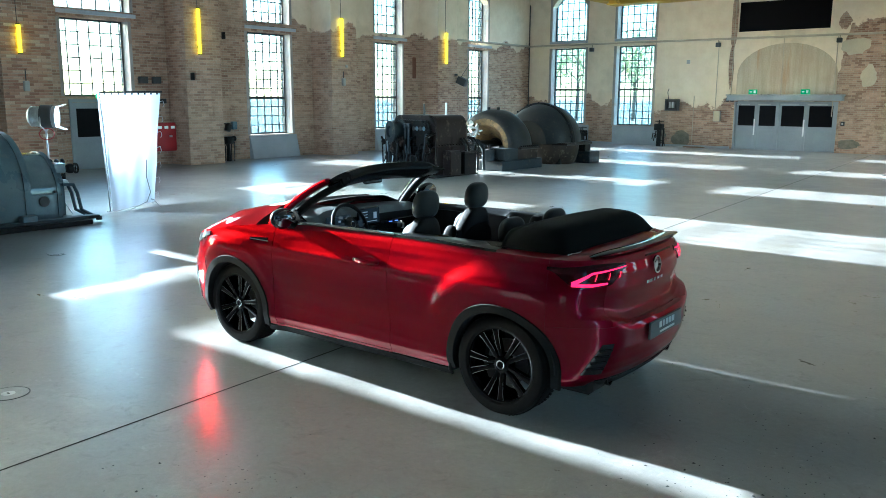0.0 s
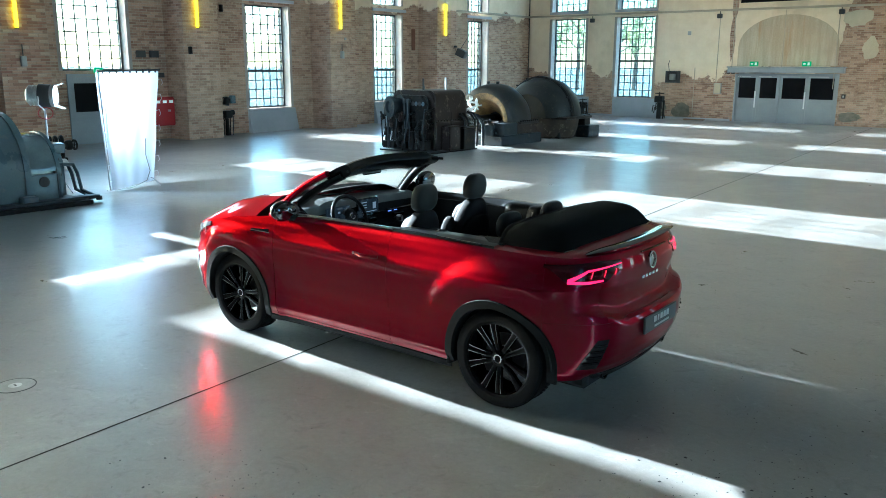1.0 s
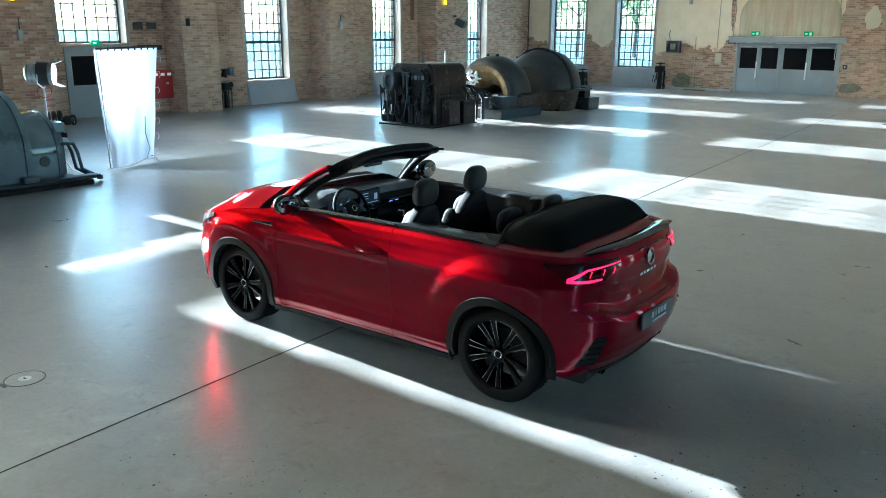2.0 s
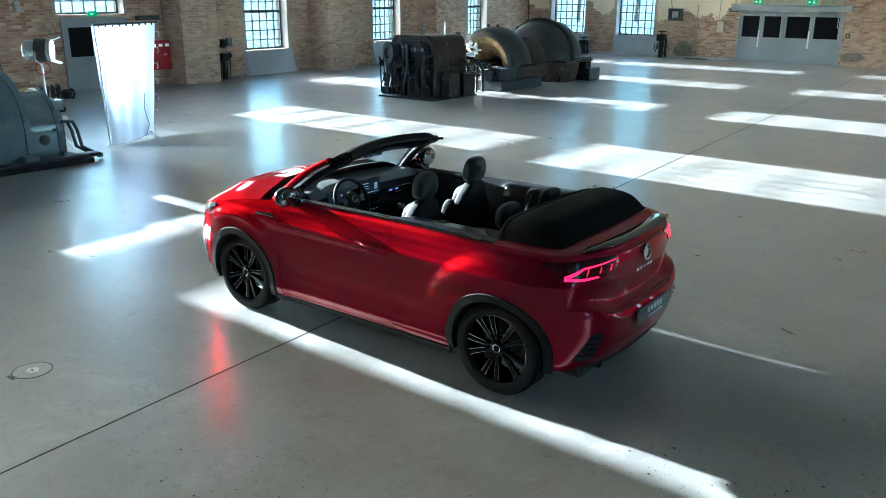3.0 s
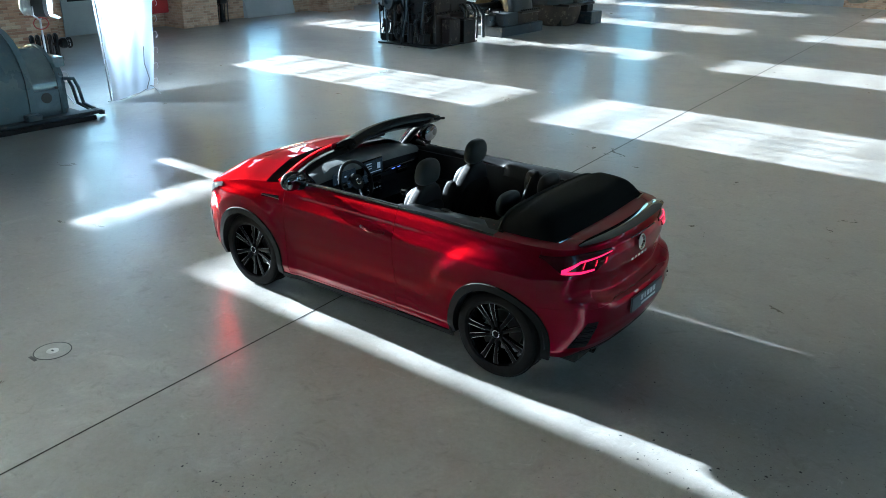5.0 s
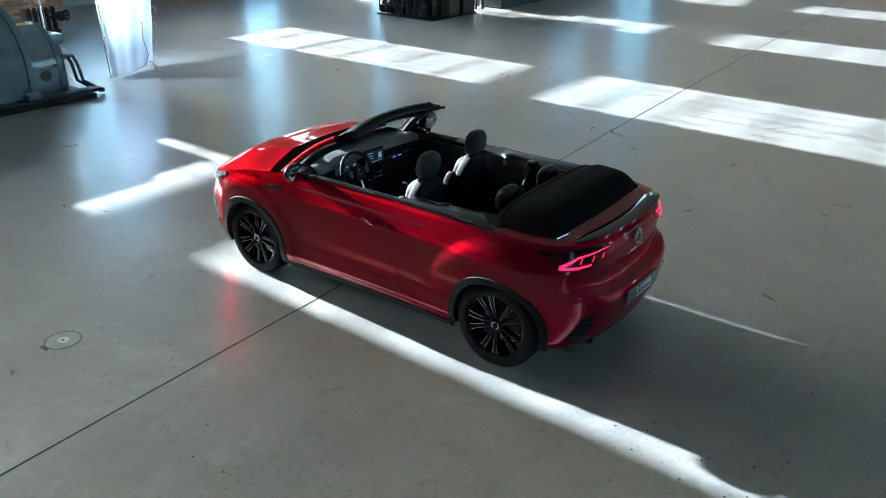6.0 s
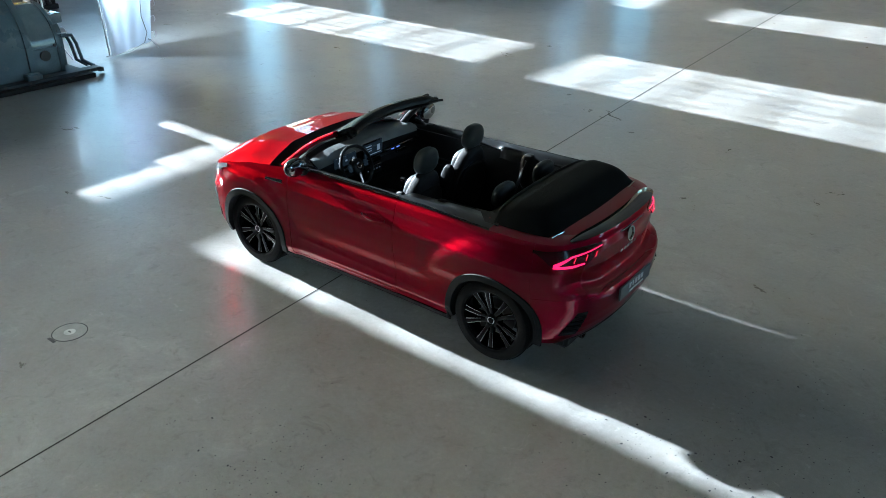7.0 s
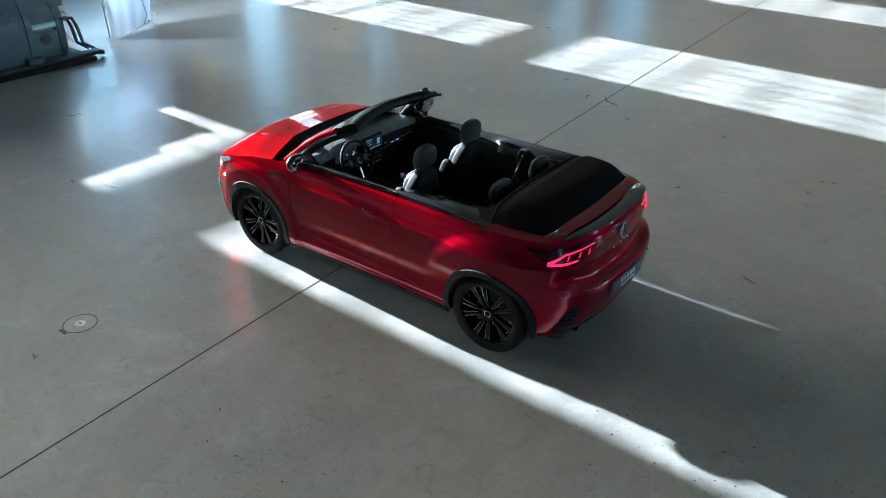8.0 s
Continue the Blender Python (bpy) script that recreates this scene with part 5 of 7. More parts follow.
def dash(y, k):
    prof = [(2.31, 1.062), (2.20, 1.088), (2.05, 1.092), (1.97, 1.078), (1.935, 1.035), (1.945, 0.94), (1.97, 0.88), (1.93, 0.84), (1.97, 0.70), (2.10, 0.60)]
    x, z = prof[int(k)]
    hood = 0.045 * math.exp(-((y - 0.36) / 0.17) ** 4) if 1 <= k <= 3 else 0.0
    return Vector((x + 0.10 * (1 - (y / 0.7) ** 2) * (1 if k < 2 else 0.25), y, z + hood + 0.01 * (1 - (y / 0.7) ** 2)))


# lighter copy of the dash skin: sunlight on top put into the colour
part("dashboard", grid(dash, spread(-0.70, 0.70, 36), range(5)), CM["dash_sunlit"], car, "dashboard top in a lighter grey that stands for sunlight", angle=50)
part("dash_face", grid(dash, spread(-0.70, 0.70, 36), range(4, 10)), CM["soft"], car, angle=50)
known = {o.name for o in scene.objects}
part("dash_trim", box(1.745, 1.775, -0.66, 0.10, 0.955, 0.985, 0.008), CM["gloss"], car)
sc = part("centre_display", box(1.735, 1.76, -0.13, 0.14, 0.925, 1.075, 0.008), CM["gloss"], car, "lit centre touchscreen")
part("display_face", box(1.7315, 1.7345, -0.115, 0.125, 0.938, 1.062), CM["display"], sc)
for y0, y1, z0, z1 in ((-0.085, -0.045, 0.975, 1.03), (0.03, 0.10, 1.035, 1.043), (0.03, 0.09, 1.012, 1.018), (0.03, 0.07, 0.99, 0.996), (-0.09, 0.09, 0.953, 0.959)):
    part("display_mark", box(1.7295, 1.7312, y0, y1, z0, z1), CM["display_on"], sc)
ic = part("instrument_panel", box(1.74, 1.765, 0.22, 0.50, 0.985, 1.085, 0.010), CM["display"], car, "dark digital instrument panel")
for y in (0.27, 0.36, 0.45):
    part("dial_mark", box(1.737, 1.7395, y - 0.012, y + 0.012, 1.03, 1.045), CM["display_on"], ic)
for y in (-0.42, -0.05, 0.10, 0.58):
    part("air_vent", box(1.750, 1.775, y - 0.07, y + 0.07, 0.895, 0.935, 0.006), CM["gloss"], car)
for y in (-0.28, -0.36):
    part("switch_light", box(1.742, 1.746, y - 0.02, y + 0.02, 0.962, 0.968), CM["blue_led"], car)
for o in scene.objects:
    if o.name not in known and o.parent == car:
        o.location.x += 0.17
sc.location.z += 0.045
part("centre_console", box(0.75, 1.98, -0.13, 0.13, 0.36, 0.64, 0.03, seg=2), CM["soft"], car)
part("climate_panel", box(1.908, 1.935, -0.11, 0.12, 0.80, 0.88, 0.006), CM["gloss"], car)
for y in (-0.08, -0.04, 0.0, 0.04, 0.08):
    part("climate_key", box(1.905, 1.9085, y - 0.006, y + 0.006, 0.84, 0.846), CM["display_on"], car)
part("gear_lever", tube([(1.45, 0.03, 0.63), (1.43, 0.03, 0.70), (1.43, 0.03, 0.74)], [0.014, 0.016, 0.028], 10), CM["gloss"], car)
part("centre_arm_rest", box(0.80, 1.12, -0.10, 0.10, 0.64, 0.72, 0.03, seg=3), CM["leather"], car)

# steering wheel
sw = bpy.data.objects.new("steering_wheel", None)
scene.collection.objects.link(sw)
sw.parent = car
sw.matrix_basis = pose(1.785, 0.36, 1.015, 0, -66, 0)
ring = bmesh.new()
ps = [(0.18 * math.cos(2 * math.pi * k / 40), 0.182 * math.sin(2 * math.pi * k / 40), 0) for k in range(41)]
part("wheel_rim", tube(ps, 0.0155, 10, ring, cap=False), CM["leather"], sw)
part("airbag_boss", lathe([(0.0, 0.035), (0.05, 0.032), (0.072, 0.015), (0.075, -0.02)], (0, 0, 0), (0, 0, 1), n=24), CM["soft"], sw)
part("boss_ring", lathe([(0.020, 0.036), (0.027, 0.038), (0.029, 0.034)], (0, 0, 0), (0, 0, 1), n=24), CM["chrome"], sw)
for a in (90, -90, 180):
    q = tube([(0.06, 0, 0.0), (0.12, 0, 0.004), (0.175, 0, 0.0)], [0.022, 0.016, 0.014], 8)
    bmesh.ops.transform(q, matrix=Matrix.Rotation(radians(a), 4, "Z"), verts=q.verts)
    part("wheel_spoke", q, CM["gloss"] if a != 180 else CM["cut"], sw)
for s_ in (-1, 1):
    part("key_pad", box(-0.03, 0.03, s_ * 0.10 - 0.025, s_ * 0.10 + 0.025, 0.012, 0.024, 0.006), CM["display"], sw)


def padded(cx, cy, cz, lx, ly, lz, power=3.2, n=18, lean=0.0, waist=0.0, bm=None):
    """A stuffed, rounded block: a superellipsoid, leant back and waisted."""
    def at(a, b):
        f = lambda q: math.copysign(abs(q) ** (2 / power), q)
        x, y, z = f(math.cos(b)) * f(math.cos(a)), f(math.cos(b)) * f(math.sin(a)), f(math.sin(b))
        y *= 1 - waist * max(z, 0)
        return Vector((cx + lx / 2 * x - lean * (z + 1) * lz / 2, cy + ly / 2 * y, cz + lz / 2 * z))
    bm = grid(at, spread(0, 2 * math.pi, n * 2), spread(-math.pi / 2 + 0.001, math.pi / 2 - 0.001, n), bm)
    bmesh.ops.remove_doubles(bm, verts=bm.verts, dist=0.0015)
    return bm


for y in (0.365, -0.365):
    st = bpy.data.objects.new("front_seat", None)
    scene.collection.objects.link(st)
    st.parent = car
    st.matrix_basis = pose(1.09 if y > 0 else 1.14, y, -0.03)
    tagged(st, "dark leather front seat, shoulders toned pale for sunlight")
    part("seat_cushion", padded(0.28, 0, 0.56, 0.56, 0.50, 0.18, 4), CM["leather"], st)
    part("backrest", padded(0.055, 0, 0.86, 0.145, 0.46, 0.66, 4.0, lean=0.22, waist=0.42), CM["leather"], st)
    part("seat_back_shell", padded(-0.005, 0, 0.80, 0.10, 0.42, 0.50, 3.6, lean=0.22, waist=0.12), CM["plastic"], st)
    for s_ in (-1, 1):
        part("side_bolster", padded(0.11, s_ * 0.205, 0.82, 0.13, 0.075, 0.46, 3.0, lean=0.22, waist=0.06), CM["leather"], st)
        part("cushion_bolster", padded(0.30, s_ * 0.215, 0.60, 0.44, 0.075, 0.16, 3.0), CM["leather"], st)
    # shoulder block in pale grey: sunlight on the dark leather put into its colour
    part("shoulder_panel", padded(0.055, 0.0, 0.99, 0.13, 0.26, 0.30, 3.4, lean=0.22, waist=0.1), CM["bolster"], st)
    part("belt_guide", box(-0.02, 0.03, (0.16 if y > 0 else -0.20), (0.20 if y > 0 else -0.16), 1.12, 1.17, 0.01), CM["chrome"], st)
    for d in (-0.06, 0.06):
        part("headrest_post", tube([(-0.075, d, 1.14), (-0.085, d, 1.24)], 0.008, 6), CM["chrome"], st)
    part("headrest", padded(-0.08, 0, 1.285, 0.125, 0.255, 0.215, 2.9, lean=0.10, waist=0.18), CM["grey_leather"], st, "dark rounded headrest")
part("rear_bench", padded(0.52, 0, 0.55, 0.55, 1.10, 0.20, 5), CM["leather"], car)
part("rear_backrest", padded(0.30, 0, 0.82, 0.16, 1.12, 0.52, 5, lean=0.2), CM["leather"], car)
for y in (0.30, -0.30):
    part("rear_headrest", padded(0.29, y, 1.125, 0.11, 0.27, 0.19, 2.6, lean=0.1), CM["grey_leather"], car, "low rear headrest")
for side in (1, -1):
    part("seat_belt_tower", padded(0.62, side * 0.64, 0.93, 0.16, 0.12, 0.34, 3), CM["soft"], car)
    part("seat_belt", tube([(0.62, side * 0.60, 1.05), (0.70, side * 0.58, 0.80), (0.80, side * 0.56, 0.5)], 0.016, 6), CM["bolster"], car)

# ---- the blue-grey generator beside the long wall ----
gen = empty("generator", pose(-10.95, 0, 0), "large blue-grey electric generator on a steel base plate", "generator")
part("base_plate", box(-1.15, 1.15, -2.2, 2.45, 0.0, 0.075, 0.012), MAT["iron"], gen)
part("base_rail", box(0.86, 1.06, -2.1, 2.62, 0.075, 0.13, 0.01), MAT["iron_blue"], gen)


def drum(name, y0, y1, r, z, mat, label="", flat=0.0):
    """A round casing lying along y whose sides drop straight to the base."""
    def at(a, y):
        if a < 0:
            return Vector((-r, y, z + a * (z - 0.08)))
        if a > math.pi:
            return Vector((r, y, z - (a - math.pi) * (z - 0.08)))
        return Vector((-r * math.cos(a), y, z + r * math.sin(a)))
    aa = [-1.0, -0.5] + spread(0, math.pi, 40) + [math.pi + 0.5, math.pi + 1]
    bm = grid(at, aa, [y0, y0 + 0.02] + spread(y0 + 0.04, y1 - 0.04, 6) + [y1 - 0.02, y1])
    for y in (y0, y1):
        bm.faces.new([bm.verts.new(at(a, y)) for a in aa])
    bmesh.ops.remove_doubles(bm, verts=bm.verts, dist=0.001)
    return part(name, bm, mat, gen, label, angle=40)


drum("stator_casing", -2.0, 0.74, 0.95, 0.57, MAT["gen_paint"], "dark blue-grey round stator casing")
drum("stator_casing", 0.74, 1.55, 0.90, 0.57, MAT["gen_paint"], "dark blue-grey round stator casing")
drum("casing_band", 1.50, 1.60, 0.92, 0.57, MAT["gen_paint"])
drum("end_bell", 1.60, 2.14, 0.66, 0.47, MAT["gen_light"], "pale glossy end cover")
drum("bell_flange", 2.12, 2.18, 0.68, 0.47, MAT["gen_paint"])
drum("bearing_block", 2.18, 2.42, 0.30, 0.55, MAT["gen_light"])
part("bearing_lid", box(-0.24, 0.34, 2.18, 2.46, 0.78, 0.95, 0.03, seg=2), MAT["gen_light"], gen)
part("shaft_end", lathe([(0.0, 0.0), (0.10, 0.0), (0.10, 0.2), (0.08, 0.22), (0.0, 0.22)], (0, 2.40, 0.55), (0, 1, 0), n=20), MAT["steel"], gen)
part("porthole", lathe([(0.0, 0.0), (0.075, 0.0), (0.085, 0.012), (0.085, 0.022), (0.0, 0.022)], (0.660, 1.90, 0.38), (1, 0, 0), n=24), MAT["dark"], gen)
part("bell_seam", box(0.655, 0.676, 1.62, 2.12, 0.485, 0.505, 0.004), MAT["gen_paint"], gen)
for y in (1.66, 2.08):
    part("seam_bolt", lathe([(0.0, 0.0), (0.024, 0.0), (0.024, 0.03), (0.0, 0.035)], (0.672, y, 0.525), (1, 0, 0), n=6), MAT["dark"], gen)
for k in range(9):
    a = math.pi * k / 8
    part("flange_bolt", lathe([(0.0, 0.0), (0.022, 0.0), (0.022, 0.025), (0.0, 0.03)], (-0.63 * math.cos(a), 2.18, 0.47 + 0.63 * math.sin(a)), (0, 1, 0), n=6), MAT["dark"], gen)
for y in (-1.2, 0.2, 1.5):
    part("foot", box(0.78, 1.05, y - 0.12, y + 0.12, 0.075, 0.22, 0.02), MAT["gen_paint"], gen)
for x, dy in ((0.42, 0.0), (0.52, 0.05)):
    part("oil_pipe", tube([(x, 2.24 + dy, 0.62), (x, 2.42 + dy, 0.60), (x, 2.48 + dy, 0.45), (x + 0.06, 2.50 + dy, 0.18), (x + 0.25, 2.58 + dy, 0.10)], 0.030, 8), MAT["gen_paint"], gen)
part("drain_tap", lathe([(0.0, 0.0), (0.05, 0.0), (0.05, 0.06), (0.0, 0.06)], (0.93, 2.66, 0.03), (0, 0, 1), n=12), MAT["dark"], gen)

# ---- film lamp on its stand, and the diffusion frame it lights ----
lamp = empty("film_lamp", pose(-11.55, 2.62, 0), "studio film lamp with open lens on a stand", "film lamp")
part("mast", tube([(0, 0, 0.25), (0, 0, 1.45)], 0.018, 8), MAT["steel"], lamp)
for k in range(3):
    a = 2 * math.pi * k / 3 + 0.4
    part("stand_leg", tube([(0, 0, 0.55), (0.42 * math.cos(a), 0.42 * math.sin(a), 0.012)], 0.012, 6), MAT["steel"], lamp)
AIM = Vector((0.64, 0.77, -0.03)).normalized()
c0 = Vector((0, 0, 1.70))
part("lamp_head", lathe([(0.0, -0.27), (0.11, -0.27), (0.155, -0.24), (0.165, -0.20), (0.165, 0.10), (0.18, 0.105), (0.195, 0.20), (0.175, 0.20), (0.15, 0.10), (0.0, 0.08)], c0, AIM, n=28), MAT["silver"], lamp, "silver round lamp housing")
for h in (-0.22, -0.17, -0.12):
    part("cooling_fin", lathe([(0.166, h), (0.180, h), (0.180, h + 0.016), (0.166, h + 0.016)], c0, AIM, n=28), MAT["silver"], lamp)
part("lens", lathe([(0.0, 0.19), (0.10, 0.187), (0.168, 0.175)], c0, AIM, n=28), plain("lamp_lens_glow", (0.9, 0.95, 1.0), 0.2, emit=1.5, ecol=(0.85, 0.94, 1.0)), lamp, "glowing white lamp lens")
part("front_drum", lathe([(0.166, -0.07), (0.200, -0.06), (0.200, 0.12), (0.182, 0.13)], c0, AIM, n=28), MAT["dark"], lamp, "dark front drum of the lamp")
_, across, over = frame_of(AIM)
for w in (-1, 1):
    hinge = c0 + AIM * 0.20 + over * w * 0.17
    leaf = [hinge + across * q for q in (-0.16, 0.16)] + [hinge + AIM * 0.13 + over * w * 0.05 + across * q for q in (0.13, -0.13)]
    flap = bmesh.new()
    flap.faces.new([flap.verts.new(v) for v in leaf])
    part("barn_door", thicken(flap, 0.006), MAT["silver"], lamp, "hinged metal flap at the lens", smooth=False)
part("yoke", tube([c0 + Vector((-0.12, 0.15, 0)), c0 + Vector((-0.14, 0.17, -0.15)), c0 + Vector((0, 0, -0.25)), c0 + Vector((0.14, -0.17, -0.15)), c0 + Vector((0.12, -0.15, 0))], 0.014, 8), MAT["steel"], lamp)
part("cable_coil", tube([(0.06, -0.02 + 0.13 * math.cos(k * 0.35), 1.40 + 0.10 * math.sin(k * 0.35)) for k in range(34)], 0.009, 6), plain("red_cable", (0.35, 0.03, 0.03), 0.5), lamp, "loop of red cable")
spot = new("film_lamp_beam", bpy.data.lights.new("film_lamp_beam", "SPOT"))
spot.data.energy, spot.data.spot_size, spot.data.spot_blend, spot.data.color = 36.0, radians(165), 1.0, (0.86, 0.94, 1.0)
spot.data.shadow_soft_size = 0.08
spot.matrix_world = look(Vector((-11.55, 2.62, 1.70)) + AIM * 0.30, Vector((-11.0, 4.22, 1.72)))

cm, cn, cl, cp = nodes_of("diffusion_cloth")
tr, ad = cn.new("ShaderNodeBsdfTranslucent"), cn.new("ShaderNodeMixShader")
tr.inputs[0].default_value, ad.inputs[0].default_value = (0.80, 0.85, 0.92, 1), 0.50
cp.inputs["Roughness"].default_value = 0.9
cl.new(mixc(cn, cl, noise_tex(cn, cl, coords(cn), 2.5, 5), (0.76, 0.79, 0.84), (0.82, 0.84, 0.88)), cp.inputs["Base Color"])
cl.new(cp.outputs[0], ad.inputs[1]), cl.new(tr.outputs[0], ad.inputs[2]), cl.new(ad.outputs[0], cn["Material Output"].inputs[0])
fr = empty("diffusion_frame", pose(-10.95, 3.94, 0), "tall white diffusion cloth tied to a pipe frame", "diffusion screen")


def cloth(u, v):
    w = 0.50 + 0.15 * v
    y = -0.01 + (u - 0.5) * 2 * w - 0.09 * (1 - v)
    fold = 0.020 * math.sin(u * 9 + 2.0 * v) * (1 - v) + 0.008 * math.sin(u * 23 - v * 3) * (0.3 + 0.7 * (1 - v)) + 0.012 * math.sin(v * 11 + u * 4)
    return Vector((0.25 * (0.5 - u) + fold, y, 0.02 + 2.08 * v + 0.05 * (1 - v) * u + 0.02 * u))


part("cloth", thicken(grid(cloth, spread(0, 1, 40), spread(0, 1, 60)), 0.004), cm, fr, "sagging white diffusion cloth", angle=80)
part("top_pipe", tube([cloth(-0.03, 1.0) + Vector((0, 0, 0.02)), cloth(1.03, 1.0) + Vector((0, 0, 0.02))], 0.018, 8), MAT["dark"], fr)
part("side_pipe", tube([cloth(1.0, 1.0) + Vector((-0.05, 0.02, 0)), cloth(1.0, 0.0) + Vector((-0.06, -0.03, 0.0))], 0.014, 8), MAT["steel"], fr)
part("side_pipe", tube([cloth(0.0, 1.0) + Vector((-0.05, -0.02, 0)), cloth(0.0, 0.0) + Vector((-0.06, 0.0, 0.0))], 0.014, 8), MAT["steel"], fr)
for k in range(7):
    p = cloth(1.0, 0.92 - 0.14 * k)
    part("tie", tube([p, p + Vector((0.03, 0.05, 0.015)), p + Vector((0.02, 0.075, -0.06)), p + Vector((0.0, 0.06, -0.10))], 0.006, 5), MAT["screen_cloth"], fr)
    p = cloth(0.0, 0.92 - 0.14 * k)
    part("tie", tube([p, p + Vector((0.02, -0.04, 0.01)), p + Vector((0.02, -0.05, -0.07))], 0.006, 5), MAT["screen_cloth"], fr)
for k in range(9):
    p = cloth(0.06 + 0.11 * k, 1.0)
    part("clip", box(p.x - 0.02, p.x + 0.02, p.y - 0.012, p.y + 0.012, p.z - 0.03, p.z + 0.04, 0.004), MAT["dark"], fr)
stn = empty("frame_stand", pose(-11.15, 4.22, 0), "thin steel stand behind the diffusion cloth", "light stand")
part("mast", tube([(0, 0, 0.14), (0, 0, 2.0)], 0.014, 8), MAT["steel"], stn)
for a in (0.2, 2.3, 4.4):
    part("stand_leg", tube([(0, 0, 0.16), (0.2 * math.cos(a), 0.2 * math.sin(a), 0.14), (0.36 * math.cos(a), 0.36 * math.sin(a), 0.012)], 0.011, 6), MAT["steel"], stn)
part("stand_cable", tube([(0.25, -0.1, 0.9), (0.24, -0.12, 0.6), (0.25, -0.06, 0.3), (0.22, -0.12, 0.12), (0.25, -0.45, 0.02), (0.28, -0.95, 0.02)], 0.008, 6), MAT["grey_box"], stn)

# pump group in the dark by the side door
pump = empty("pump", pose(-16.05, 4.72, 0) @ Matrix.Scale(1.15, 4), "dark iron coil of pump pipes with a handwheel", "pump")
part("pedestal", box(-0.16, 0.16, -0.28, 0.30, 0.0, 0.10, 0.015), MAT["iron"], pump)
for k in range(5):
    yk = -0.26 + 0.12 * k
    part("coil_pipe", tube([(0.12, yk, 0.06)] + [(0.12 * math.cos(a), yk + 0.03 * a, 0.38 + 0.13 * math.sin(a)) for a in spread(0, math.pi, 10)] + [(-0.12, yk + 0.1, 0.06)], 0.036, 8), MAT["iron_brown"] if k % 2 else MAT["iron"], pump)
part("pump_shaft", tube([(0.1, 0.1, 0.34), (0.1, 0.48, 0.34)], 0.032, 10), MAT["iron"], pump)
part("gland", lathe([(0.0, 0.0), (0.08, 0.0), (0.10, 0.03), (0.10, 0.10), (0.05, 0.14), (0.0, 0.14)], (0.1, 0.30, 0.34), (0, 1, 0), n=16), MAT["iron"], pump)
part("handwheel", lathe([(0.085, -0.01), (0.11, -0.01), (0.11, 0.02), (0.085, 0.02), (0.085, -0.01)], (0.1, 0.48, 0.34), (0, 1, 0), n=20), MAT["iron"], pump)
part("handwheel_arm", box(0.01, 0.19, 0.475, 0.49, 0.332, 0.348), MAT["iron"], pump)
part("handwheel_arm", box(0.092, 0.108, 0.475, 0.49, 0.25, 0.43), MAT["iron"], pump)

# ---- the old turbine set in the middle of the hall ----
tur = empty("steam_turbine", pose(-11.55, 12.30, 0) @ Matrix.Diagonal((0.86, 0.80, 1.08, 1)), "old dark iron steam turbine with valve gear", "turbine")


def hooded(x0, x1, y0, y1, z0, z1, r, mat, name, label=""):
    """A casing with broadly rounded upper edges."""
    pts = [(x0, z0), (x0, z1 - r)] + [(x0 + r - r * math.cos(a), z1 - r + r * math.sin(a)) for a in spread(0.15, math.pi / 2, 8)]
    pts += [(x1 - r + r * math.sin(a), z1 - r + r * math.cos(a)) for a in spread(0, math.pi / 2, 8)] + [(x1, z0)]
    bm = prism(pts, 1, y0, y1)
    bmesh.ops.bevel(bm, geom=[e for e in bm.edges if abs(e.verts[0].co.y - e.verts[1].co.y) < 1e-4], offset=0.06, segments=3, affect="EDGES")
    return part(name, bm, mat, tur, label, angle=40)


hooded(-0.95, 0.85, 0.15, 1.85, 0.0, 1.48, 0.28, MAT["iron_brown"], "turbine_casing", "dark brown rounded turbine casing")
hooded(-0.80, 0.70, -0.05, 0.16, 0.55, 1.36, 0.25, MAT["iron"], "end_casing")
part("casing_seam", box(0.70, 0.862, 0.98, 1.01, 0.05, 0.95, 0.004), MAT["iron"], tur)
part("seam_flange", box(-0.97, 0.875, 0.20, 1.80, 0.70, 0.74, 0.008), MAT["iron_brown"], tur)
for y in spread(0.3, 1.7, 9):
    part("seam_bolt", lathe([(0.0, 0.0), (0.022, 0.0), (0.022, 0.035), (0.0, 0.04)], (0.868, y, 0.74), (0, 0, 1), n=6), MAT["iron"], tur)
part("side_box", box(0.86, 1.16, 0.50, 1.10, 0.0, 0.62, 0.02), MAT["iron_brown"], tur)
part("side_box", box(0.86, 1.22, 1.20, 1.85, 0.0, 0.55, 0.02), MAT["iron"], tur)
part("side_box_lid", box(0.85, 1.25, 1.17, 1.88, 0.555, 0.585, 0.01), MAT["iron_brown"], tur)
part("governor_barrel", lathe([(0.0, 0.0), (0.19, 0.0), (0.21, 0.03), (0.21, 0.42), (0.26, 0.44), (0.26, 0.53), (0.15, 0.55), (0.12, 0.48), (0.0, 0.48)], (-0.42, 0.02, 1.08), (-0.15, -1, 0), n=28), MAT["iron_blue"], tur, "round blue-grey governor housing")
part("governor_flange", lathe([(0.21, 0.0), (0.29, 0.0), (0.29, 0.05), (0.21, 0.05)], (-0.42, -0.02, 1.08), (-0.15, -1, 0), n=28), MAT["iron_blue"], tur)
part("governor_bracket", box(-0.60, -0.26, -0.36, 0.05, 0.55, 0.90, 0.03), MAT["iron"], tur)
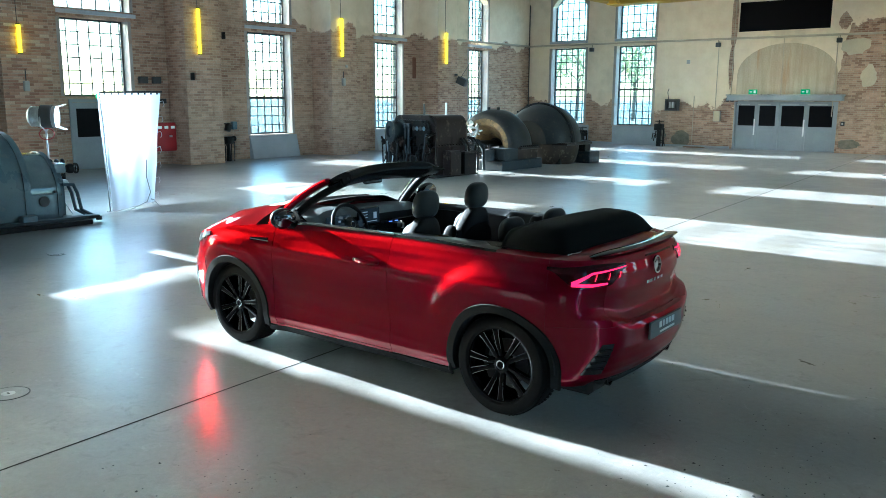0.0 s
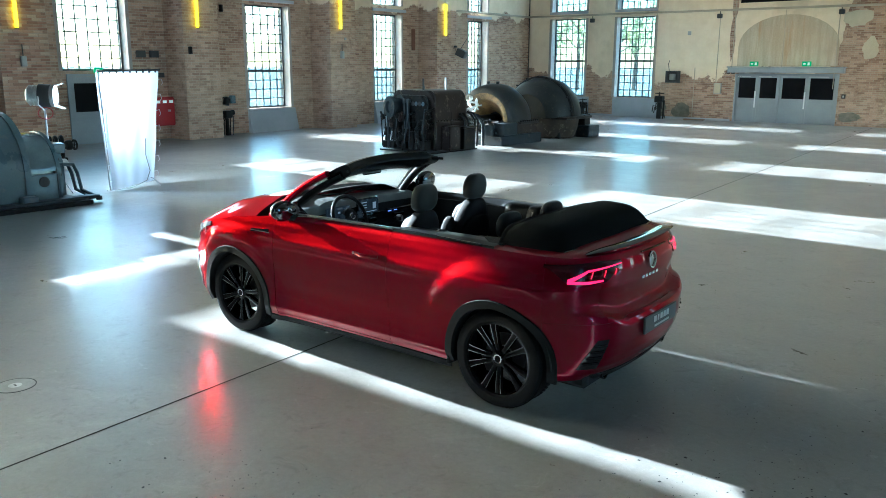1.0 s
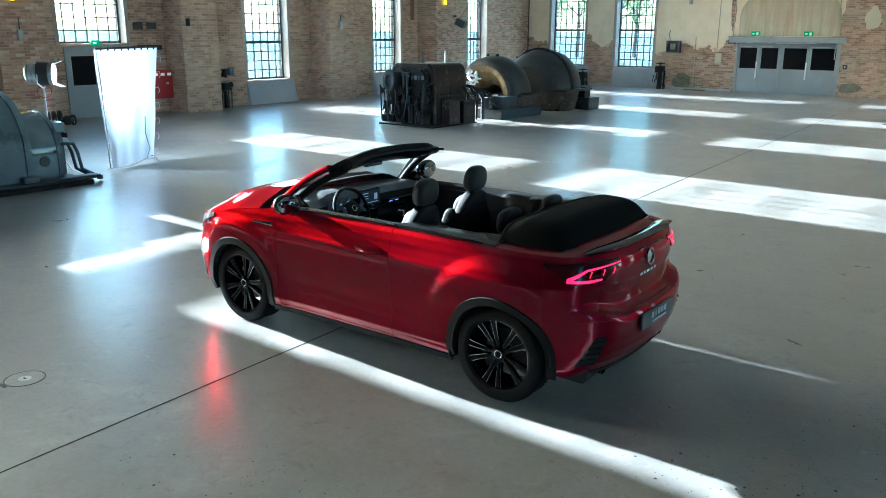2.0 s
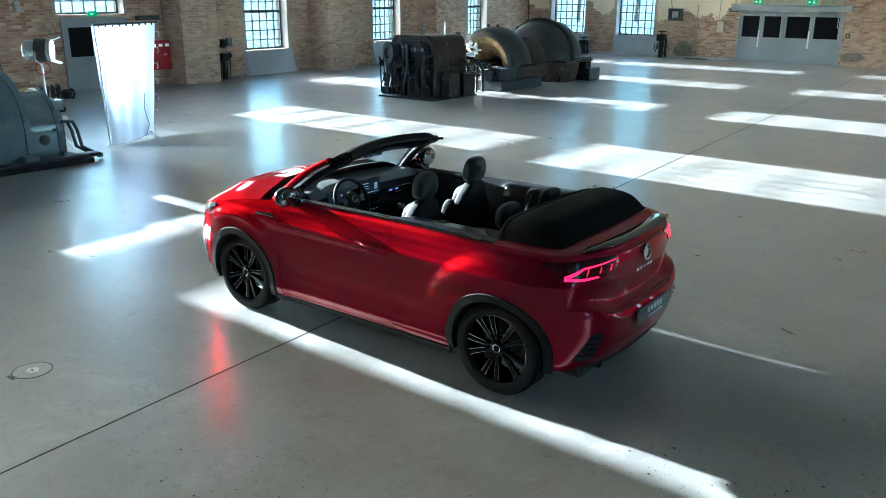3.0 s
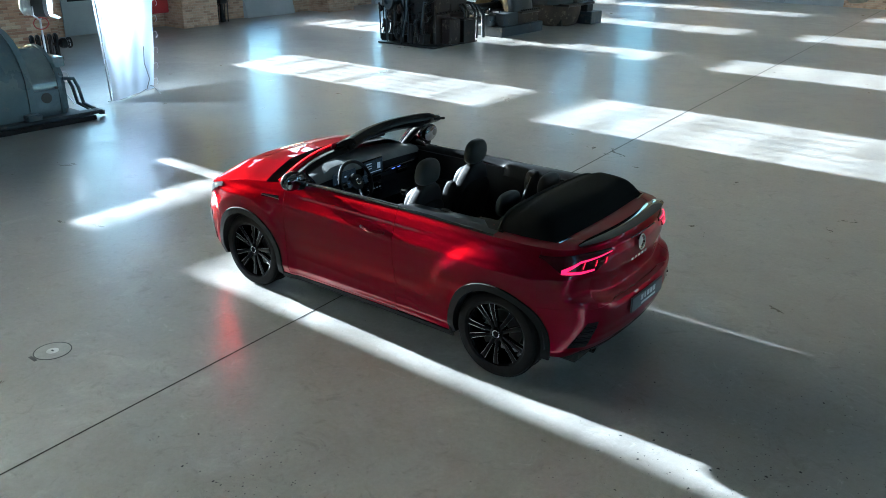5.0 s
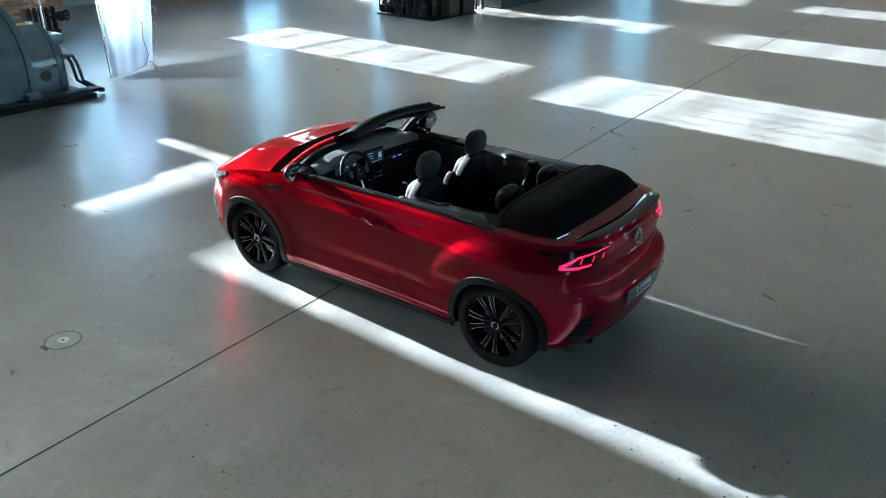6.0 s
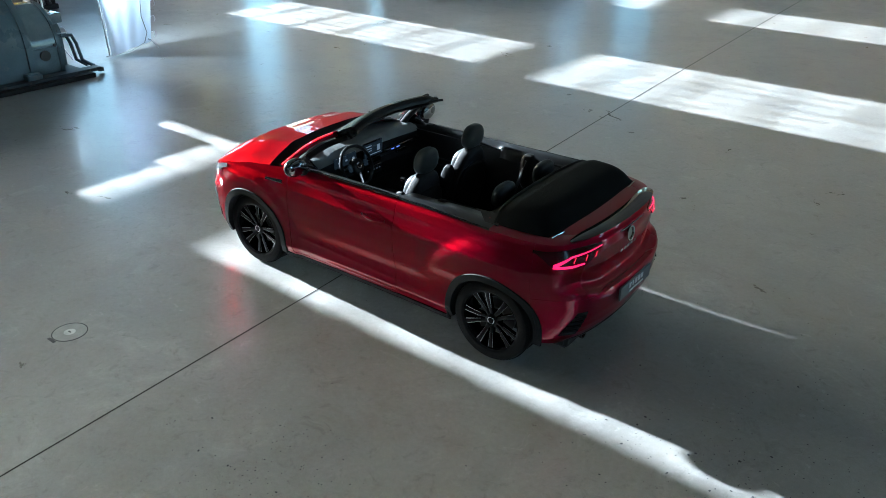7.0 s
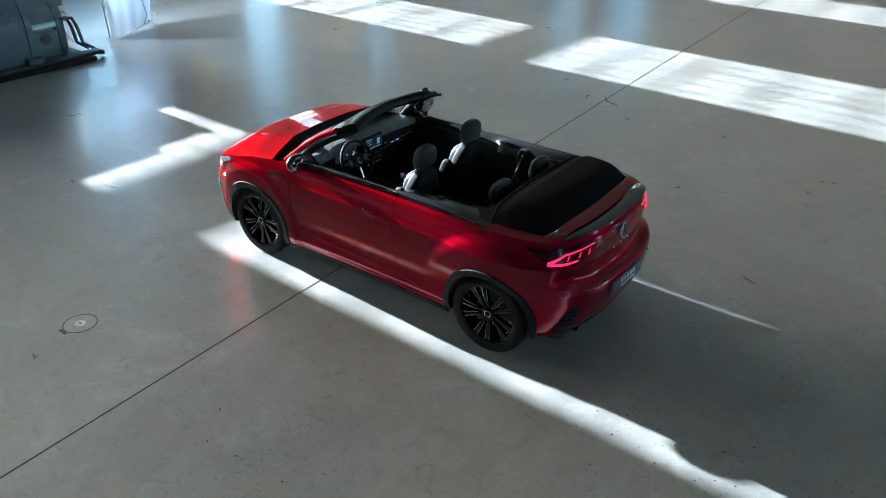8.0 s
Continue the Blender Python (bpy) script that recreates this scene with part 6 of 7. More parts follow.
for x in (-0.12, 0.02):
    part("governor_column", lathe([(0.0, 0.0), (0.075, 0.0), (0.075, 0.05), (0.055, 0.07), (0.055, 0.62), (0.08, 0.64), (0.08, 0.72), (0.0, 0.74)], (x, -0.18, 0.55), (0, 0, 1), n=16), MAT["iron_blue"], tur)
for i in range(4):
    part("gauge", lathe([(0.0, 0.0), (0.052, 0.0), (0.055, 0.02), (0.045, 0.025), (0.0, 0.02)], (0.12 + 0.14 * i, -0.06, 1.16), (0, -1, 0), n=16), MAT["gen_paint"] if i % 2 else MAT["dark"], tur)
rng = random.Random(5)
for i in range(46):
    x, z = rng.uniform(-0.95, 0.85), rng.uniform(0.25, 0.98)
    y = -0.10 - rng.random() * 0.34
    part("valve_rod", tube([(x, 0.12, z + rng.uniform(0, 0.2)), (x + rng.uniform(-0.05, 0.05), y, z + rng.uniform(0.0, 0.12)), (x + rng.uniform(-0.14, 0.14), y - 0.04, rng.uniform(0.03, 0.4))], rng.uniform(0.010, 0.030), 7), MAT["iron"] if i % 4 else MAT["iron_blue"], tur)
for i in range(16):
    x, z = rng.uniform(-0.95, 0.8), rng.uniform(0.06, 0.85)
    r = rng.uniform(0.04, 0.10)
    part("valve_body", lathe([(0.0, 0.0), (r * 0.7, 0.0), (r, 0.03), (r, 0.10), (r * 0.5, 0.14), (r * 0.4, 0.22), (0.0, 0.22)], (x, -0.12 - rng.random() * 0.28, z), (rng.uniform(-0.3, 0.3), -0.4, 1), n=12), MAT["iron"] if i % 3 else MAT["iron_brown"], tur)
for i in range(7):
    x = -0.92 + i * 0.26
    part("valve_chest", box(x, x + 0.15 + 0.06 * rng.random(), -0.36 + 0.1 * rng.random(), -0.02, 0.06, 0.22 + 0.30 * rng.random(), 0.02), MAT["iron"], tur)
for x, y, h, m in ((0.1, 0.5, 0.28, "dark"), (0.35, 1.35, 0.30, "silver"), (-0.2, 0.9, 0.10, "gen_light")):
    part("lubricator", tube([(x, y, 1.46), (x, y, 1.48 + h)], 0.032, 8), MAT[m], tur)
part("coupling_cover", lathe([(0.0, 0.0), (0.26, 0.0), (0.28, 0.05), (0.28, 0.40), (0.20, 0.45), (0.0, 0.45)], (0.0, 1.85, 0.90), (0, 1, 0), n=24), MAT["iron"], tur)
BRIGHT = surface("white_polished_metal", (0.80, 0.81, 0.80), (0.62, 0.63, 0.62), 0.30, 0.5, big=8, relief=0.05)
for i in range(26):
    c = Vector((0.60 + rng.uniform(-0.25, 0.28), 2.12 + rng.uniform(-0.25, 0.45), 1.02 + rng.uniform(-0.14, 0.20)))
    part("bright_linkage", tube([c + Vector((rng.uniform(-0.18, 0.18), rng.uniform(-0.18, 0.18), rng.uniform(-0.10, 0.10))) for _ in range(3)], rng.uniform(0.018, 0.042), 8), BRIGHT, tur, "bright polished linkage")
for y in (1.45, 1.62, 1.98, 2.15):
    part("drain_pipe", tube([(1.05, y, 0.06), (1.08, y, 0.72), (0.9, y, 0.88), (0.5, y, 0.92)], 0.036, 10), MAT["iron"], tur)
part("bent_pipe", tube([(0.6, 2.25, 0.85), (0.95, 2.35, 0.80), (1.12, 2.40, 0.60), (1.12, 2.42, 0.06)], 0.06, 12), MAT["iron_blue"], tur)
part("base_plate", box(-1.0, 1.22, -0.42, 1.95, 0.0, 0.03, 0.008), MAT["iron"], tur)

UP = dict(start=math.pi, turn=math.pi)
DOME = surface("worn_dark_dome", (0.012, 0.015, 0.017), (0.024, 0.025, 0.025), 0.38, 0.1, big=2.6, relief=0.2, wear=(0.050, 0.042, 0.032), spec=0.40)
RIM = surface("flaking_ochre_rim", (0.060, 0.050, 0.038), (0.20, 0.145, 0.065), 0.75, big=5.0, relief=0.4, wear=(0.030, 0.028, 0.026), spec=0.2)
alt = empty("exhaust_casing", pose(-11.49, 15.71, 0) @ Matrix.Diagonal((1, 1, 0.96, 1)), "dark domed iron casing with a rusty ochre inner ring", "turbine casing")
part("bed", box(-1.15, 1.10, -0.85, 1.25, 0.0, 0.30, 0.02), MAT["iron_blue"], alt)
part("bed_block", box(0.50, 1.10, -0.75, -0.05, 0.30, 0.66, 0.02), MAT["iron_blue"], alt)
part("bed_block", box(-1.05, 1.02, 0.05, 1.10, 0.30, 0.608, 0.02), MAT["shell_brown"], alt)
part("dome", lathe([(0.66, -0.40), (0.86, -0.48), (1.02, -0.42), (1.10, -0.25), (1.14, 0.0), (1.12, 0.30), (1.00, 0.55), (0.72, 0.72), (0.0, 0.78)], (0, 0.25, 0.66), (0, 1, 0), n=40, **UP), DOME, alt, "dark iron domed casing", angle=50)
part("inner_ring", lathe([(0.26, 0.10), (0.46, -0.12), (0.58, -0.28), (0.66, -0.395)], (0, 0.25, 0.66), (0, 1, 0), n=36, **UP), MAT["rust"], alt, "rusty ochre inner ring", angle=60)
part("ring_face", lathe([(0.655, -0.405), (0.74, -0.465), (0.86, -0.484)], (0, 0.25, 0.66), (0, 1, 0), n=40, **UP), RIM, alt, "flaking ochre front face", angle=60)
part("inner_back", lathe([(0.0, 0.12), (0.27, 0.10)], (0, 0.25, 0.66), (0, 1, 0), n=24, **UP), MAT["iron"], alt)
part("shaft", tube([(0, -1.0, 0.72), (0, 0.3, 0.72)], 0.14, 16), MAT["iron"], alt)
part("joint_flange", box(-1.22, 1.20, -0.05, 0.95, 0.61, 0.68, 0.015), MAT["iron_brown"], alt)
for k in range(9):
    part("flange_bolt", lathe([(0.0, 0.0), (0.03, 0.0), (0.03, 0.05), (0.0, 0.05)], (1.16, 0.02 + 0.11 * k, 0.68), (0, 0, 1), n=6), MAT["iron"], alt)
for x in (-0.2, 0.15):
    part("top_stud", tube([(x, 0.25, 1.78), (x, 0.25, 1.86)], 0.05, 8), MAT["iron"], alt)
part("pump_unit", lathe([(0.0, 0.0), (0.18, 0.0), (0.20, 0.05), (0.20, 0.30), (0.11, 0.35), (0.0, 0.35)], (0.60, -0.80, 0.30), (0, 0, 1), n=20), MAT["iron_blue"], alt)
for i in range(14):
    c = Vector((rng.uniform(0.1, 0.95), rng.uniform(-0.95, -0.35), rng.uniform(0.35, 0.75)))
    part("pump_pipe", tube([c + Vector((rng.uniform(-0.2, 0.2), rng.uniform(-0.2, 0.2), rng.uniform(-0.15, 0.15))) for _ in range(3)], rng.uniform(0.015, 0.04), 7), MAT["iron_blue"] if i % 2 else MAT["iron"], alt)

ged = empty("generator_dome", pose(-11.43, 18.63, 0), "large dark rounded generator housing on a brown lower shell", "generator")
part("housing", lathe([(0.70, -0.95), (0.95, -0.82), (1.14, -0.50), (1.24, 0.0), (1.16, 0.45), (0.95, 0.78), (0.55, 0.98), (0.0, 1.05)], (0, 0, 0.66), (0, 1, 0), n=40, **UP), DOME, ged, "dark iron domed housing", angle=50)
part("face", lathe([(0.0, -0.90), (0.66, -0.94), (0.705, -0.955)], (0, 0, 0.66), (0, 1, 0), n=32, **UP), MAT["iron"], ged)
part("rib", lathe([(1.205, -0.26), (1.265, -0.24), (1.27, -0.14), (1.225, -0.12)], (0, 0, 0.66), (0, 1, 0), n=40, **UP), MAT["iron"], ged)
for k in range(9):
    a = math.pi * (k + 0.5) / 9
    part("rib_bolt", lathe([(0.0, 0.0), (0.03, 0.0), (0.03, 0.04), (0.0, 0.04)], (1.25 * math.cos(a), -0.30, 0.66 + 1.25 * math.sin(a)), (0, -1, 0), n=6), MAT["iron"], ged)
part("joint_flange", box(-1.36, 1.34, -0.75, 0.85, 0.61, 0.69, 0.015), MAT["iron_brown"], ged)
shell = lathe([(0.0, -0.78), (0.62, -0.75), (0.95, -0.60), (1.16, -0.30), (1.22, 0.0), (1.16, 0.32), (0.90, 0.65), (0.0, 0.70)], (0, 0, 0.615), (0, 1, 0), n=28, start=0.0, turn=math.pi)
for v in shell.verts:
    v.co.z = max(v.co.z, 0.0)
part("lower_shell", shell, MAT["shell_brown"], ged, "rust-brown lower shell")
part("shell_foot", box(-0.9, 0.95, -0.5, 0.6, 0.0, 0.35, 0.03), MAT["iron"], ged)
part("pedestal", box(0.55, 1.42, 0.55, 1.22, 0.0, 0.38, 0.02), MAT["iron_blue"], ged)
part("pedestal_step", box(0.55, 1.25, 0.55, 0.92, 0.38, 0.72, 0.02), MAT["iron"], ged)
part("stub_rod", tube([(0.9, 0.86, 0.70), (0.9, 0.86, 1.12)], 0.02, 6), MAT["iron"], ged)

# ---- fixtures along the walls ----
fire = empty("fire_cabinet", pose(X_WALL + 0.004, 10.02, 0.42), "red metal fire hose cabinet on the brick wall", "fire cabinet")
part("cabinet", box(0.0, 0.26, -0.46, 0.40, 0.0, 0.86, 0.01), MAT["red_paint"], fire)
part("door", box(0.262, 0.285, -0.45, 0.39, 0.03, 0.83, 0.006), MAT["red_paint"], fire)
part("latch", box(0.286, 0.31, 0.02, 0.12, 0.42, 0.48, 0.006), MAT["silver"], fire)
for i in range(3):
    part("notice_bar", box(0.2855, 0.288, -0.35 + 0.22 * i, -0.22 + 0.22 * i, 0.68, 0.76), MAT["sign_white"], fire)


def wall_box(name, x, y, z, dx, dy, dz, mat, label, category, extra=()):
    o = empty(name, pose(x, y, z), label, category)
    part("case", box(0.0, dx, -dy / 2, dy / 2, 0.0, dz, 0.012), mat, o)
    part("lid", box(dx + 0.001, dx + 0.012, -dy / 2 + 0.02, dy / 2 - 0.02, 0.02, dz - 0.02, 0.004), mat, o)
    for p in extra:
        part("cable", tube(p, 0.014, 6), MAT["dark"], o)
    return o


wall_box("junction_box", X_WALL + 0.004, 9.42, 2.45, 0.10, 0.28, 0.20, MAT["dark"], "small dark junction box on brick", "junction box")
wall_box("junction_box", X_WALL + 0.004, 9.86, 2.45, 0.10, 0.28, 0.20, MAT["dark"], "small dark junction box on brick", "junction box")
wall_box("cable_tray", X_WALL + 0.004, 9.75, 1.86, 0.12, 0.75, 0.14, MAT["dark"], "short dark cable tray on brick", "cable tray")
wall_box("grey_switch_box", X_PIER + 0.004, 5.55, 2.18, 0.09, 0.14, 0.26, MAT["grey_box"], "grey switch box on the brick pier", "switch box", [[(0.04, 0, 0.26), (0.04, 0, 0.55)]])
wall_box("grey_switch_box", X_PIER + 0.004, 16.72, 2.48, 0.09, 0.14, 0.26, MAT["grey_box"], "grey switch box on the brick pier", "switch box", [[(0.04, 0, 0.26), (0.04, 0, 0.50)]])
wall_box("sensor", X_PIER + 0.004, 16.9, 3.12, 0.05, 0.09, 0.09, MAT["grey_box"], "tiny white sensor on the brick pier", "sensor")
wall_box("iron_plate", X_WALL + 0.004, 21.75, 2.85, 0.03, 0.22, 0.85, surface("rusty_plate", (0.20, 0.09, 0.05), (0.14, 0.06, 0.04), 0.8), "rusty upright iron plate on the wall", "wall plate")
for y0 in (10.5, 13.0 - 0.6):
    for d in (0.0,):
        wall_box("insulator", X_WALL + 0.004 if y0 > 12 else X_PIER + 0.004, y0 - 0.05, 2.55 + (y0 > 12) * 1.35, 0.12, 0.08, 0.22, MAT["iron"], "rusty iron wall bracket", "bracket")
wall_box("insulator", X_WALL + 0.304, 11.75, 3.75, 0.10, 0.08, 0.24, MAT["iron"], "rusty iron wall bracket", "bracket")

valve = empty("valve_stand", pose(X_WALL + 0.42, 12.10, 0), "dark iron valve stand with a motor on top", "valve")
part("post", tube([(0, 0, 0.0), (0, 0, 0.62)], [0.075, 0.05], 10), MAT["iron"], valve)
part("gearbox", box(-0.12, 0.14, -0.13, 0.13, 0.56, 0.80, 0.04, seg=2), MAT["iron"], valve)
part("side_valve", lathe([(0.0, 0.0), (0.07, 0.0), (0.09, 0.03), (0.09, 0.12), (0.05, 0.16), (0.0, 0.16)], (0.02, 0.12, 0.72), (0, 1, 0.1), n=14), MAT["iron"], valve)
part("motor", lathe([(0.0, -0.13), (0.10, -0.13), (0.11, 0.08), (0.06, 0.13), (0.0, 0.13)], (0.05, -0.02, 1.10), (0, 0.3, 1), n=16), MAT["iron"], valve)
part("terminal_box", box(-0.02, 0.14, 0.12, 0.28, 1.02, 1.28, 0.03, seg=2), MAT["gen_paint"], valve)
part("bracket", tube([(-0.3, 0.1, 1.2), (0.05, 0.12, 1.2)], 0.02, 8), MAT["iron"], valve)
for k in range(5):
    part("riser", tube([(0.04 * k - 0.08, -0.20 + 0.09 * k, 0.0), (0.03 * k - 0.06, -0.20 + 0.10 * k, 0.42 + 0.05 * k), (0.03, -0.05 + 0.04 * k, 0.66)], 0.018, 6), MAT["iron"] if k % 2 else MAT["iron_brown"], valve)
tap = empty("tap_stand", pose(X_WALL + 0.35, 11.35, 0), "small white tap stand at the wall's foot", "tap")
part("pipe", tube([(0, 0, 0.0), (0, 0, 0.38), (0.05, 0.08, 0.42)], 0.018, 8), MAT["galv"], tap)
part("wheel", lathe([(0.05, -0.01), (0.07, -0.01), (0.07, 0.01), (0.05, 0.01), (0.05, -0.01)], (0.05, 0.12, 0.18), (1, 0, 0), n=16), MAT["silver"], tap)

flood = empty("floodlight", pose(X_PIER + 0.05, 23.2, 2.70), "black floodlight hung on the pier", "floodlight")
part("bracket", box(-0.045, 0.10, -0.03, 0.03, 0.28, 0.36, 0.01), MAT["dark"], flood)
hd = box(0.0, 0.40, -0.22, 0.22, -0.14, 0.16, 0.03, seg=2)
bmesh.ops.transform(hd, matrix=pose(0.1, 0.05, 0.12, 0, 25, 20), verts=hd.verts)
part("head", hd, MAT["dark"], flood)
part("cable", tube([(0.2, 0.1, 0.2), (0.3, 0.6, 0.8), (0.15, 1.1, 1.5)], 0.012, 6), MAT["dark"], flood)
part("fuse_box", box(-0.045, 0.1, 0.15, 0.33, -1.9, -1.6, 0.01), MAT["dark"], flood)

# end wall
meter = empty("meter_box", pose(-12.15, Y_FAR - 0.004, 1.55), "dark open meter box on the end wall", "meter box")
part("case", pierced(1, -0.20, -0.0, (-0.30, 0.30), (0.0, 0.50), [(-0.22, 0.22, 0.08, 0.42)]), MAT["dark"], meter, smooth=False)
part("back", box(-0.29, 0.29, -0.05, -0.02, 0.02, 0.48), MAT["dark"], meter)
for x in (-0.12, 0.02):
    part("dial", box(x, x + 0.10, -0.19, -0.05, 0.12, 0.38, 0.01), MAT["grey_box"], meter)
part("cable", tube([(-0.2, -0.05, 0.5), (-0.25, -0.06, 0.8), (-0.2, -0.06, 0.95)], 0.015, 6), MAT["dark"], meter)
wall_b = empty("white_cabinet", pose(-10.15, Y_FAR - 0.004, 1.12), "small pale wall cabinet", "wall cabinet")
part("case", box(-0.15, 0.15, -0.09, 0.0, 0.0, 0.45, 0.01), MAT["grey_box"], wall_b)
part("lid", box(-0.13, 0.13, -0.10, -0.091, 0.02, 0.43, 0.004), MAT["plaster"], wall_b)
for x, z in ((-9.75, 1.95), (-9.55, 1.95), (-11.55, 3.55), (-5.2, 1.05)):
    b = empty("switch", pose(x, Y_FAR - 0.004, z), "small dark switch on the end wall", "switch", "wall switches")
    part("plate", box(-0.07, 0.07, -0.06, 0.0, 0.0, 0.16, 0.008), MAT["dark"] if z < 3 else MAT["grey_box"], b)
    part("rocker", box(-0.03, 0.03, -0.075, -0.061, 0.04, 0.12, 0.004), MAT["grey_box"], b)
for x in (-16.2, -10.25, -5.55):
    b = empty("pipe_clamp", pose(x, Y_FAR - 0.03, 4.36), "black spotlight clamped under the pipe", "spotlight", "pipe spotlights")
    part("head", box(-0.09, 0.09, -0.20, -0.02, -0.16, 0.02, 0.02), MAT["dark"], b)
    part("arm", tube([(0, -0.08, 0.0), (0, -0.08, 0.14)], 0.015, 6), MAT["dark"], b)
for x, h in ((-12.55, 1.0), (-16.35, 0.62)):
    st_ = empty("valve_stand", pose(x, Y_FAR - 0.45, 0), "dark iron valve pillar by the end wall", "valve", "end wall valves")
    part("post", tube([(0, 0, 0.0), (0, 0, h)], [0.11, 0.07], 10), MAT["iron"], st_)
    part("gearbox", box(-0.18, 0.18, -0.16, 0.16, h - 0.30, h - 0.02, 0.03), MAT["iron"], st_)
    part("handwheel", lathe([(0.16, 0.0), (0.20, 0.0), (0.20, 0.03), (0.16, 0.03), (0.16, 0.0)], (0, 0, h + 0.08), (0, 0, 1), n=18), MAT["iron"], st_)
    part("spindle", tube([(0, 0, h), (0, 0, h + 0.15)], 0.025, 8), MAT["iron"], st_)
    part("side_pipe", tube([(0.2, 0, 0.0), (0.22, 0, h * 0.8)], 0.04, 8), MAT["iron"], st_)
    for k in range(7):
        a = 0.9 * k
        part("branch_pipe", tube([(0.1 * math.cos(a), 0.1 * math.sin(a), 0.15 * h + 0.09 * k * h), (0.26 * math.cos(a), 0.2 * math.sin(a), 0.18 * h + 0.10 * k * h), (0.30 * math.cos(a), 0.2 * math.sin(a), 0.02 + 0.07 * k)], 0.022, 6), MAT["iron"] if k % 3 else MAT["iron_brown"], st_)
plank = part("plank", box(-11.4, -10.5, Y_FAR - 0.5, Y_FAR - 0.3, 0.0, 0.05, 0.008), surface("old_board", (0.22, 0.15, 0.09), (0.16, 0.11, 0.07), 0.8))
tagged(plank, "weathered board lying along the wall", "board")

# black flag on a stand near the end wall
flag = empty("flag_stand", pose(-1.55, 20.6, 0), "black cloth flag and pale drape on a stand", "flag stand")
part("mast", tube([(0, 0, 0.0), (0, 0, 1.72)], 0.02, 8), MAT["dark"], flag)
part("cross_arm", tube([(-0.22, -0.1, 1.70), (0.9, 0.4, 1.72)], 0.025, 8), MAT["dark"], flag)
part("drape", thicken(grid(lambda u, v: Vector((-0.05 + 0.9 * u + 0.02 * math.sin(u * 30), -0.04 + 0.4 * u + 0.03 * math.sin(u * 22), 0.75 + 0.95 * v)), spread(0, 1, 30), spread(0, 1, 6)), 0.006), MAT["dark"], flag)
part("lower_drape", thicken(grid(lambda u, v: Vector((-0.12 + 0.9 * u + 0.02 * math.sin(u * 30), -0.06 + 0.4 * u + 0.03 * math.sin(u * 22), 0.02 + 0.73 * v)), spread(0, 1, 30), spread(0, 1, 6)), 0.006), MAT["grey_box"], flag)
part("foot", lathe([(0.0, 0.0), (0.25, 0.0), (0.25, 0.02), (0.0, 0.03)], (0, 0, 0), n=20), MAT["dark"], flag)

# bridge crane under the ceiling at the far end
crane = empty("bridge_crane", pose(0, 27.0, 5.80), "yellow bridge crane girder high under the ceiling", "crane")
part("girder", box(-13.6, 12.0, -0.25, 0.25, 0.06, 0.75, 0.02), MAT["crane"], crane)
part("bottom_flange", box(-13.6, 12.0, -0.40, 0.40, 0.0, 0.055, 0.01), MAT["crane"], crane)
part("walkway", box(-13.2, 12.0, -1.6, -0.6, 0.30, 0.36, 0.01), MAT["crane"], crane)
for x in spread(-13.0, 11.5, 14):
    part("walkway_bracket", tube([(x, -0.4, 0.04), (x, -1.5, 0.30)], 0.03, 6), MAT["crane"], crane)
part("end_carriage", box(-14.1, -13.6, -1.2, 1.2, 0.15, 0.65, 0.02), MAT["crane"], crane)
part("crane_cable", tube([(-16.5, -0.2, 1.2), (-14.0, -0.2, 0.5)], 0.02, 6), MAT["dark"], crane)
part("hanger", tube([(-13.85, 0, 0.65), (-13.85, 0, 3.2)], 0.06, 8), MAT["crane"], crane)
part("hanger", tube([(11.5, 0, 0.75), (11.5, 0, 3.2)], 0.06, 8), MAT["crane"], crane)

# ---- the floor near the car ----
dr = empty("floor_drain", pose(-2.85, -1.85, 0.0), "round iron inspection cover set in the concrete floor", "drain cover")
part("ring", lathe([(0.132, 0.0), (0.132, 0.003), (0.140, 0.003), (0.140, 0.0)], n=40), MAT["dark"], dr)
part("cover", lathe([(0.0, 0.003), (0.130, 0.003), (0.130, 0.0)], n=40), surface("worn_cover", (0.30, 0.298, 0.29), (0.24, 0.238, 0.23), 0.4, 0.0, big=9), dr)
part("inner_ring", lathe([(0.0, 0.0035), (0.046, 0.0035), (0.046, 0.0)], n=28), MAT["silver"], dr, "pale metal centre plate")
part("key_plate", box(-0.016, 0.016, -0.006, 0.006, 0.0036, 0.0056), MAT["dark"], dr)
part("broken_edge", prism([(-0.05, 0.0), (0.05, 0.0), (0.02, 0.003), (-0.03, 0.003)], 1, -0.168, -0.142), MAT["dark"], dr)

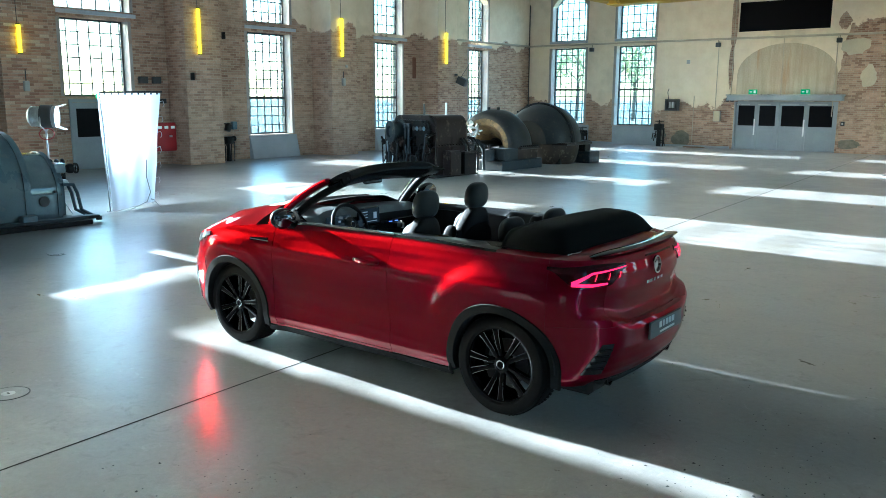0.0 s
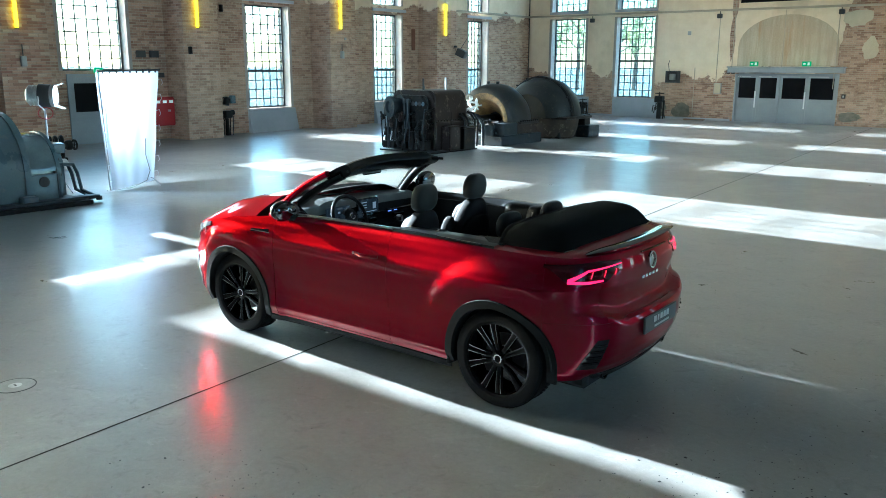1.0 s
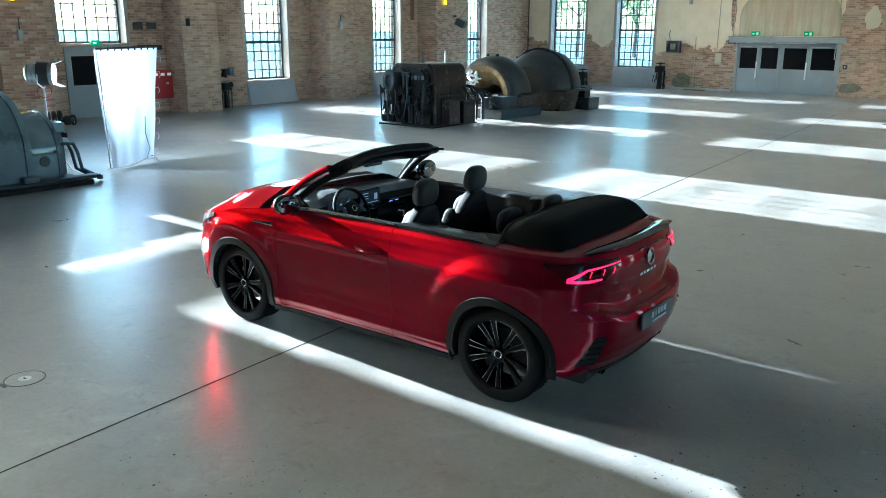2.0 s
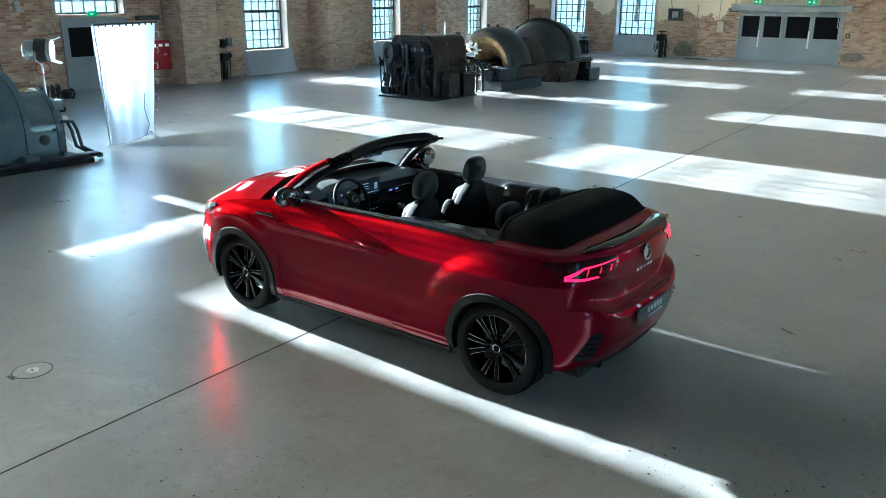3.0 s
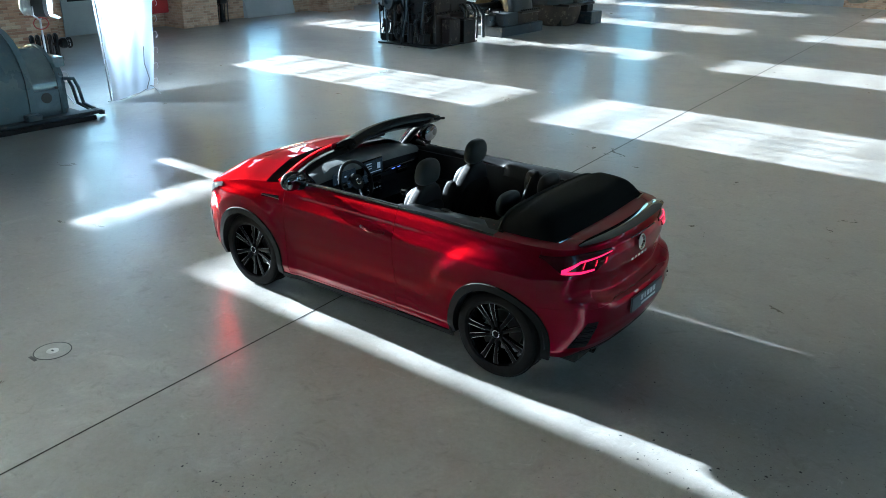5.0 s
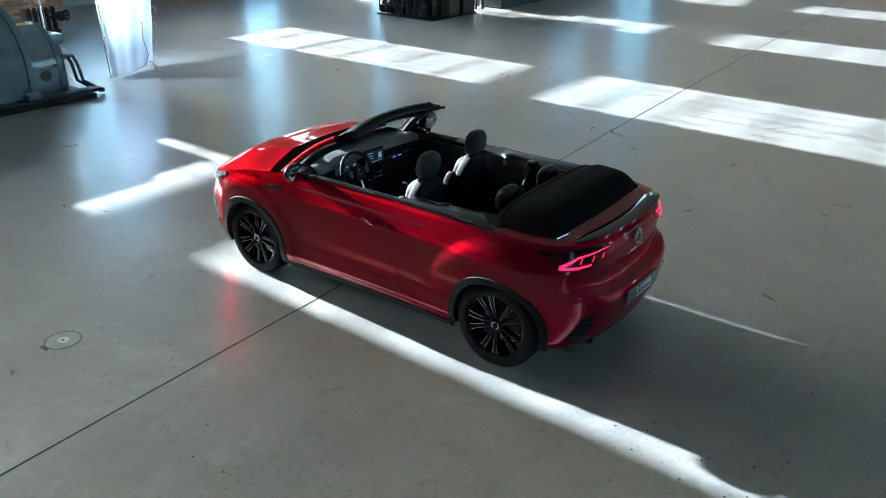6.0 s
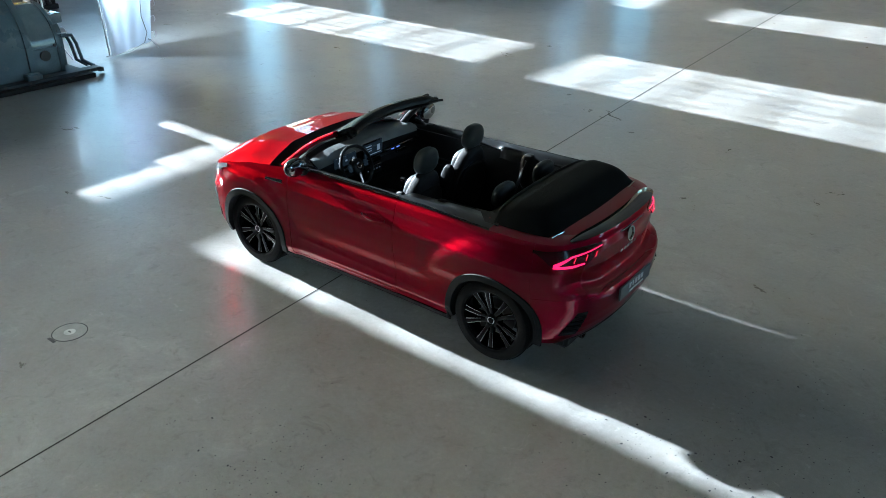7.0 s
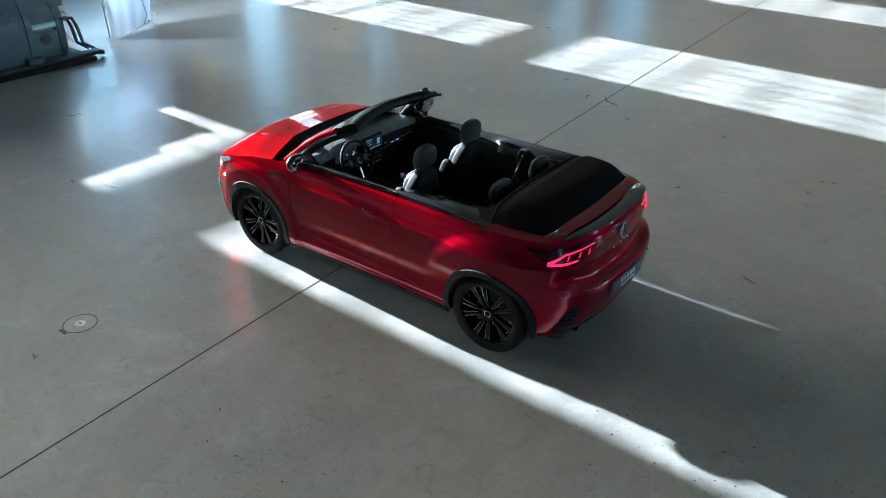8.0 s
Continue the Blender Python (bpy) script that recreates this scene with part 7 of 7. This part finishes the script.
# crumbs of dirt and grit lying on the concrete
rg = random.Random(77)
grit = bmesh.new()
for k in range(520):
    if k < 260:
        x, y = 2.0 + rg.gauss(0, 0.55), -0.15 + rg.gauss(0, 0.45)
    elif k < 400:
        x, y = 1.9 + rg.gauss(0, 0.9), 0.9 + rg.gauss(0, 0.5)
    else:
        x, y = -0.35 + rg.gauss(0, 0.35), -1.85 + rg.gauss(0, 0.30)
    r = rg.uniform(0.0015, 0.0045) * (1.8 if rg.random() < 0.08 else 1.0)
    a = rg.uniform(0, 6.28)
    ca, sa = math.cos(a) * r, math.sin(a) * r
    base = [grit.verts.new((x + p * ca * 1.4 - q * sa, y + p * sa * 1.4 + q * ca, 0.0)) for p, q in ((-1, -1), (1, -0.7), (0.8, 1), (-0.9, 0.8))]
    top = grit.verts.new((x, y, r * 0.9))
    for i in range(4):
        grit.faces.new((base[i], base[(i + 1) % 4], top))
tagged(part("floor_grit", grit, MAT["dark"], smooth=False), "scattered dark crumbs of grit on concrete", "grit", kind="stuff")

# ---- single bricks standing proud on the pier nearest the door ----
def brick_material():
    m, n, l, p = nodes_of("single_brick")
    info = n.new("ShaderNodeObjectInfo")
    col = ramp(n, l, info.outputs["Random"], [(0.0, (0.27, 0.14, 0.095)), (0.45, (0.42, 0.25, 0.17)), (0.8, (0.50, 0.34, 0.24)), (1.0, (0.55, 0.43, 0.31))])
    col = mixc(n, l, 0.5, col, ramp(n, l, noise_tex(n, l, coords(n), 38, 6, 0.7), [(0.3, (0.28, 0.28, 0.28)), (0.7, (0.72, 0.72, 0.72))]), "OVERLAY")
    l.new(col, p.inputs["Base Color"])
    p.inputs["Roughness"].default_value = 0.9
    bump(n, l, p, noise_tex(n, l, coords(n), 90, 4), 0.3, 0.003)
    return m


BRICK = brick_material()
rb = random.Random(21)
brick_shapes = []
for k in range(4):
    w, h = 0.120 - 0.003 * rb.random(), 0.0345 - 0.002 * rb.random()
    brick_shapes.append(mesh_of("brick", box(0.0, 0.008 + 0.005 * rb.random(), -w, w, -h, h), BRICK, False))
pier = [o for o in scene.objects if o.name.startswith("pier") and not o.name.startswith("pier_step")][1]
for j in range(54):
    for i in range(5):
        y = 5.0 + 0.127 + 0.25 * i + (0.125 if j % 2 else 0.0)
        if y + 0.12 > 6.25:
            continue
        o = new("brick", brick_shapes[rb.randrange(4)])
        o.parent = pier
        o.location = (X_PIER + 0.0005, y, 0.04 + 0.077 * j)
